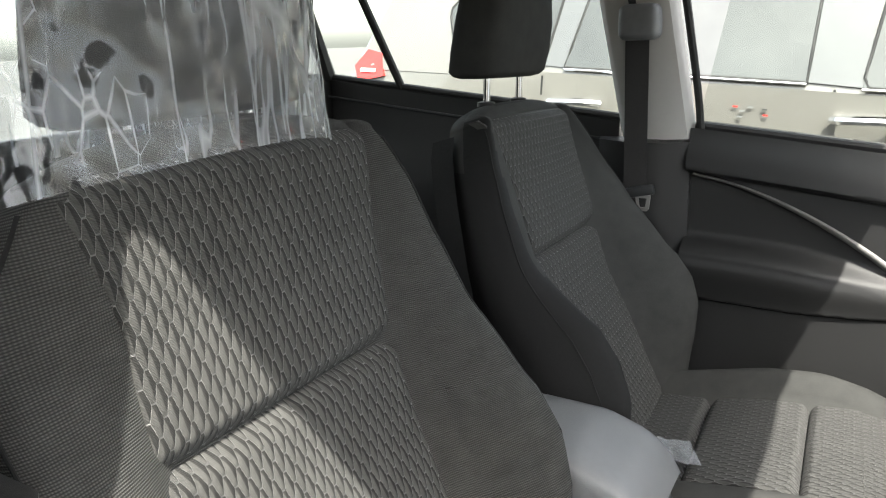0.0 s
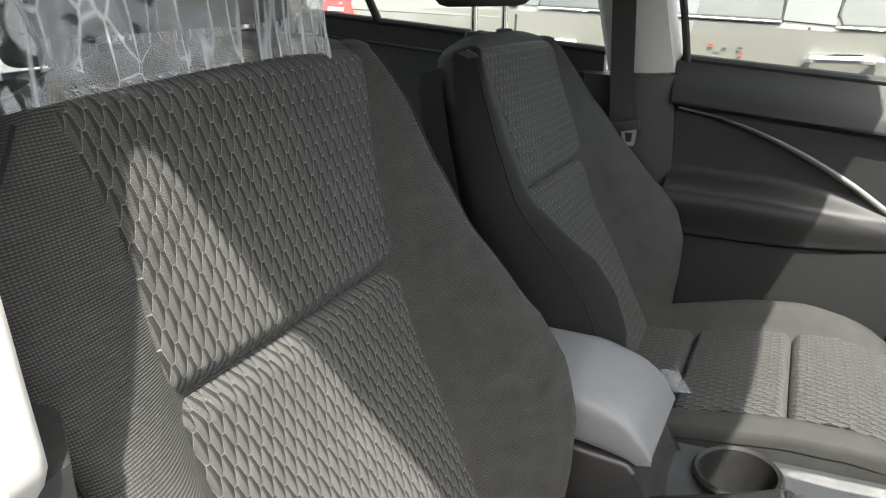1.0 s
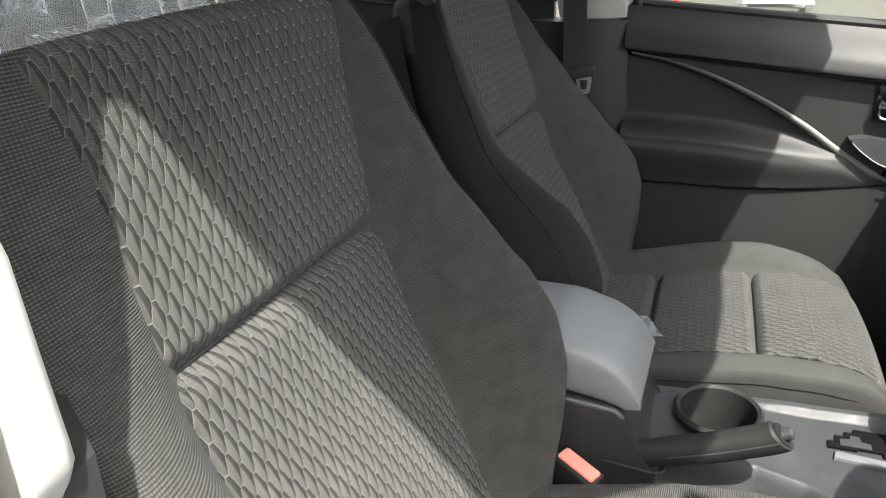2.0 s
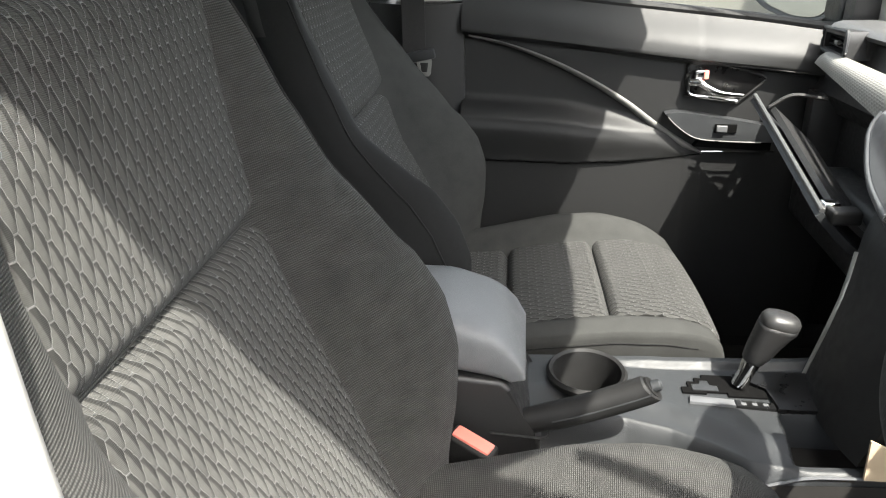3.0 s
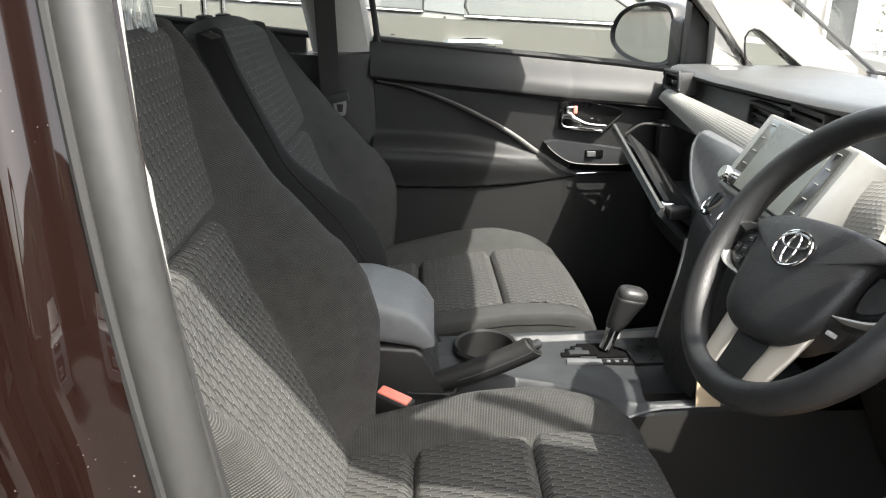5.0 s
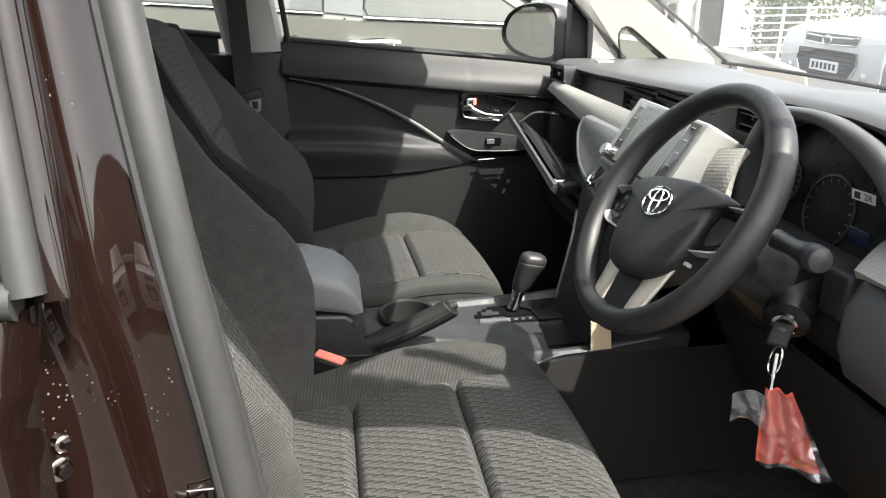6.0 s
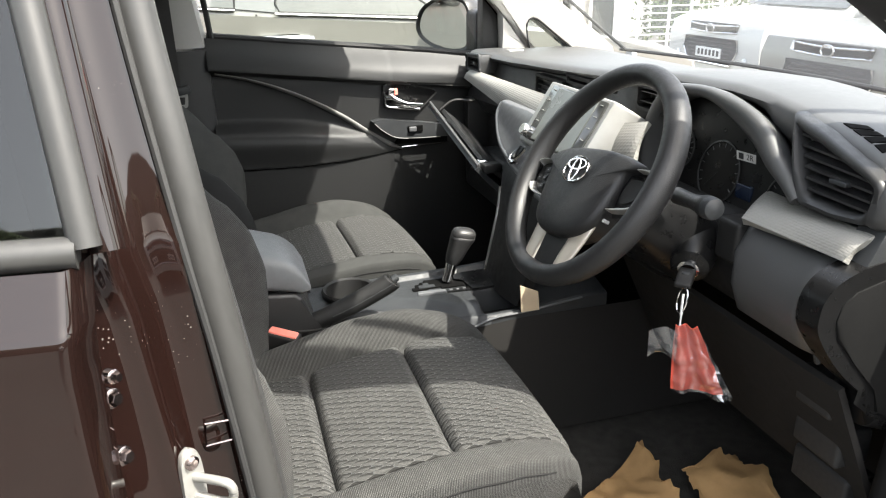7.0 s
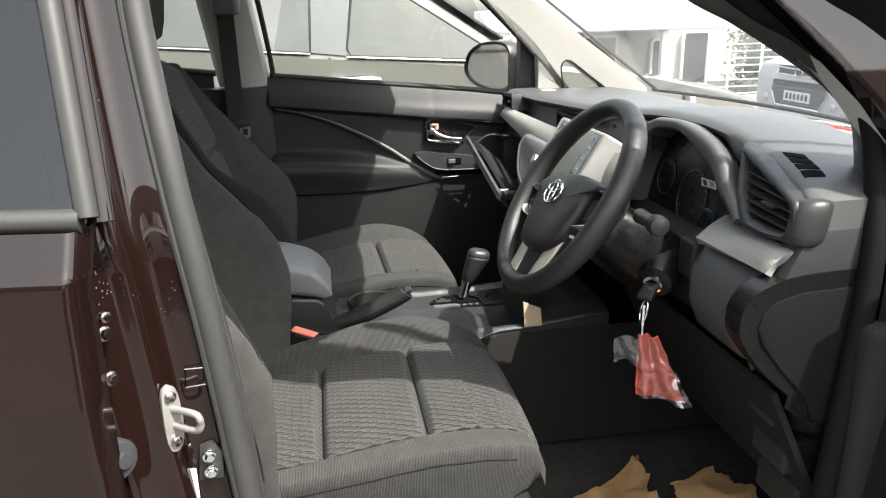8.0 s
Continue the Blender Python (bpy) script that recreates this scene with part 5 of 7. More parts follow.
        part("post_collar", lathe("post_collar", M_DARK, [(0.017, 0), (0.016, 0.008), (0.009, 0.010)], 16, Matrix.Translation((hx + 0.01, YB + sy, 1.357))), head)
    return seat


driver = build_seat()
passenger = copy_thing(driver, Matrix.Translation((0.1, YC + 0.757, 0.420)) @ Euler((radians(-1.8), 0, radians(1.5))).to_matrix().to_4x4())
for piece in passenger.children_recursive:
    piece.data = piece.data.copy()
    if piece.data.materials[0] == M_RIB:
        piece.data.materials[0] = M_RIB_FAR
    # flank towards the driver: its shade is put into the colour as darker cloth
    if piece.name.startswith("backrest") and not piece.name.startswith("backrest_insert"):
        piece.data.materials.append(M_BACK)
        for poly in piece.data.polygons:
            c = poly.center
            mid = back_frame(c.z)[0].y
            w, wi = lerp_table(BACK_W, c.z), ins_w(c.z)
            if (mid - c.y - wi) / (w - wi) > 0.66:
                poly.material_index = 1
    # this backrest is set lower and further back
    on_head = piece.name.split(".")[0] in ("head_restraint", "post", "post_collar")
    for vert in piece.data.vertices:
        z = 1.36 if on_head else vert.co.z
        if piece.name.startswith("head_restraint"):
            vert.co.z += 0.036
        vert.co += Vector((-0.050 * ease(1.10, 1.36, z), -0.020 * ease(0.72, 0.90, z) + 0.050 * ease(1.10, 1.36, z),
                           -0.026 * ease(0.85, 1.05, z) - 0.018 * ease(1.10, 1.36, z)))
# the driver's upper bolster spreads towards the door
for piece in driver.children_recursive:
    if piece.name.split(".")[0] in ("backrest", "bolster_seam"):
        for vert in piece.data.vertices:
            off = min(max((YB - vert.co.y - 0.175) / 0.06, 0.0), 1.0)
            vert.co.y -= 0.036 * off * ease(1.08, 1.26, vert.co.z)
tagged(driver, "dark grey cloth driver seat with hexagon-patterned inserts")
tagged(passenger, "dark grey cloth passenger seat with bare head restraint")

# crumpled clear bag over the driver's head restraint
def bag_point(u, v):
    a = 2 * math.pi * u
    e = 0.72
    ca, sa = math.cos(a), math.sin(a)
    low = (1 - v) ** 2
    w = 0.138 + 0.012 * low + (0.10 + 0.03 * low) * (sa < 0) * abs(sa)
    d = 0.080 + 0.012 * low
    top = ease(0.86, 1.0, v)
    p = Vector((-0.350 + d * (1 - 0.55 * top) * math.copysign(abs(ca) ** e, ca), YB + w * (1 - 0.25 * top) * math.copysign(abs(sa) ** e, sa), 1.338 + 0.31 * v + 0.010 * low * math.cos(2 * a)))
    out = Vector((ca, sa * 0.7, 0.25))
    f = noise.noise(p * 6) * 0.010
    for k, (s1, amp) in enumerate(((8, 0.011), (19, 0.0045), (44, 0.0018))):
        q = Vector((p.x * s1 + k * 3, p.y * s1 * 1.2 + p.z * s1 * 0.5 * (-1) ** k, p.z * s1 * 0.55))
        f += amp * (0.5 - noise.voronoi(q)[0][0])
    return p + out * (f - 0.006)


bag_rings = [[bag_point(i / 300, j / 110) for i in range(300)] for j in range(111)]
bag = tagged(new("plastic_cover", loft("plastic_cover", M_BAG, bag_rings, caps=False, sharp=75)), "crumpled clear plastic cover over a head restraint", "plastic bag")
bag.visible_shadow = True

# small plastic scrap on the passenger cushion
scrap = tagged(new("plastic_scrap", sheet("plastic_scrap", M_SCRAP, lambda u, v: (0.036 - 0.036 * u - 0.075 * v, 0.258 + 0.088 * u - 0.01 * v, 0.758 - 0.013 * u - 0.004 * v + 0.008 * noise.noise(Vector((u * 5, v * 5, 1)))), 12, 12, 0.0006)),
               "small crumpled clear plastic scrap on the seat cushion", "plastic")

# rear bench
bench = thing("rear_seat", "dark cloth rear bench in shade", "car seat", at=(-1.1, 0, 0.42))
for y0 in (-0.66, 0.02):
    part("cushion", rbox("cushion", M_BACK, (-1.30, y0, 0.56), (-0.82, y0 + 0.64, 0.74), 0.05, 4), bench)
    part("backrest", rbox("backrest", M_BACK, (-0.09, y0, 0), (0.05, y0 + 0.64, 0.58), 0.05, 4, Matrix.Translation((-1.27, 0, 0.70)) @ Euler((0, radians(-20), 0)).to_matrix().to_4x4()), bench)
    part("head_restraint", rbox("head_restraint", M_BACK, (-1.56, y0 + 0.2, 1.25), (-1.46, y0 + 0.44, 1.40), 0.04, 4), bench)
part("bench_base", rbox("bench_base", M_DARK, (-1.3, -0.6, 0.42), (-0.9, 0.64, 0.57), 0.02), bench)

# ---------- centre console ----------
console = thing("center_console", "slate grey centre console with padded lid and cup holder", "console", at=(0.1, 0.02, 0.42))
bodyo = [(-0.36, 0.44), (-0.36, 0.845), (-0.30, 0.852), (0.005, 0.826), (0.018, 0.815), (0.045, 0.74), (0.06, 0.735), (0.06, 0.44)]
part("bin", prism("bin", M_BLACK, bodyo, "y", -0.066, 0.100, 0.008, 3), console)
lid_r = []
for f in np.linspace(0, 1, 30):
    x = -0.37 + 0.405 * f
    top = lerp_table([(0, 0.900), (0.5, 0.921), (0.74, 0.920), (0.88, 0.902), (0.94, 0.884), (0.975, 0.866), (1.0, 0.842)], f)
    bot = lerp_table([(0, 0.85), (0.8, 0.835), (1, 0.822)], f)
    w = 0.088 * (1 - 0.06 * f ** 6)
    ring = []
    for j in range(40):
        a = 2 * math.pi * j / 40
        ca, sa = math.cos(a), math.sin(a)
        yy = w * math.copysign(abs(ca) ** 0.32, ca)
        zz = (top + bot) / 2 + (top - bot) / 2 * math.copysign(abs(sa) ** 0.5, sa)
        ring.append((x - 0.018 * (sa < 0) * f, 0.016 + yy, zz))
    lid_r.append(ring)
part("lid", loft("lid", M_GREY, lid_r, sharp=50), console, "padded blue-grey vinyl lid")


def deck_edge(x):
    """Where the deck rolls off towards the driver: it stands back beside the hand brake."""
    return lerp_table([(0.03, 0.0), (0.18, -0.004), (0.24, -0.018), (0.29, -0.045), (0.33, -0.075), (0.40, -0.088)], x)


def far_edge(x):
    """The deck's edge towards the passenger seat: it widens going forward."""
    return lerp_table([(0.03, 0.118), (0.128, 0.130), (0.19, 0.127), (0.45, 0.142), (0.66, 0.160)], x)


def deck_z(x, y):
    z = lerp_table([(0.03, 0.752), (0.10, 0.750), (0.25, 0.742), (0.40, 0.742), (0.47, 0.745), (0.60, 0.76)], x)
    e = deck_edge(x)
    z -= 0.050 * ease(e, e - 0.035, y) + 0.010 * ease(e + 0.05, e, y)
    z -= 0.055 * ease(0.386, 0.394, x - 0.06 * (y + 0.04)) * ease(-0.082, -0.074, y) * (1 - ease(0.008, 0.016, y)) * (1 - ease(0.50, 0.51, x))
    far = far_edge(x)
    return z + 0.010 * ease(far - 0.022, far - 0.008, y) * ease(0.10, 0.24, x)


# deck with a hole for the cup: the grid is drawn around the round well
CUP = (0.128, 0.068)


def deck_ring():
    outer = resample([(0.03, -0.095), (0.66, -0.095)] + [(float(x), far_edge(x)) for x in np.linspace(0.66, 0.03, 22)], 420)
    rings = []
    for f in np.linspace(0, 1, 80):
        ring = []
        for x, y in outer:
            a = math.atan2(y - CUP[1], x - CUP[0])
            ix, iy = CUP[0] + 0.050 * math.cos(a), CUP[1] + 0.050 * math.sin(a)
            px, py = ix + (x - ix) * f ** 1.2, iy + (y - iy) * f ** 1.2
            ring.append((px, py, deck_z(px, py)))
        rings.append(ring)
    rings.append([(x, y, deck_z(x, y) - 0.10) for x, y in outer])
    rings.append([(x, y, 0.44) for x, y in outer])
    return rings


part("deck", loft("deck", M_CONS, deck_ring(), caps=False, sharp=35), console)
cup = part("cup_holder", lathe("cup_holder", M_DARK, [(0.058, 0.0), (0.060, 0.008), (0.056, 0.013), (0.051, 0.010), (0.048, -0.01), (0.044, -0.075), (0.0, -0.076)], 40, Matrix.Translation((*CUP, 0.752)), False), console)
part("side_flank", loft("side_flank", M_PIT, [[(x, -0.088 - 0.01 * ease(0.15, 0.42, x), 0.70 + 0.02 * ease(0.2, 0.5, x)), (x, -0.10 - 0.015 * ease(0.15, 0.42, x), 0.62), (x, -0.11 - 0.01 * ease(0.15, 0.42, x), 0.44), (x, -0.06, 0.44), (x, -0.06, 0.69)] for x in np.linspace(0.05, 0.95, 20)], sharp=60), console)
# gear gate: a stepped slot, a bright strip beside it, gloss black ahead
gate = part("gear_gate", prism("gear_gate", M_SLOT, [(0.266, 0.050), (0.266, 0.064), (0.276, 0.064), (0.276, 0.078), (0.288, 0.078), (0.288, 0.088), (0.300, 0.088), (0.300, 0.097), (0.345, 0.097), (0.352, 0.086), (0.384, 0.062), (0.384, 0.046), (0.330, 0.046), (0.330, 0.054), (0.300, 0.054), (0.300, 0.050)], "z", 0.736, 0.7452, 0), console)
part("gate_step", prism("gate_step", M_CONS, [(0.281, 0.056), (0.281, 0.070), (0.294, 0.070), (0.294, 0.080), (0.306, 0.080), (0.306, 0.068), (0.318, 0.068), (0.318, 0.056)], "z", 0.740, 0.7466, 0.001), gate)
part("gate_trim", prism("gate_trim", M_PANEL, [(0.271, 0.026), (0.274, 0.041), (0.334, 0.036), (0.334, 0.022)], "z", 0.740, 0.7468, 0.001), gate, "silver gate trim")
lab = part("gate_scale", prism("gate_scale", M_CLUSTER, [(0.335, 0.022), (0.335, 0.036), (0.388, 0.032), (0.388, 0.018)], "z", 0.740, 0.7466, 0.001), gate, "gloss black selector scale")
for i in range(3):
    part("scale_mark", rbox("scale_mark", M_PANEL, (0.342 + 0.015 * i, 0.024, 0.7462), (0.349 + 0.015 * i, 0.030, 0.7471), 0.0002, 1), lab)
part("gloss_panel", prism("gloss_panel", M_CLUSTER, [(0.347, 0.099), (0.352, 0.089), (0.387, 0.064), (0.389, 0.016), (0.46, 0.016), (0.50, 0.06), (0.50, 0.112), (0.40, 0.108)], "z", 0.738, 0.7490, 0.002), console, "gloss black panel ahead of the lever")
part("pocket_floor", prism("pocket_floor", M_PIT, [(0.396, -0.072), (0.398, 0.006), (0.498, 0.006), (0.498, -0.072)], "z", 0.685, 0.692, 0.001), console)
part("silver_edge", tube("silver_edge", M_PANEL, [(x, -0.0965, deck_z(x, -0.095) + 0.001) for x in np.linspace(0.20, 0.60, 20)], 0.0022, 6), console)

lever = thing("gear_lever", "black gear lever with chrome neck", "gear lever", at=(0.35, 0.075, 0.75))
tilt = Matrix.Translation((0.350, 0.072, 0.748)) @ Euler((radians(-3), radians(17), 0)).to_matrix().to_4x4()
part("neck", lathe("neck", M_CHROME, [(0.0125, 0.0), (0.0115, 0.02), (0.0135, 0.045), (0.0135, 0.052)], 16, tilt), lever, "chrome neck")
def knob_ring(h, rx, ry, ox, e=0.72, n=32):
    ring = []
    for j in range(n):
        a = 2 * math.pi * j / n
        ca, sa = math.cos(a), math.sin(a)
        rx_, ry_ = rx * 0.86, ry * 0.86
        ring.append(tilt @ Vector((ox + rx_ * math.copysign(abs(ca) ** e, ca), ry_ * math.copysign(abs(sa) ** e, sa), h + 0.10 * (ox + rx * ca) * (h > 0.09))))
    return ring


knob = part("knob", loft("knob", M_WHEEL, [knob_ring(*q) for q in ((0.040, 0.0140, 0.0140, 0, 1.0), (0.046, 0.0185, 0.018, 0, 0.95), (0.060, 0.0215, 0.0205, 0.002), (0.078, 0.0245, 0.023, 0.004), (0.092, 0.0280, 0.0250, 0.007), (0.101, 0.0310, 0.0265, 0.009), (0.106, 0.0310, 0.0265, 0.009), (0.109, 0.0265, 0.022, 0.009))], sharp=60), lever)
part("knob_cap", loft("knob_cap", M_BLACK, [knob_ring(*q) for q in ((0.1065, 0.0295, 0.0255, 0.009), (0.109, 0.0310, 0.0264, 0.009), (0.116, 0.0304, 0.0256, 0.009), (0.122, 0.0265, 0.0215, 0.008), (0.1255, 0.019, 0.014, 0.007), (0.1268, 0.006, 0.004, 0.007))], sharp=60), knob, "dark satin knob cap")
brake = thing("handbrake", "black stitched hand brake lever", "hand brake", at=(0.05, -0.045, 0.75))
bp = spline([(-0.005, -0.048, 0.742), (0.05, -0.05, 0.758), (0.12, -0.053, 0.785), (0.185, -0.057, 0.817), (0.198, -0.058, 0.827)], 6)
part("grip", tube("grip", M_DARK, bp, [0.013 + 0.004 * min(i / 8, 1) - (0.004 if i > 22 else 0) for i in range(len(bp))], 16, 1.2), brake)
part("release_button", lathe("release_button", M_CONS, [(0.008, 0), (0.008, 0.010), (0.005, 0.013)], 16, Matrix.Translation((0.197, -0.058, 0.8265)) @ Euler((0, radians(67), 0)).to_matrix().to_4x4()), brake)
part("gaiter_rim", tube("gaiter_rim", M_DARK, spline([(-0.01, -0.076, 0.752), (0.06, -0.078, 0.750), (0.07, -0.060, 0.752)], 6), 0.002, 6), brake)
part("stitch", tube("stitch", M_CONS, [p + Vector((0, -0.0165, 0.002)) for p in bp[8:23]], 0.0012, 6), brake)

buckle = thing("seat_belt_buckle", "black seat belt buckle with red release button", "buckle", at=(-0.04, -0.11, 0.7))
bm_ = Matrix.Translation((-0.037, -0.112, 0.695)) @ Euler((radians(6), radians(10), radians(-28))).to_matrix().to_4x4()
part("housing", rbox("housing", M_DARK, (-0.032, -0.014, 0), (0.032, 0.014, 0.085), 0.006, 3, bm_), buckle)
part("button", rbox("button", M_RED, (-0.027, -0.009, 0.080), (0.027, 0.010, 0.0885), 0.003, 2, bm_), buckle, "red press button")
part("strap", rbox("strap", M_BELT, (-0.022, -0.004, -0.20), (0.022, 0.004, 0.005), 0.002, 2, bm_), buckle)


# ---------- dashboard ----------
dash = thing("dashboard", "dark grey moulded dashboard with pale embossed inlay", "dashboard", at=(0.8, 0, 0.42))


def plan(y):
    """Fore-aft shift of the dash edge along its width."""
    return lerp_table([(-0.735, 0.020), (-0.72, 0.024), (-0.60, 0.046), (-0.52, 0.058), (-0.44, 0.062), (-0.24, 0.058), (-0.12, 0.026), (0.05, 0.012), (0.40, 0.010), (0.72, -0.020)], y)


TOPSEC = [(1.10, 1.12), (1.075, 1.160), (0.96, 1.178), (0.82, 1.190), (0.72, 1.194), (0.662, 1.193), (0.648, 1.189), (0.641, 1.181), (0.643, 1.148), (0.66, 1.132), (0.74, 1.13), (0.9, 1.10)]


def rise(y):
    return lerp_table([(-0.735, -0.028), (-0.72, -0.017), (-0.66, -0.001), (-0.60, 0.008), (-0.51, 0.020), (-0.44, 0.029), (-0.37, 0.034), (-0.20, 0.030), (-0.02, 0.015), (0.2, 0.002), (0.45, -0.010), (0.72, -0.012)], y)


LIPSEC = TOPSEC[:8] + [(0.646, 1.173), (0.668, 1.168), (0.74, 1.13), (0.9, 1.10)]


def top_section(y):
    """A full nose beside the driver's vent, a thin lip over a set-back face elsewhere."""
    k = ease(-0.50, -0.42, y)
    return [(a[0] + (b[0] - a[0]) * k, a[1] + (b[1] - a[1]) * k) for a, b in zip(TOPSEC, LIPSEC)]


part("dash_top", loft("dash_top", M_DASH, [[(x + (plan(y) if x < 0.95 else 0), y, z + rise(y) * (1 if x < 0.9 else 0.2)) for x, z in top_section(y)] for y in np.linspace(-0.735, 0.715, 60)], sharp=50), dash, "dark grey soft dash top")
FACE = [(0.72, 1.172), (0.663, 1.166), (0.655, 1.135), (0.64, 1.10), (0.63, 1.06), (0.66, 1.02), (0.9, 1.02), (0.9, 1.13)]
part("dash_face", loft("dash_face", M_BLACK, [[(x + plan(y) + (0.08 * ease(-0.13, -0.20, y) * (1 if y > -0.72 else 0.6) if x < 0.8 else 0), y, z + rise(y)) for x, z in FACE] for y in np.linspace(-0.73, 0.705, 40)], sharp=50), dash)


def inlay(edge_low, edge_top, bulge, n=30, turn=1):
    """Pale convex strip between a lower and an upper edge, with a fine embossed relief."""
    l0, l1 = Vector(edge_low[0]), Vector(edge_low[1])
    t0, t1 = Vector(edge_top[0]), Vector(edge_top[1])

    def fn(u, v):
        a, b = l0.lerp(l1, u), t0.lerp(t1, u)
        p = a.lerp(b, v)
        k = math.sin(math.pi * min(max(v, 0.0), 1.0)) * min(1.0, min(u, 1 - u) / 0.06 + 0.35)
        return p + Vector((-0.75, 0, 0.65)) * bulge * k
    return part("inlay", sheet("inlay", M_TEX, fn, n, 14, 0.012 * turn, uv_size=((l1 - l0).length, (t0 - l0).length)), dash, "pale embossed inlay strip")


inlay(((0.575, 0.10, 1.055), (0.585, 0.66, 1.108)), ((0.612, 0.10, 1.136), (0.606, 0.655, 1.133)), 0.010, 30, -1)
inlay(((0.590, -0.268, 1.082), (0.574, -0.15, 1.055)), ((0.630, -0.245, 1.148), (0.608, -0.19, 1.136)), 0.006, 12, -1)
inlay(((0.618, -0.530, 1.061), (0.620, -0.716, 1.064)), ((0.694, -0.488, 1.084), (0.652, -0.724, 1.097)), 0.009, 16, 1)

# end vent by the far door
ev = part("end_vent", ring_plate("end_vent", M_BLACK, resample([(0.575, 1.128), (0.690, 1.130), (0.692, 1.172), (0.580, 1.178)], 24), resample([(0.588, 1.136), (0.680, 1.137), (0.682, 1.164), (0.592, 1.168)], 24), "x", 0.604, 0.66), dash)
part("vent_cave", rbox("vent_cave", M_BLKRUB, (0.64, 0.575, 1.13), (0.66, 0.69, 1.175), 0.004), ev)
for i in range(3):
    part("slat", rbox("slat", M_BLACK, (0.612, 0.588, 1.143 + 0.008 * i), (0.634, 0.682, 1.1448 + 0.008 * i), 0.0008, 1), ev)
part("vent_tab", rbox("vent_tab", M_SILVER, (0.606, 0.628, 1.147), (0.616, 0.642, 1.155), 0.003), ev)
part("vent_rim", tube("vent_rim", M_CONS, [(0.604, y, z) for y, z in resample([(0.575, 1.128), (0.690, 1.130), (0.692, 1.172), (0.580, 1.178)], 24)], 0.004, 6, closed=True), ev)
# middle vents
def middle_vent(y0, y1, z0, z1, x, n, drop=0.0):
    """A boxed vent in the dash face with n thin slats; drop tilts it along its width."""
    def box(e):
        return resample([(y0 + e, z0 + e - drop), (y1 - e, z0 + e), (y1 - e, z1 - e), (y0 + e, z1 - e - drop)], 24)
    mv = part("middle_vent", ring_plate("middle_vent", M_DARK, box(0.0), box(0.006), "x", x, x + 0.05), dash)
    part("vent_cave", rbox("vent_cave", M_BLKRUB, (x + 0.03, y0, z0 - abs(drop)), (x + 0.05, y1, z1 + abs(drop)), 0.004), mv)
    for i in range(n):
        z = z0 + 0.006 + (z1 - z0 - 0.012) * (i + 0.5) / n
        part("slat", loft("slat", M_BLACK, [[(x + dx, y, z + dz - drop * (1 - f)) for dx, dz in ((0.006, 0.0), (0.006, 0.002), (0.026, 0.005), (0.026, 0.003))] for y, f in ((y0 + 0.006, 0.0), (y1 - 0.006, 1.0))], sharp=30), mv)
    return mv


middle_vent(0.150, 0.300, 1.112, 1.162, 0.650, 3)
middle_vent(0.020, 0.136, 1.163, 1.183, 0.652, 1)
middle_vent(-0.238, -0.135, 1.150, 1.198, 0.668, 2)
part("hazard_key", rbox("hazard_key", M_DARK, (0.655, -0.075, 1.168), (0.664, -0.062, 1.176), 0.002, 2), dash)
# near end vent, tall and pointed under the brow
def vent_x(y, z):
    return 0.645 + 0.42 * max(z - 1.105, 0) * min(max((y + 0.722) / 0.2, 0), 1)


def vent_ring(outline, d):
    return [(vent_x(y, z) + d, y, z) for y, z in outline]


vo = resample([(-0.522, 1.209), (-0.545, 1.172), (-0.575, 1.130), (-0.600, 1.100), (-0.66, 1.098), (-0.712, 1.104), (-0.726, 1.125), (-0.726, 1.160), (-0.70, 1.172), (-0.60, 1.196)], 60)
vi = resample([(-0.545, 1.190), (-0.562, 1.165), (-0.590, 1.128), (-0.609, 1.112), (-0.66, 1.110), (-0.702, 1.115), (-0.712, 1.130), (-0.711, 1.152), (-0.695, 1.159), (-0.60, 1.181)], 60)
rings = [vent_ring(vo, 0.035), vent_ring(vo, 0.006), vent_ring([(y * 0.85 + a * 0.15, z * 0.85 + b * 0.15) for (y, z), (a, b) in zip(vo, vi)], 0.001), vent_ring([(y * 0.4 + a * 0.6, z * 0.4 + b * 0.6) for (y, z), (a, b) in zip(vo, vi)], 0.0), vent_ring(vi, 0.006), vent_ring(vi, 0.06)]
nv = part("side_vent", loft("side_vent", M_BLACK, rings, caps=False, sharp=60), dash)
part("vent_cave", loft("vent_cave", M_BLKRUB, [vent_ring(vi, 0.050), vent_ring(vi, 0.056)]), nv)
for i in range(6):
    z = 1.118 + 0.0125 * i
    y0 = -0.705 if z < 1.15 else -0.705 + (z - 1.15) / 0.04 * 0.11
    y1 = -0.606 + 0.062 * (z - 1.112) / 0.078
    if y1 - y0 > 0.02:
        part("slat", loft("slat", M_BLACK, [[(vent_x(y, z) + dx, y, z + dz + 0.06 * (y - y0) * 0.3) for dx, dz in ((0.010, 0.0), (0.010, 0.003), (0.034, 0.007), (0.034, 0.004))] for y in np.linspace(y0, y1, 6)], sharp=30), nv)
part("vent_tab", rbox("vent_tab", M_CONS, (0.652, -0.668, 1.1405), (0.666, -0.640, 1.1465), 0.002), nv)
pod_o = [(-0.028, 0.012), (-0.026, -0.002), (-0.014, -0.013), (0.004, -0.015), (0.018, -0.009), (0.022, 0.012)]
part("end_pod", loft("end_pod", M_BLACK, [[(0.668 + 0.010 * g + x * k, -0.728 + y * k, 1.106 + 0.060 * g) for x, y in pod_o] for g, k in ((-0.06, 0.25), (-0.02, 0.70), (0.06, 0.92), (0.25, 1.0), (0.75, 1.0), (0.92, 0.92), (1.0, 0.70), (1.04, 0.25))], sharp=70), dash)


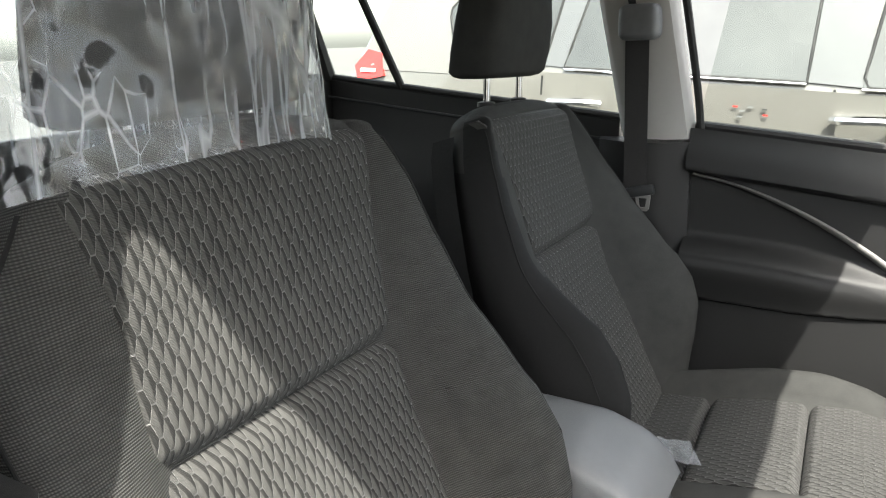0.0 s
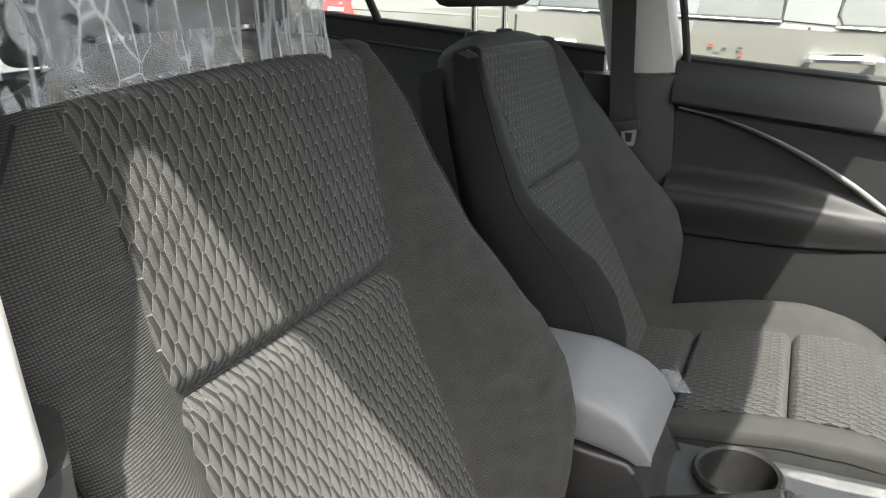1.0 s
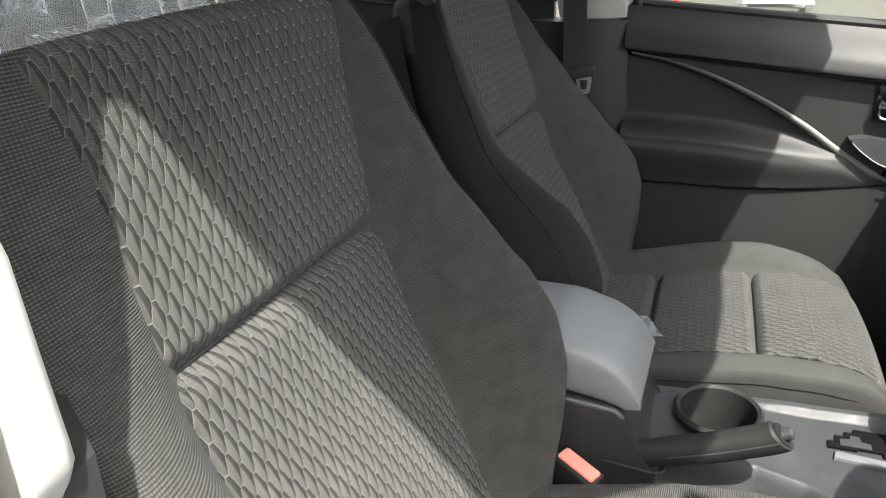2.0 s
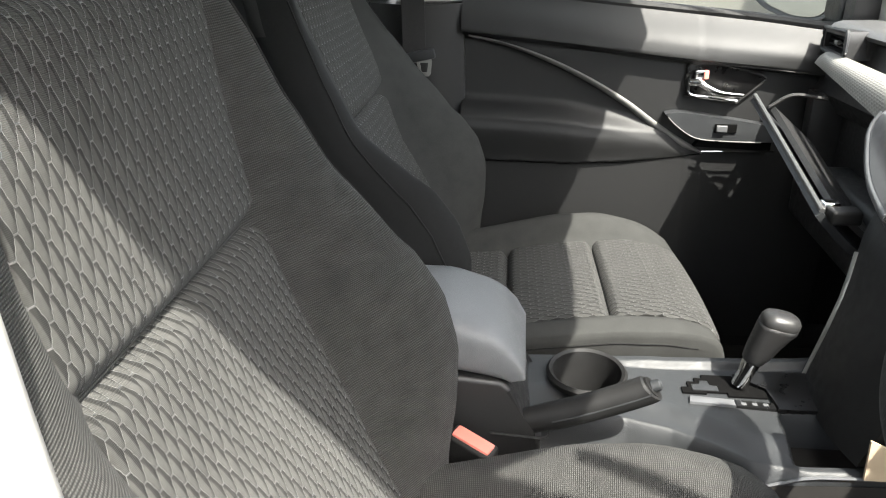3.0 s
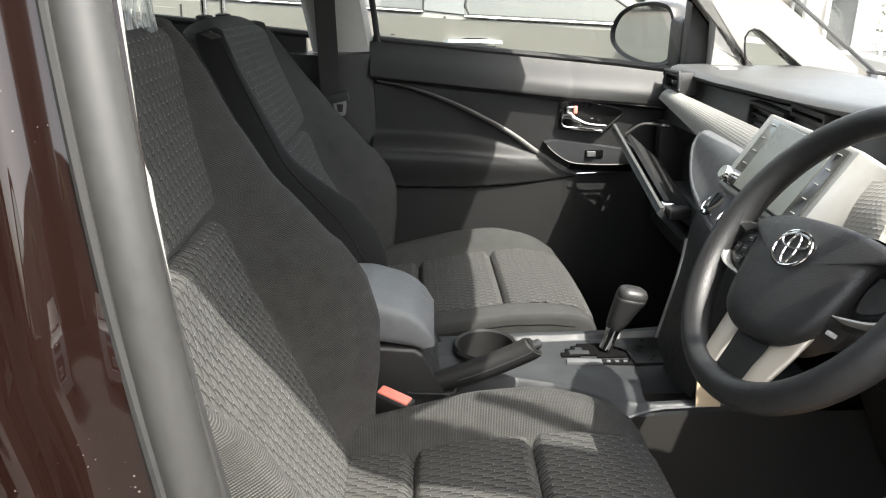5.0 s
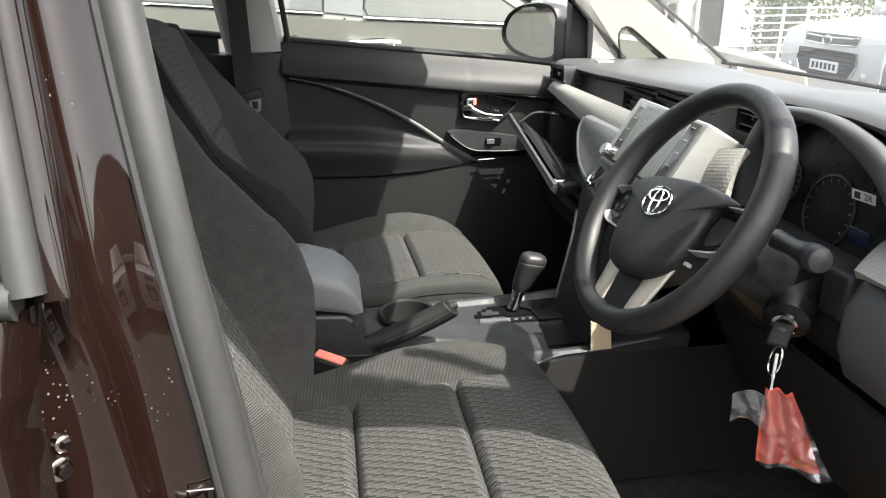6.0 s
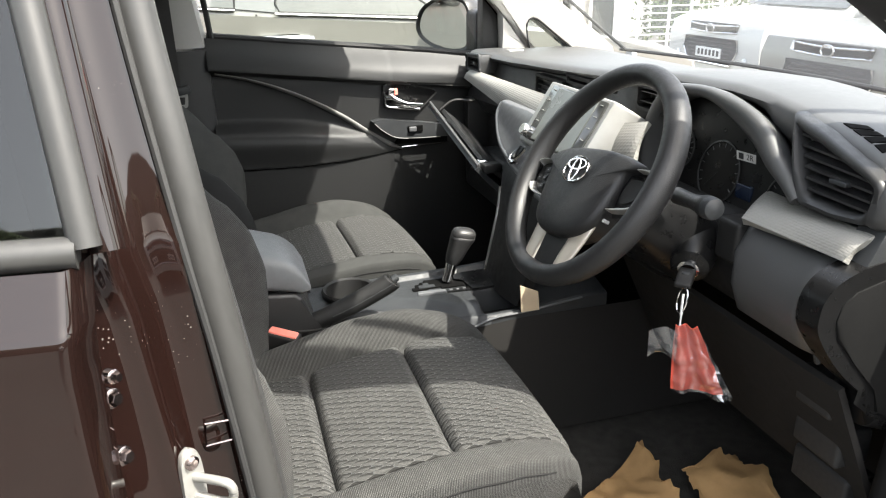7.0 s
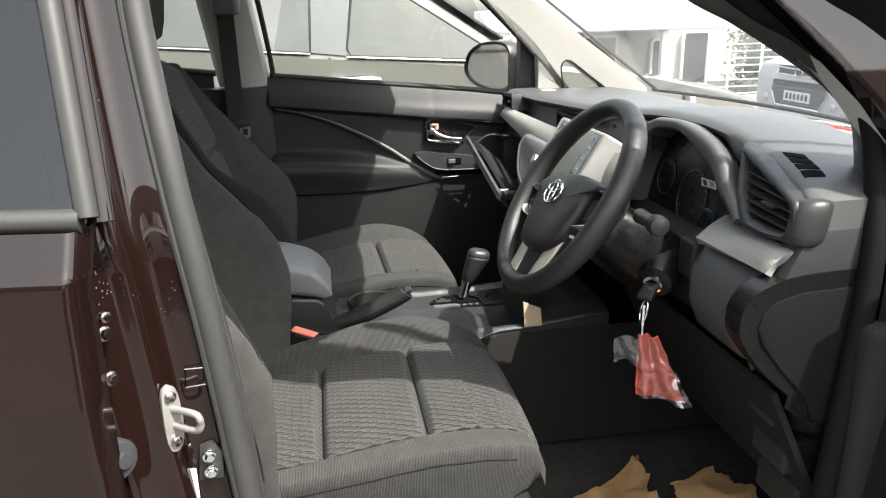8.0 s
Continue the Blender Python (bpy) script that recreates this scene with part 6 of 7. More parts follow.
def top_z(x, y):
    return lerp_table([(0.641, 1.181), (0.648, 1.189), (0.662, 1.193), (0.72, 1.194), (0.82, 1.190), (0.96, 1.178)], x - plan(y)) + rise(y)


def slot_at(u, v, up):
    """A point of the side demister on the dash top: u across it, v along it."""
    x = (0.712 - 0.026 * v) * (1 - u) + (0.735 - 0.020 * v) * u
    y = (-0.588 - 0.098 * v) * (1 - u) + (-0.606 - 0.083 * v) * u
    return Vector((x, y, top_z(x, y) + up))


for i in range(4):
    v0, v1 = 0.25 * i, 0.25 * i + 0.185
    part("defrost_slot", loft("defrost_slot", M_SLOT, [[slot_at(0, v, -0.004), slot_at(0, v, 0.0014), slot_at(0.5, v, 0.0018), slot_at(1, v, 0.0014), slot_at(1, v, -0.004)] for v in np.linspace(v0, v1, 5)], sharp=30), dash)
part("end_panel", prism("end_panel", M_CONS, [(0.634, 1.052), (0.655, 1.098), (0.668, 1.128), (0.80, 1.128), (0.80, 1.052)], "y", -0.736, -0.695, 0.006, 2), dash)
part("sensor_plate", rbox("sensor_plate", M_SILVER, (0.70, 0.60, 1.178), (0.745, 0.64, 1.1855), 0.003), dash)

# screen: a reclined tablet with silver sides
sm = Matrix(((0.846, 0, 0.533, 0.521), (0, 1, 0, 0), (-0.533, 0, 0.846, 1.055), (0, 0, 0, 1)))
scr = part("screen_surround", prism("screen_surround", M_SILVER, [(0.0, 0.084), (0.0, -0.184), (0.010, -0.192), (0.040, -0.200), (0.075, -0.200), (0.075, 0.084)], "z", 0.0, 0.143, 0.006, 3, sm), dash, "satin silver screen surround")
part("screen", rbox("screen", M_SCREEN, (-0.0035, -0.172, 0.010), (0.01, 0.062, 0.136), 0.003, 2, sm), scr, "dark glass touch screen")
part("display_glass", rbox("display_glass", M_FILM, (-0.0048, -0.142, 0.014), (-0.003, 0.030, 0.132), 0.001, 1, sm), scr, "pale filmed display glass")
for i in range(5):
    for ky in (-0.158, 0.046):
        kz = 0.024 + 0.024 * i
        part("key", rbox("key", M_SILVER, (-0.0060, ky - 0.005, kz + 0.005), (-0.0030, ky + 0.005, kz + 0.0068), 0.0006, 1, sm), scr, "slim silver key")
part("dial", lathe("dial", M_CHROME, [(0.0135, 0), (0.0135, 0.014), (0.011, 0.018), (0.001, 0.018)], 24, sm @ Matrix.Translation((0, 0.062, 0.024)) @ Euler((0, radians(-90), 0)).to_matrix().to_4x4()), scr, "chrome volume dial")

# climate panel and stack
def stack_fn(u, v):
    z = 1.03 - 0.29 * v
    w0 = lerp_table([(0, 0.205), (0.25, 0.165), (0.45, 0.135), (0.6, 0.118), (1, 0.112)], v)
    y = w0 + (lerp_table([(0, -0.17), (0.45, -0.15), (0.65, -0.095), (1, -0.085)], v) - w0) * u
    x = lerp_table([(0, 0.545), (0.25, 0.500), (0.6, 0.468), (1, 0.440)], v)
    return (x + 0.05 * (2 * u - 1) ** 2 * 0.3, y, z)


part("center_fascia", sheet("center_fascia", M_DARK, stack_fn, 16, 24, -0.03), dash)
cm = Matrix.Translation((0.520, 0, 1.022)) @ Matrix(((1, 0, 0.60, 0), (0, 1, 0, 0), (0, 0, 1, 0), (0, 0, 0, 1)))
edge_l = [(p.x, p.y) for p in spline([(0.305, 0.080, 0), (0.297, 0.056, 0), (0.262, 0.034, 0), (0.220, 0.014, 0), (0.173, -0.001, 0), (0.086, -0.018, 0), (0.019, -0.027, 0), (-0.05, -0.036, 0), (-0.12, -0.042, 0)], 4)]
part("climate_panel", prism("climate_panel", M_PANEL, edge_l + [(-0.175, -0.035), (-0.185, 0.03), (-0.18, 0.060), (0.15, 0.080)], "x", 0.0, 0.03, 0.004, 2, cm), dash, "slate grey climate panel")
part("panel_edge", tube("panel_edge", M_PANEL, [cm @ Vector((0.008, y + 0.006, z - 0.007)) for y, z in edge_l], 0.008, 10), dash)
part("panel_side", loft("panel_side", M_DARK, [[cm @ Vector((0.012, y + 0.010, z - 0.012)), cm @ Vector((0.10, y + 0.012, z - 0.02)), cm @ Vector((0.10, y, z)), cm @ Vector((0.02, y, z))] for y, z in edge_l], sharp=40), dash)
for ky, kz, r in ((0.078, 0.000, 0.0205), (0.006, 0.001, 0.0205), (-0.07, 0.002, 0.019)):
    km = cm @ Matrix.Translation((0.0, ky, kz)) @ Euler((0, radians(-59), 0)).to_matrix().to_4x4()
    k = part("climate_dial", lathe("climate_dial", M_CHROME, [(r, -0.002), (r, 0.007), (r - 0.004, 0.010), (r - 0.006, 0.006)], 32, km), dash, "chrome-ringed dial")
    part("dial_cap", lathe("dial_cap", M_DARK, [(r - 0.006, 0.003), (r - 0.007, 0.010), (r - 0.010, 0.013), (0.001, 0.013)], 28, km), k)
    part("dial_grip", rbox("dial_grip", M_CONS, (-0.014, -0.004, 0.011), (0.014, 0.004, 0.017), 0.002, 2, km @ Euler((0, 0, 0.6)).to_matrix().to_4x4()), k)
    for i in range(7):
        a = radians(-120 + 40 * i)
        part("dial_mark", rbox("dial_mark", M_LABEL, (r + 0.005, -0.0012, -0.0005), (r + 0.009, 0.0012, 0.0008), 0.0004, 1, km @ Euler((0, 0, a)).to_matrix().to_4x4()), k)
part("stack_edge", tube("stack_edge", M_SILVER, [stack_fn(0.0, v) for v in (0.34, 0.45, 0.55, 0.7, 0.85, 1.0)], 0.0045, 8), dash, "silver stack edge")
part("beige_board", sheet("beige_board", M_BOARD, lambda u, v: (0.458 + 0.040 * u - 0.004 * v, -0.104, 0.735 + 0.060 * v * (1 - 0.30 * u)), 4, 4, 0.004), dash, "beige board at the console foot")

# open glove box
glove = part("glove_box", rbox("glove_box", M_BLKRUB, (0.66, 0.215, 0.84), (0.80, 0.68, 1.03), 0.01), dash)
part("glove_side", prism("glove_side", M_BLACK, [(0.60, 0.83), (0.595, 1.05), (0.80, 1.05), (0.80, 0.82)], "y", 0.655, 0.695, 0.006), dash)
part("glove_side", prism("glove_side", M_DASH, [(0.585, 0.84), (0.575, 1.02), (0.80, 1.02), (0.80, 0.82)], "y", 0.195, 0.215, 0.006), dash)
part("glove_sill", rbox("glove_sill", M_BLACK, (0.60, 0.20, 0.78), (0.80, 0.70, 0.85), 0.02), dash)
lid = part("glove_lid", sheet("glove_lid", M_CONS, lambda u, v: (0.476 + 0.006 * u + 0.115 * v, 0.63 - 0.397 * u, 1.047 - 0.087 * u - 0.095 * v - 0.010 * math.sin(math.pi * v)), 10, 10, 0.012), dash, "open glove box lid")
part("lid_lining", sheet("lid_lining", M_BLACK, lambda u, v: (0.504 + 0.006 * u + 0.082 * v, 0.595 - 0.33 * u, 1.032 - 0.074 * u - 0.070 * v + 0.004), 8, 8, 0.010), lid)
part("lid_latch", rbox("lid_latch", M_CHROME, (0.484, 0.240, 0.952), (0.510, 0.262, 0.972), 0.004), lid)
part("latch_hook", rbox("latch_hook", M_DARK, (0.490, 0.215, 0.945), (0.535, 0.245, 0.968), 0.006), lid)
part("lid_rim", tube("lid_rim", M_DASH, [(0.475 + 0.006 * u, 0.632 - 0.397 * u, 1.049 - 0.087 * u) for u in (0, 0.5, 1)], 0.0045, 8), lid)
part("stay_cord", tube("stay_cord", M_BLKRUB, spline([(0.50, 0.615, 1.03), (0.54, 0.61, 1.055), (0.60, 0.60, 1.05)], 6), 0.004, 6), lid)
part("inner_bin", rbox("inner_bin", M_CONS, (0.60, 0.30, 0.87), (0.70, 0.60, 0.92), 0.02), dash)

# driver's lower dash
KNEE = [(0.66, 1.055), (0.630, 1.045), (0.612, 1.01), (0.612, 0.96), (0.63, 0.915), (0.70, 0.875), (0.85, 0.86), (0.85, 1.05)]
part("knee_panel", loft("knee_panel", M_KNEE, [[(x + 0.02 * ease(-0.66, -0.70, y) + 0.016 * ease(-0.535, -0.515, y), y, z) for x, z in KNEE] for y in np.linspace(-0.695, -0.515, 24)], sharp=50), dash, "dark grey drop-down knee panel")
part("knee_panel", loft("knee_panel", M_DARK, [[(x + 0.03, y, z - 0.01) for x, z in KNEE] for y in np.linspace(-0.515, -0.14, 8)], sharp=50), dash)
CAP = [(p.x, p.z) for p in spline([(0.675, 0, 0.875), (0.622, 0, 0.924), (0.584, 0, 0.975), (0.578, 0, 1.003), (0.584, 0, 1.028), (0.604, 0, 1.048), (0.646, 0, 1.063), (0.70, 0, 1.068), (0.77, 0, 1.070)], 5)]
part("end_cap", prism("end_cap", M_CLUSTER, CAP + [(0.80, 1.04), (0.80, 0.80), (0.74, 0.80), (0.690, 0.82)], "y", -0.738, -0.70, 0.016, 4), dash, "black moulded dash end")
part("end_cap_inset", prism("end_cap_inset", M_JET, [(0.690, 0.885), (0.645, 0.930), (0.612, 0.968), (0.604, 0.995), (0.609, 1.016), (0.628, 1.031), (0.665, 1.041), (0.78, 1.046), (0.79, 0.82), (0.745, 0.82), (0.700, 0.845)], "y", -0.7405, -0.730, 0.003, 2), dash)
part("knee_gap", tube("knee_gap", M_BLKRUB, [(0.622, -0.697, 1.052), (0.612, -0.697, 1.01), (0.612, -0.697, 0.96), (0.632, -0.697, 0.91)], 0.004, 6), dash)
part("coin_pocket", rbox("coin_pocket", M_DARK, (0.615, -0.530, 0.985), (0.66, -0.480, 1.050), 0.008, 3), dash)
part("under_panel", sheet("under_panel", M_PIT, lambda u, v: (0.66 + 0.12 * v, -0.72 + 0.58 * u, 0.88 - 0.25 * v), 8, 8, -0.01), dash)
for i in range(3):
    part("under_box", rbox("under_box", M_BLKRUB, (0.68 + 0.03 * i, -0.69, 0.80 - 0.09 * i), (0.74 + 0.03 * i, -0.62 + 0.02 * i, 0.86 - 0.09 * i), 0.008), dash)

# instrument cluster
LIP = spline([(0.652, -0.180, 1.040), (0.650, -0.182, 1.10), (0.652, -0.195, 1.150), (0.654, -0.222, 1.192), (0.655, -0.258, 1.213), (0.656, -0.300, 1.220), (0.657, -0.36, 1.222), (0.659, -0.43, 1.212), (0.660, -0.475, 1.197), (0.656, -0.510, 1.177), (0.648, -0.542, 1.153), (0.642, -0.575, 1.131), (0.640, -0.600, 1.110)], 6)
hood_r, face_o = [], []
for i, p in enumerate(LIP):
    d = LIP[min(i + 1, len(LIP) - 1)] - LIP[max(i - 1, 0)]
    nn = Vector((0, d.z, -d.y)).normalized()
    if nn.dot(Vector((0, p.y + 0.37, p.z - 1.08))) < 0:
        nn = -nn
    fade = 1.0 - 0.5 * ease(-0.50, -0.60, p.y)
    wf = fade * (0.55 + 0.55 * ease(-0.34, -0.48, p.y))
    hood_r.append([p + nn * (o * wf) + Vector((x, 0, 0)) for o, x in ((-0.052, 0.070), (-0.044, 0.034), (-0.038, 0.012), (-0.030, 0.004), (-0.014, 0.001), (-0.005, 0.004), (-0.001, 0.012), (-0.006, 0.024), (-0.026, 0.060))])
    face_o.append((p.y - nn.y * 0.042 * wf, p.z - nn.z * 0.042 * wf))
hood = part("cluster_hood", loft("cluster_hood", M_DASH, hood_r, sharp=70), dash)
fm = Matrix(((1, 0, 0.2, 0.655 - 0.2 * 1.05), (0, 1, 0, 0), (0, 0, 1, 0), (0, 0, 0, 1)))
part("cluster_face", prism("cluster_face", M_CLUSTER, face_o + [(-0.56, 1.045), (-0.45, 1.02), (-0.25, 1.02)], "x", 0.030, 0.04, 0, 1, fm), hood)
for gy, gz, r in ((-0.372, 1.083, 0.052), (-0.535, 1.075, 0.045), (-0.262, 1.10, 0.035)):
    gm = fm @ Matrix.Translation((0.029, gy, gz)) @ Euler((0, radians(-90), 0)).to_matrix().to_4x4()
    g = part("gauge", lathe("gauge", M_BLACK, [(r, 0), (r, 0.0015), (r - 0.0025, 0.002), (r - 0.003, 0.0)], 40, gm, False), hood)
    for i in range(13):
        a = radians(-120 + 20 * i)
        part("tick", rbox("tick", M_PANEL, (r - 0.012, -0.0007, 0.0), (r - 0.005, 0.0007, 0.0008), 0.0003, 1, gm @ Euler((0, 0, a)).to_matrix().to_4x4()), g)
    part("needle", rbox("needle", M_DARK, (0.0, -0.0008, 0.001), (r - 0.014, 0.0008, 0.002), 0.0003, 1, gm @ Euler((0, 0, radians(140))).to_matrix().to_4x4()), g)
lcd = bpy.data.materials.new("dim_blue_display")
lcd.use_nodes = True
lcd.node_tree.nodes["Principled BSDF"].inputs["Base Color"].default_value = (0.008, 0.014, 0.030, 1)
lcd.node_tree.nodes["Principled BSDF"].inputs["Roughness"].default_value = 0.15
part("display", rbox("display", lcd, (0.6850, -0.462, 1.056), (0.692, -0.425, 1.080), 0.002), hood, "dim blue display")
stm = Matrix.Translation((0.6755, -0.452, 1.128)) @ Matrix.Scale(0.8, 4) @ Euler((0, radians(-10), radians(8))).to_matrix().to_4x4()
stick = part("sticker", rbox("sticker", M_LABEL, (0, -0.024, -0.009), (0.0012, 0.024, 0.009), 0.0004, 1, stm), hood, "white paper sticker")
tx = bpy.data.curves.new("sticker_text", "FONT")
tx.body = "2R"
tx.size = 0.016
tx.extrude = 0.0002
tx.align_x, tx.align_y = "CENTER", "CENTER"
tx.materials.append(M_DARK)
to = new("sticker_text", tx)
to.parent = stick
to.matrix_basis = stm @ Matrix.Translation((-0.0004, -0.010, 0)) @ Matrix(((0, 0, -1, 0), (-1, 0, 0, 0), (0, 1, 0, 0), (0, 0, 0, 1)))
part("sticker_bar", rbox("sticker_bar", M_CONS, (-0.0006, 0.006, -0.006), (0.0004, 0.018, 0.006), 0.0002, 1, stm), stick)

# ---------- steering wheel ----------
TU = Vector((0.5483, 0, 0.8363)).normalized()
NN = Vector((-TU.z, 0, TU.x))
WM = Matrix(((0, TU.x, NN.x, 0.4564), (-1, 0, 0, -0.361), (0, TU.z, NN.z, 1.0995), (0, 0, 0, 1))) @ Euler((0, 0, radians(11))).to_matrix().to_4x4()
wheel = thing("steering_wheel", "black steering wheel with champagne lower spokes and chrome badge", "steering wheel", at=(0.457, -0.376, 1.113))
part("rim", tube("rim", M_WHEEL, [WM @ Vector((0.176 * math.cos(a), 0.176 * math.sin(a), 0)) for a in (2 * math.pi * i / 72 for i in range(72))], [0.0180 + 0.0012 * math.cos(2 * 2 * math.pi * i / 72) for i in range(72)], 16, 1.08, tuple(NN), True), wheel)
half_o = [(0.0, 0.035), (0.05, 0.034), (0.090, 0.029), (0.114, 0.023), (0.128, 0.018), (0.120, 0.011), (0.106, 0.004), (0.099, -0.008), (0.094, -0.036), (0.086, -0.070), (0.070, -0.096), (0.040, -0.112), (0.0, -0.117)]
hub_o = spline([(x, y, 0) for x, y in half_o] + [(-x, y, 0) for x, y in half_o[-2::-1]], 5)[:-1]


WH = WM @ Matrix.Translation((0, 0.004, -0.014))


def hub_ring(h, s):
    """The hub pad's outline drawn in by s, its wings lower than its middle."""
    return [WH @ Vector((p.x * s, -0.035 + (p.y + 0.035) * s, h * (1 - 0.55 * min(abs(p.x * s) / 0.15, 1) ** 2))) for p in hub_o]


hub = part("hub", loft("hub", M_WHEEL, [hub_ring(h, s) for h, s in ((-0.020, 0.94), (0.010, 0.985), (0.018, 1.0), (0.025, 0.985), (0.030, 0.955), (0.033, 0.90), (0.0355, 0.75), (0.0370, 0.5), (0.0375, 0.2), (0.0375, 0.02))], sharp=60), wheel, "black grained hub pad")
core = [(0.085 * math.cos(a), -0.04 + 0.075 * math.sin(a)) for a in (2 * math.pi * j / 32 for j in range(32))]
part("hub_core", loft("hub_core", M_DARK, [[WH @ Vector((x * s, -0.03 + (y + 0.03) * s, h)) for x, y in core] for h, s in ((-0.05, 0.75), (-0.02, 1.0), (0.004, 1.0))], sharp=50), hub)
BX, BY = 0.0, -0.009
bdg = part("badge_ring", tube("badge_ring", M_CHROME, [WH @ Vector((BX + 0.0312 * math.cos(a), BY + 0.0215 * math.sin(a), 0.0385)) for a in (2 * math.pi * i / 48 for i in range(48))], 0.0019, 8, 1, tuple(NN), True), wheel, "chrome oval badge")
part("badge_mark", tube("badge_mark", M_CHROME, [WH @ Vector((BX + 0.0095 * math.cos(a), BY - 0.001 + 0.0190 * math.sin(a), 0.0390)) for a in (2 * math.pi * i / 28 for i in range(28))], 0.0015, 6, 1, tuple(NN), True), bdg)
part("badge_mark", tube("badge_mark", M_CHROME, [WH @ Vector((BX + 0.024 * math.cos(a), BY + 0.009 + 0.0088 * math.sin(a), 0.0390)) for a in (2 * math.pi * i / 28 for i in range(28))], 0.0015, 6, 1, tuple(NN), True), bdg)
for s in (-1, 1):
    sp = part("side_spoke", loft("side_spoke", M_BLACK, [[WH @ Vector((s * x, y0 + h * math.sin(a), z0 + 0.010 * math.cos(a))) for a in (2 * math.pi * j / 16 for j in range(16))][::s] for x, y0, h, z0 in ((0.06, -0.02, 0.044, -0.006), (0.10, -0.02, 0.041, -0.004), (0.135, -0.016, 0.036, -0.004), (0.172, -0.012, 0.030, -0.006))], sharp=60), wheel)
    # a broad silver band round the outer side of the key pad
    band = spline([(0.112, 0.011, 0), (0.142, 0.011, 0), (0.160, 0.004, 0), (0.164, -0.012, 0), (0.157, -0.034, 0), (0.140, -0.048, 0), (0.100, -0.055, 0), (0.088, -0.056, 0)], 6)
    wide = [0.0010 + 0.0020 * math.sin(math.pi * i / (len(band) - 1)) for i in range(len(band))]
    rings = []
    for i, c in enumerate(band):
        d = (band[min(i + 1, len(band) - 1)] - band[max(i - 1, 0)]).normalized()
        n_ = Vector((d.y, -d.x, 0))
        rings.append([WH @ Vector((s * (c.x + n_.x * q * wide[i]), c.y + n_.y * q * wide[i], h)) for q, h in ((-1.0, 0.003), (-1.0, 0.0150), (-0.5, 0.0180), (0.5, 0.0175), (1.0, 0.0130), (1.0, 0.003))][::s])
    part("spoke_trim", loft("spoke_trim", M_WTRIM, rings, sharp=50), sp, "satin silver spoke trim")
    pad_o = [(p.x, p.y) for p in spline([(0.102, 0.004, 0), (0.128, 0.004, 0), (0.150, -0.001, 0), (0.155, -0.014, 0), (0.148, -0.034, 0), (0.128, -0.046, 0), (0.100, -0.050, 0), (0.096, -0.02, 0), (0.102, 0.004, 0)], 5)][:-1]
    bp_ = part("button_pad", loft("button_pad", M_CLUSTER, [[WH @ Vector((s * (0.125 + (x - 0.125) * k), -0.022 + (y + 0.022) * k, h)) for x, y in pad_o][::s] for h, k in ((0.000, 1.0), (0.008, 1.0), (0.0095, 0.94), (0.0098, 0.6), (0.0098, 0.1))], sharp=50), sp)
    if s < 0:
        for bx, by, bw in ((0, 0.0155, 0.008), (0, -0.0155, 0.008), (-0.0165, 0.0, 0.006), (0.0165, 0.0, 0.006), (0, 0, 0.006)):
            part("button", rbox("button", M_BLACK, (-0.125 + bx - bw, -0.022 + by - 0.005, 0.0085), (-0.125 + bx + bw, -0.022 + by + 0.005, 0.0118), 0.002, 2, WH), bp_)
            part("button_mark", rbox("button_mark", M_LABEL, (-0.125 + bx - 0.0022, -0.0226 + by, 0.0116), (-0.125 + bx + 0.0022, -0.0212 + by, 0.0121), 0.0002, 1, WH), bp_)
    else:
        big = [(p.x, p.y) for p in spline([(0.110, -0.002, 0), (0.130, -0.003, 0), (0.146, -0.008, 0), (0.143, -0.030, 0), (0.126, -0.041, 0), (0.107, -0.043, 0), (0.104, -0.022, 0), (0.110, -0.002, 0)], 4)][:-1]
        part("button", loft("button", M_DARK, [[WH @ Vector((0.125 + (x - 0.125) * k, -0.022 + (y + 0.022) * k, h)) for x, y in big] for h, k in ((0.009, 1.0), (0.0125, 0.98), (0.0135, 0.93), (0.0125, 0.82), (0.0122, 0.1))], sharp=40), bp_, "dished blank key")
        part("key_mark", rbox("key_mark", M_LABEL, (0.088, -0.075, 0.0030), (0.095, -0.070, 0.0120), 0.0005, 1, WH), sp)
    lo = [[WM @ Vector((s * (x + w * math.copysign(abs(math.cos(a)) ** 0.6, math.cos(a))), y - tl * math.cos(a), z + 0.005 * math.sin(a))) for a in (2 * math.pi * j / 16 for j in range(16))][::s] for x, y, z, w, tl in ((0.052, -0.092, -0.004, 0.026, -0.012), (0.051, -0.115, -0.002, 0.022, -0.006), (0.048, -0.14, 0.001, 0.0185, 0), (0.045, -0.168, 0.002, 0.0160, 0))]
    part("lower_spoke", loft("lower_spoke", M_CHAMP, lo, sharp=60), wheel, "champagne lower spoke")
part("lower_web", rbox("lower_web", M_DARK, (-0.034, -0.172, -0.012), (0.034, -0.06, 0.002), 0.006, 2, WM), wheel)
part("column", loft("column", M_CLUSTER, [[WM @ Vector((rx * math.cos(a), oy + ry * math.sin(a), h)) for a in (2 * math.pi * j / 24 for j in range(24))] for h, rx, ry, oy in ((-0.025, 0.045, 0.045, 0), (-0.05, 0.050, 0.050, -0.004))], sharp=60), wheel)
shroud = []
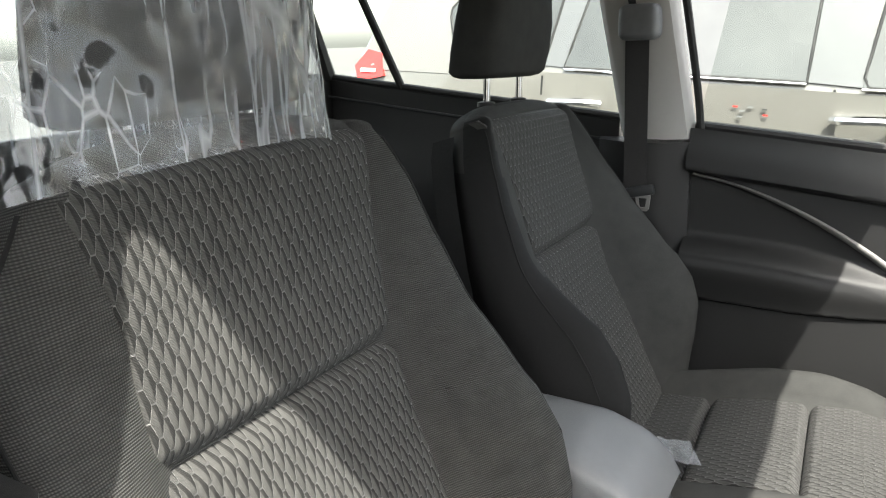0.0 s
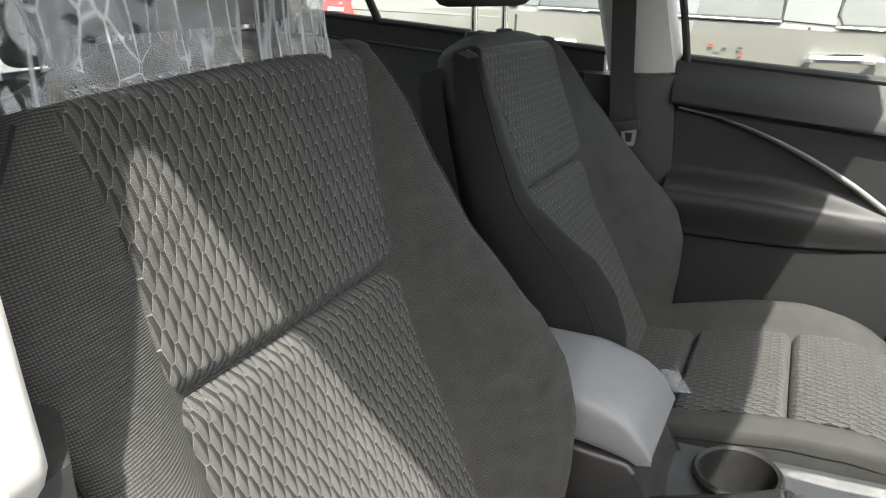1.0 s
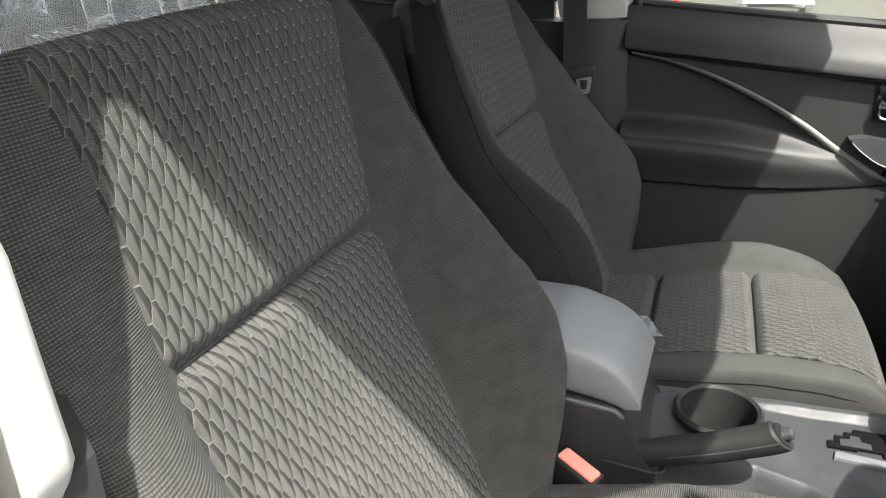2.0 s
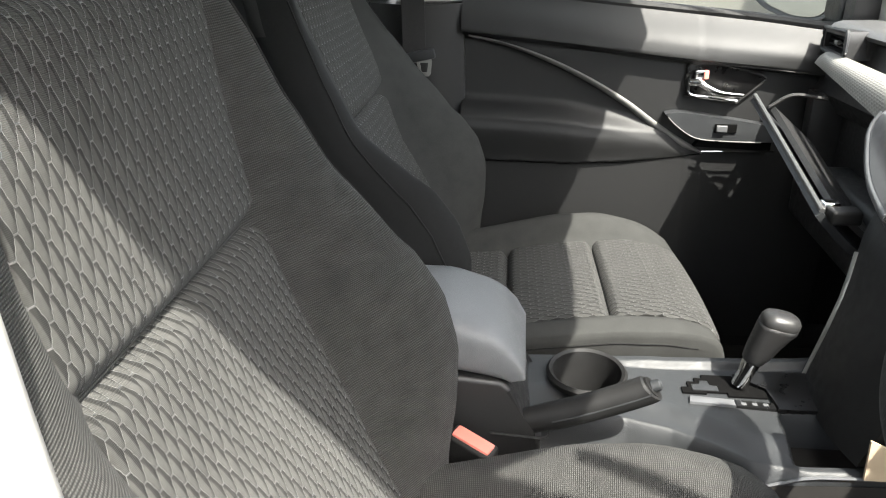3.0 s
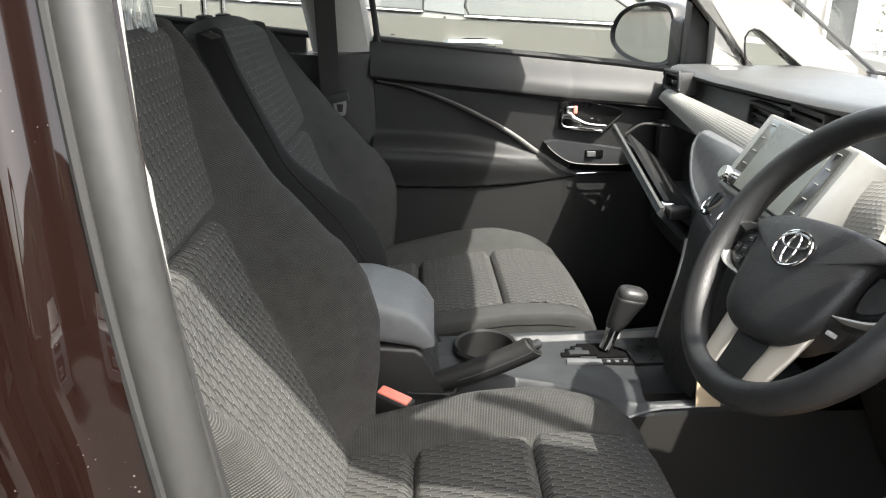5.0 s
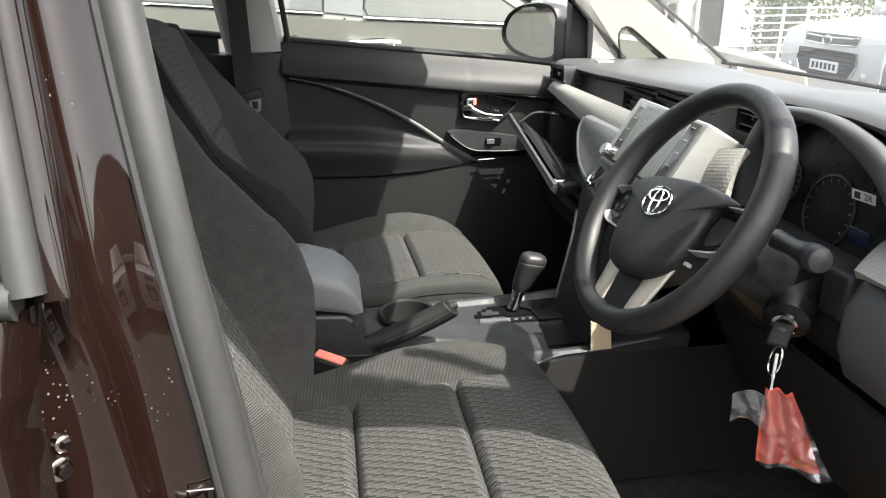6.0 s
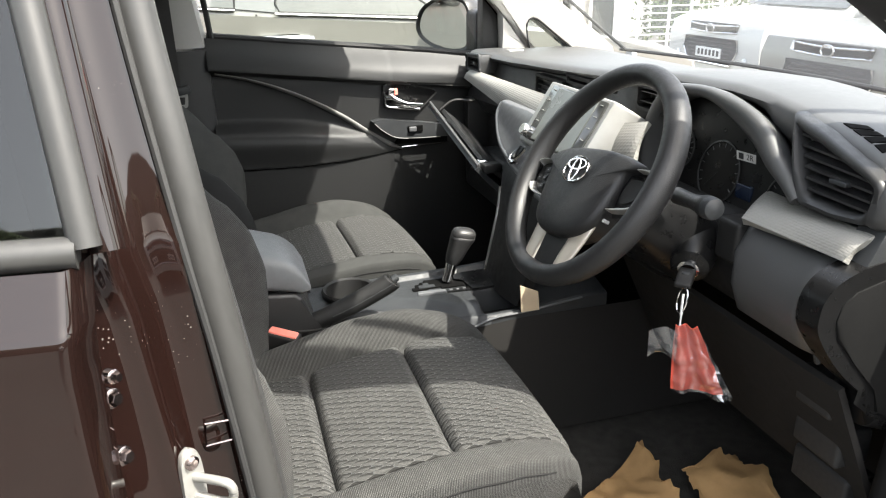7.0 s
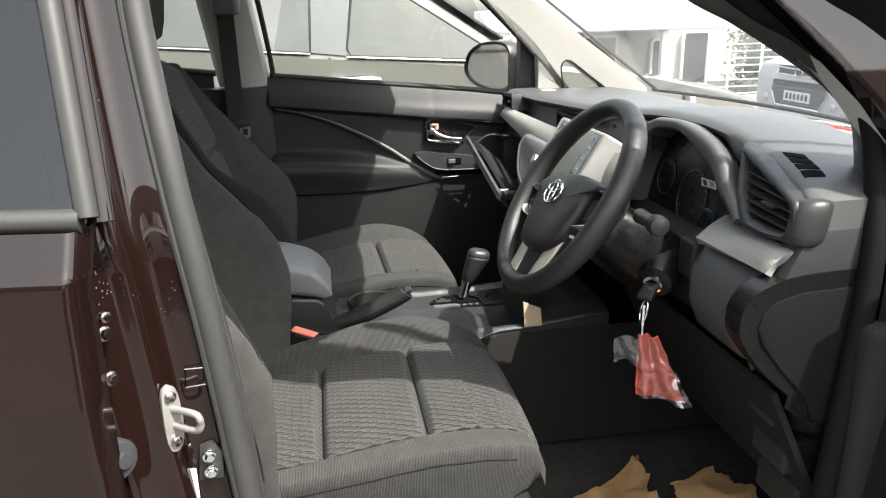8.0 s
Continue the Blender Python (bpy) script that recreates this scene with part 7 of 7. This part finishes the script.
for h, rx, up, dn in ((-0.045, 0.050, 0.034, 0.040), (-0.055, 0.062, 0.040, 0.048), (-0.080, 0.072, 0.046, 0.056), (-0.12, 0.080, 0.050, 0.064), (-0.17, 0.084, 0.052, 0.070), (-0.22, 0.084, 0.05, 0.072)):
    ring = []
    for j in range(40):
        a = 2 * math.pi * j / 40
        ca, sa = math.cos(a), math.sin(a)
        ring.append(WM @ Vector((0.012 + rx * math.copysign(abs(ca) ** 0.7, ca), -0.012 + (up if sa > 0 else dn) * math.copysign(abs(sa) ** 0.75, sa), h)))
    shroud.append(ring)
part("column_shroud", loft("column_shroud", M_CLUSTER, shroud, sharp=60), wheel, "black moulded column shroud")
SK = Vector((0.533, -0.569, 1.097))
sd = Vector((-0.15, -0.97, 0.12)).normalized()
sb_ = SK - sd * 0.10
stk = part("stalk", tube("stalk", M_BLACK, [sb_, SK - sd * 0.05, SK - sd * 0.012], [0.013, 0.011, 0.014], 14), wheel)
km = Matrix.Translation(SK - sd * 0.016) @ sd.to_track_quat("Z", "Y").to_matrix().to_4x4()
part("stalk_knob", lathe("stalk_knob", M_DARK, [(0.012, -0.004), (0.0155, 0.0), (0.0165, 0.009), (0.0162, 0.013)], 28, km), stk)
part("knob_end", lathe("knob_end", M_CONS, [(0.0162, 0.013), (0.0160, 0.021), (0.0140, 0.027), (0.0085, 0.030), (0.001, 0.031)], 28, km), stk, "grey rounded knob end")
part("stalk", tube("stalk", M_BLACK, [WM @ Vector(p) for p in ((-0.06, 0.0, -0.075), (-0.13, 0.03, -0.070), (-0.16, 0.04, -0.066))], [0.010, 0.009, 0.012], 12), wheel)

# ignition, key and tag
IGN = Vector((0.580, -0.474, 0.968))
iv = Vector((-0.62, -0.62, -0.30)).normalized()
im = Matrix.Translation(IGN) @ iv.to_track_quat("Z", "Y").to_matrix().to_4x4()
part("ignition_boss", lathe("ignition_boss", M_CLUSTER, [(0.036, -0.07), (0.034, -0.02), (0.030, 0.0), (0.024, 0.004)], 24, im), wheel)
part("ignition_ring", lathe("ignition_ring", M_CHROME, [(0.0165, 0.003), (0.0165, 0.009), (0.011, 0.010), (0.010, 0.005)], 24, im, False), wheel, "chrome ignition ring")
key = thing("car_key", "black car key in the ignition with a steel ring", "key", at=IGN)
part("blade_head", rbox("blade_head", M_DARK, (-0.013, -0.005, 0.008), (0.013, 0.005, 0.050), 0.005, 3, im), key)
part("key_button", rbox("key_button", M_CONS, (-0.007, -0.0065, 0.02), (0.007, 0.0065, 0.028), 0.002, 1, im), key)
rc = IGN + iv * 0.050 + Vector((0, -0.004, -0.020))
part("key_ring", tube("key_ring", M_CHROME, [rc + Vector((0.004 * math.sin(a), 0.011 * math.cos(a), 0.020 * math.sin(a))) for a in (2 * math.pi * i / 28 for i in range(28))], 0.0013, 6, 1, (1, 0, 0), True), key)
part("tie", tube("tie", M_WHITE, [rc + Vector((-0.002, -0.004, 0.012)), rc + Vector((-0.004, -0.007, -0.02)), rc + Vector((-0.003, -0.006, -0.040))], 0.002, 6), key, "white plastic tie")
tagt = thing("key_tag", "red paper tag in a clear plastic sleeve", "key tag", at=(0.53, -0.55, 0.86))
tp = rc + Vector((0.004, -0.012, -0.038))
ax = Vector((0.82, -0.57, 0)).normalized()


def tag_pt(u, v, w0, w1, h, off=0.0, lean=0.0):
    w = w0 + (w1 - w0) * v
    q = tp + ax * ((u - 0.5) * w + lean * v) + Vector((0, 0, -h * v))
    return q + Vector((-0.57, -0.82, 0)) * (off + 0.008 * noise.noise(q * 40) + 0.004 * noise.noise(q * 90))


part("paper", sheet("paper", M_TAG, lambda u, v: tag_pt(u, v, 0.030 + 0.012 * v, 0.078, 0.112, 0.006 * math.sin(3.2 * math.pi * u) * (1 - 0.5 * v), 0.026), 20, 24, 0.0008), tagt, "red folded paper")
part("sleeve", sheet("sleeve", M_SLEEVE, lambda u, v: tag_pt(u, v, 0.032, 0.096 - 0.012 * (u < 0.5), 0.118 - 0.006 * (1 - u), 0.005 + 0.006 * math.sin(3.2 * math.pi * u), 0.033), 28, 28, 0.0004), tagt, "clear plastic sleeve")
part("sleeve_flap", sheet("sleeve_flap", M_SLEEVE, lambda u, v: tuple(Vector(tag_pt(u, 0.22 + 0.45 * v, 0.045, 0.040, 0.10, 0.008)) + Vector((-0.026, 0.018, 0.008)) + Vector((0.0, 0.0, 0.012 * math.sin(math.pi * u)))), 10, 10, 0.0004), tagt, "clear plastic flap")

# ---------- near side: pillar, rear door ----------
def lean_in(z):
    return 0.0 if z < 1.20 else 0.10 * (z - 1.20) / 0.44


PB = [(-0.30, -0.79), (-0.235, -0.832), (-0.205, -0.838), (-0.196, -0.837), (-0.190, -0.830), (-0.176, -0.814), (-0.168, -0.810), (-0.158, -0.808), (-0.152, -0.800), (-0.146, -0.782), (-0.136, -0.775), (-0.115, -0.772), (-0.104, -0.766), (-0.098, -0.75), (-0.11, -0.735), (-0.30, -0.75)]


PBS = spline([(x, y, 0) for x, y in PB], 5)


def pillar_x(z):
    """How far the pillar leans back, going up."""
    return -0.11 * (z - 1.0) * (0.75 if z < 1.2 else 0.95)


part("pillar_outer", loft("pillar_outer", M_PILLAR, [[Vector((q.x + pillar_x(z), q.y + lean_in(z), z)) for q in PBS] for z in np.linspace(0.45, 1.73, 30)], sharp=75), shell, "maroon painted door pillar")
SEAL = spline([(0.25, -0.650, 1.640), (0.12, -0.655, 1.700), (-0.04, -0.66, 1.725), (-0.118, -0.664, 1.708), (-0.146, -0.680, 1.63), (-0.145, -0.712, 1.44), (-0.122, -0.752, 1.24), (-0.098, -0.768, 1.05), (-0.075, -0.775, 0.80), (-0.055, -0.775, 0.56)], 10)
seal = part("door_seal", tube("door_seal", M_RUBBER, SEAL, 0.0155, 14), shell, "grey rubber door seal")
lip = [p + Vector((0.010, 0.010, 0.0)) for p in SEAL if p.z < 1.30]
part("seal_lip", tube("seal_lip", M_BLKRUB, lip, [0.002 + 0.007 * min(i / 14, 1) for i in range(len(lip))], 8), shell)
near_trim = []
for z, x1 in ((1.160, -0.146), (1.180, -0.137), (1.190, -0.1315), (1.197, -0.128), (1.206, -0.128), (1.24, -0.1295), (1.285, -0.131), (1.296, -0.134), (1.40, -0.137), (1.52, -0.143), (1.64, -0.150)):
    lean = 0.12 * max(z - 1.30, 0)
    near_trim.append([(x1, -0.690 + lean, z), (x1 - 0.003, -0.684 + lean, z), (x1 - 0.012, -0.680 + lean, z), (-0.25, -0.680 + lean, z), (-0.25, -0.715 + lean, z), (x1, -0.705 + lean, z)])
part("pillar_trim", loft("pillar_trim", M_TRIM, near_trim, sharp=50), shell, "pale upper pillar trim")
part("seal_groove", tube("seal_groove", M_BLKRUB, [p + Vector((-0.012, -0.010, 0.0)) for p in SEAL], 0.004, 8), shell)
FRONT_SEAL = spline([(0.25, -0.650, 1.640), (0.44, -0.670, 1.510), (0.579, -0.685, 1.415), (0.647, -0.693, 1.379), (0.713, -0.700, 1.329), (0.747, -0.710, 1.275), (0.758, -0.725, 1.202), (0.758, -0.740, 1.113), (0.753, -0.748, 1.020), (0.743, -0.753, 0.903), (0.715, -0.76, 0.56)], 8)
# pillar trim between the windscreen and the seal
TRIM_EDGE = spline([(0.25, -0.632, 1.605), (0.40, -0.645, 1.490), (0.507, -0.655, 1.420), (0.576, -0.655, 1.387), (0.663, -0.655, 1.337), (0.709, -0.655, 1.308), (0.737, -0.655, 1.288), (0.758, -0.655, 1.264), (0.770, -0.655, 1.236), (0.784, -0.655, 1.171)], 6)
upper = [p for p in FRONT_SEAL if p.z > 1.17]
trim_r = []
for k, e in enumerate(TRIM_EDGE):
    w = upper[min(round(k * (len(upper) - 1) / (len(TRIM_EDGE) - 1)), len(upper) - 1)]
    mid = (e + w) / 2
    trim_r.append([e, mid + Vector((-0.006, -0.002, -0.008)), w, mid + Vector((0.012, 0.0, 0.014))])
part("front_pillar_trim", loft("front_pillar_trim", M_BLACK, trim_r, sharp=50), shell)
part("door_seal", tube("door_seal", M_JET, FRONT_SEAL, 0.016, 14), shell, "black rubber door seal")
part("front_pillar_skin", loft("front_pillar_skin", M_JET, [[p + Vector(q) for q in ((0.015, -0.012, 0), (0.05, -0.05, 0.01), (0.11, -0.09, 0.02), (0.14, -0.08, 0.02), (0.05, 0.03, 0))] for p in FRONT_SEAL], sharp=50), shell)

OD = Matrix.Translation((0.835, -0.83, 0)) @ Euler((0, 0, radians(-70))).to_matrix().to_4x4()
odoor = thing("driver_door", "maroon driver door standing wide open", "car door", at=(0.835, -0.83, 0.42))
part("door_skin", sheet("door_skin", M_PAINT, lambda u, v: OD @ Vector((1.02 * u, 0.05 + 0.02 * math.sin(math.pi * v), 0.42 + (0.74 + 0.07 * u) * v)), 12, 10, -0.02), odoor)
part("door_card", sheet("door_card", M_DOOR, lambda u, v: OD @ Vector((0.02 + 0.98 * u, -0.06 - 0.025 * math.sin(math.pi * min(v * 1.5, 1)), 0.44 + (0.72 + 0.07 * u) * v)), 14, 14, 0.02), odoor)
part("door_edge", loft("door_edge", M_PAINT, [[OD @ Vector((x, y, 0.43 + 0.75 * f)) for x, y in ((0.0, -0.055), (1.0, -0.055), (1.0, 0.045), (0.0, 0.045))] for f in (0, 0.25, 0.5, 0.75, 1.0)], sharp=30), odoor)
part("window_frame", tube("window_frame", M_BLKRUB, [OD @ Vector(q) for q in spline([(0.05, 0.0, 1.17), (0.40, -0.06, 1.45), (0.62, -0.10, 1.60), (0.86, -0.11, 1.655), (0.985, -0.10, 1.62), (1.0, 0.0, 1.22)], 6)], 0.022, 8), odoor)
opn = part("window_pane", sheet("window_pane", M_GLASS, lambda u, v: OD @ Vector((0.06 + 0.92 * u, -0.09 * v, 1.17 + (0.02 + 0.46 * min(u * 1.45, 1.0)) * v)), 10, 6, 0.004), odoor)
opn.visible_shadow = False

ST_N = Vector((0.62, -0.78, 0)).normalized()
ST_U = Vector((0.78, 0.62, 0))
ST_M = Matrix(((ST_U.x, ST_N.x, 0, -0.150), (ST_U.y, ST_N.y, 0, -0.800), (0, 0, 1, 0.984), (0, 0, 0, 1)))
plate_o = [(p.x, p.y) for p in spline([(0.0, 0.042, 0), (0.0085, 0.034, 0), (0.0115, 0.010, 0), (0.0115, -0.010, 0), (0.0085, -0.034, 0), (0.0, -0.042, 0), (-0.0085, -0.034, 0), (-0.0105, 0.0, 0), (-0.0085, 0.034, 0), (0.0, 0.042, 0)], 4)][:-1]
striker = part("striker", prism("striker", M_SILVER, plate_o, "y", 0.0, 0.006, 0.0015, 2, ST_M), shell, "bright steel door striker")
part("striker_loop", tube("striker_loop", M_SILVER, [Vector(q) for q in spline([(-0.146, -0.802, 0.995), (-0.128, -0.814, 0.996), (-0.117, -0.820, 0.994), (-0.114, -0.821, 0.985), (-0.117, -0.820, 0.976), (-0.128, -0.814, 0.974), (-0.146, -0.802, 0.975)], 5)], 0.0042, 10), striker)
for z in (-0.028, 0.028):
    part("striker_screw", lathe("striker_screw", M_BOLT, [(0.0065, 0.0), (0.0065, 0.003), (0.004, 0.0045), (0.001, 0.004)], 16, ST_M @ Matrix.Translation((0, 0.006, z)) @ Euler((radians(-90), 0, 0)).to_matrix().to_4x4()), striker)


def bolt(name, p, way, r, material, parent):
    q = Matrix.Translation(p) @ Vector(way).to_track_quat("Z", "Y").to_matrix().to_4x4()
    b = part(name, lathe(name, material, [(r * 1.35, -0.004), (r * 1.35, 0.003), (r, 0.004)], 18, q), parent)
    part("bolt_head", lathe("bolt_head", material, [(r, 0.003), (r, 0.007), (r * 0.8, 0.009)], 6, q), b)


for p, r in (((-0.190, -0.846, 1.111), 0.0058), ((-0.187, -0.842, 1.127), 0.0042), ((-0.188, -0.856, 1.066), 0.0056)):
    bolt("hinge_bolt", p, (0.75, -0.65, 0.1), r, M_BOLT, shell)
for z in (1.116, 1.068):
    part("hinge_leaf", rbox("hinge_leaf", M_PAINT, (-0.235, -0.852, z - 0.020), (-0.192, -0.836, z + 0.016), 0.008, 3), shell)
bq = Matrix.Translation((-0.192, -0.858, 0.972)) @ Vector((0.8, -0.6, 0.1)).to_track_quat("Z", "Y").to_matrix().to_4x4()
part("door_buffer", lathe("door_buffer", M_CONS, [(0.022, -0.03), (0.022, 0.0), (0.019, 0.004), (0.010, 0.005), (0.008, 0.010), (0.001, 0.010)], 24, bq), shell, "grey rubber door buffer")
sb = part("stop_plate", prism("stop_plate", M_CONS, [(-0.134, 0.884), (-0.104, 0.884), (-0.102, 0.921), (-0.114, 0.934), (-0.128, 0.930)], "y", -0.780, -0.770, 0.003), shell)
for z in (0.897, 0.918):
    bolt("stop_bolt", (-0.118, -0.781, z), (0.3, -1, 0), 0.006, M_CHROME, sb)
part("bracket_loop", tube("bracket_loop", M_BOLT, [(-0.134, -0.778, 1.008), (-0.111, -0.778, 1.010), (-0.111, -0.778, 1.031), (-0.132, -0.778, 1.031)], 0.0014, 6, closed=True), shell)
part("label_sheet", rbox("label_sheet", M_WHITE, (-0.150, -0.7865, 0.845), (-0.134, -0.7835, 0.905), 0.001, 1), shell, "white label")


def near_y(z):
    return lerp_table([(0.40, -0.86), (0.60, -0.895), (0.85, -0.905), (1.05, -0.898), (1.12, -0.8915), (1.178, -0.8880), (1.184, -0.8835), (1.225, -0.8620)], z)


rdoor = thing("rear_side_door", "closed maroon rear door with tinted window", "car door")


def near_front(z):
    return lerp_table([(0.42, -0.180), (0.95, -0.188), (1.15, -0.189), (1.225, -0.184)], z)


def near_belt(x):
    return 1.222 - 0.04 * (x + 0.19)


def nd(u, v):
    z = 0.42 + 0.80 * v
    x1 = near_front(z)
    x = -1.25 + (x1 + 1.25) * u
    z += (near_belt(x) - 1.22) * v
    y = near_y(0.42 + 0.80 * v)
    roll = max(0.0, (u - 0.985) / 0.015)
    return (x, y + 0.035 * roll ** 2, z)


part("door_skin", sheet("door_skin", M_PAINT, lambda u, v: nd(1 - (1 - u) ** 3, v), 50, 150, 0.02), rdoor)
part("door_fill", rbox("door_fill", M_DARK, (-1.25, -0.84, 0.45), (-0.24, -0.80, 1.20), 0.01), rdoor)
part("belt_strip", tube("belt_strip", M_RUBBER, [(x, -0.850, near_belt(x) + 0.008) for x in np.linspace(-1.25, -0.190, 8)], 0.012, 10), rdoor, "grey rubber belt strip")


def glass_pt(u, v):
    x = -1.25 + (1.02 + pillar_x(1.22 + 0.4 * v) * 0.9 + 0.060) * u
    return (x, -0.845 + 0.12 * v, near_belt(x) + 0.01 + 0.42 * v)


part("window_pane", sheet("window_pane", M_TINT, glass_pt, 6, 8, -0.006), rdoor, "dark tinted glass")
part("window_run", tube("window_run", M_RUBBER, [tuple(Vector(glass_pt(1.0, v)) + Vector((0.006, -0.004, 0))) for v in np.linspace(0, 1, 8)], 0.011, 10), rdoor, "grey rubber window channel")
part("door_frame", tube("door_frame", M_PAINT, [tuple(Vector(glass_pt(1.0, v)) + Vector((0.016, 0.012, 0))) for v in np.linspace(-0.02, 1, 8)], 0.013, 12), rdoor)
part("inner_card", rbox("inner_card", M_DARK, (-1.25, -0.80, 0.42), (-0.30, -0.77, 1.25), 0.01), rdoor)
part("rear_quarter", rbox("rear_quarter", M_PAINT, (-2.1, -0.88, 0.42), (-1.25, -0.70, 1.27), 0.03), shell)
nq = part("quarter_window", sheet("quarter_window", M_TINT, lambda u, v: (-1.97 + 0.72 * u, -0.86 + 0.13 * v, 1.26 + 0.41 * v), 6, 4, -0.004), shell)
nq.visible_shadow = False

# ---------- door mirror on the far side ----------
mir = thing("door_mirror", "black door mirror on the far door", "mirror", at=(0.66, 0.85, 1.2))
mm = Matrix.Translation((0.655, 0.945, 1.228)) @ Euler((0, 0, radians(30))).to_matrix().to_4x4()
mo = resample([(-0.085, -0.06), (-0.091, 0.026), (-0.067, 0.085), (-0.015, 0.094), (0.076, 0.086), (0.135, 0.056), (0.163, 0.004), (0.154, -0.030), (0.107, -0.060), (0.019, -0.079), (-0.050, -0.077)], 60)
for _ in range(4):
    mo = [((mo[i - 1][0] + 2 * mo[i][0] + mo[(i + 1) % 60][0]) / 4, (mo[i - 1][1] + 2 * mo[i][1] + mo[(i + 1) % 60][1]) / 4) for i in range(60)]


def mirror_ring(x, s, c=0.035):
    """The mirror's outline drawn in by s towards its middle."""
    return [mm @ Vector((x, c + (y - c) * s, 0.006 + (z - 0.006) * s)) for y, z in mo]


part("housing", loft("housing", M_BLACK, [mirror_ring(x, s) for x, s in ((-0.016, 0.86), (-0.022, 0.88), (-0.028, 0.93), (-0.029, 0.98), (-0.02, 1.01), (0.01, 1.01), (0.05, 0.93), (0.085, 0.65), (0.095, 0.2))], sharp=50), mir)
part("mirror_glass", loft("mirror_glass", M_MIRROR, [mirror_ring(x, 0.865, 0.045) for x in (-0.0215, -0.0185)]), mir, "mirror glass")
part("foot", rbox("foot", M_BLACK, (0.665, 0.79, 1.150), (0.725, 0.89, 1.285), 0.02, 4), mir)
part("sail", prism("sail", M_BLACK, [(0.668, 1.155), (0.745, 1.15), (0.745, 1.28), (0.715, 1.335), (0.69, 1.36), (0.668, 1.375)], "y", 0.735, 0.785, 0.006), door)

# ---------- floor ----------
paper = thing("kraft_paper", "torn brown kraft paper floor cover", "paper", at=(0.6, -0.35, 0.42))


def paper_fn(corners, seed):
    """A torn, creased piece between four corners."""
    c = [Vector(p) for p in corners]

    def fn(u, v):
        p = c[0].lerp(c[1], u).lerp(c[3].lerp(c[2], u), v)
        q = Vector((p.x * 9 + seed, p.y * 9, seed))
        rim = 1.0 - min(1.0, min(u, 1 - u, v, 1 - v) * 9)
        tear = 0.030 * rim * noise.noise(Vector((p.x * 28, p.y * 28, seed * 3))) + 0.010 * rim * noise.noise(Vector((p.x * 90, p.y * 90, seed)))
        crease = 0.024 * (1 - 2.2 * abs(noise.noise(q * 0.8))) + 0.008 * noise.noise(q * 3)
        return (p.x + tear, p.y + tear * 0.8, 0.432 + max(0.0, 0.012 + crease))
    return fn


part("sheet", sheet("sheet", M_PAPER, paper_fn(((0.36, -0.62, 0), (0.62, -0.60, 0), (0.69, -0.235, 0), (0.44, -0.40, 0)), 1.3), 44, 44, 0.0012, 25), paper)
part("sheet", sheet("sheet", M_PAPER, paper_fn(((0.63, -0.62, 0), (0.86, -0.60, 0), (0.85, -0.33, 0), (0.72, -0.34, 0)), 4.1), 34, 34, 0.0012, 25), paper)
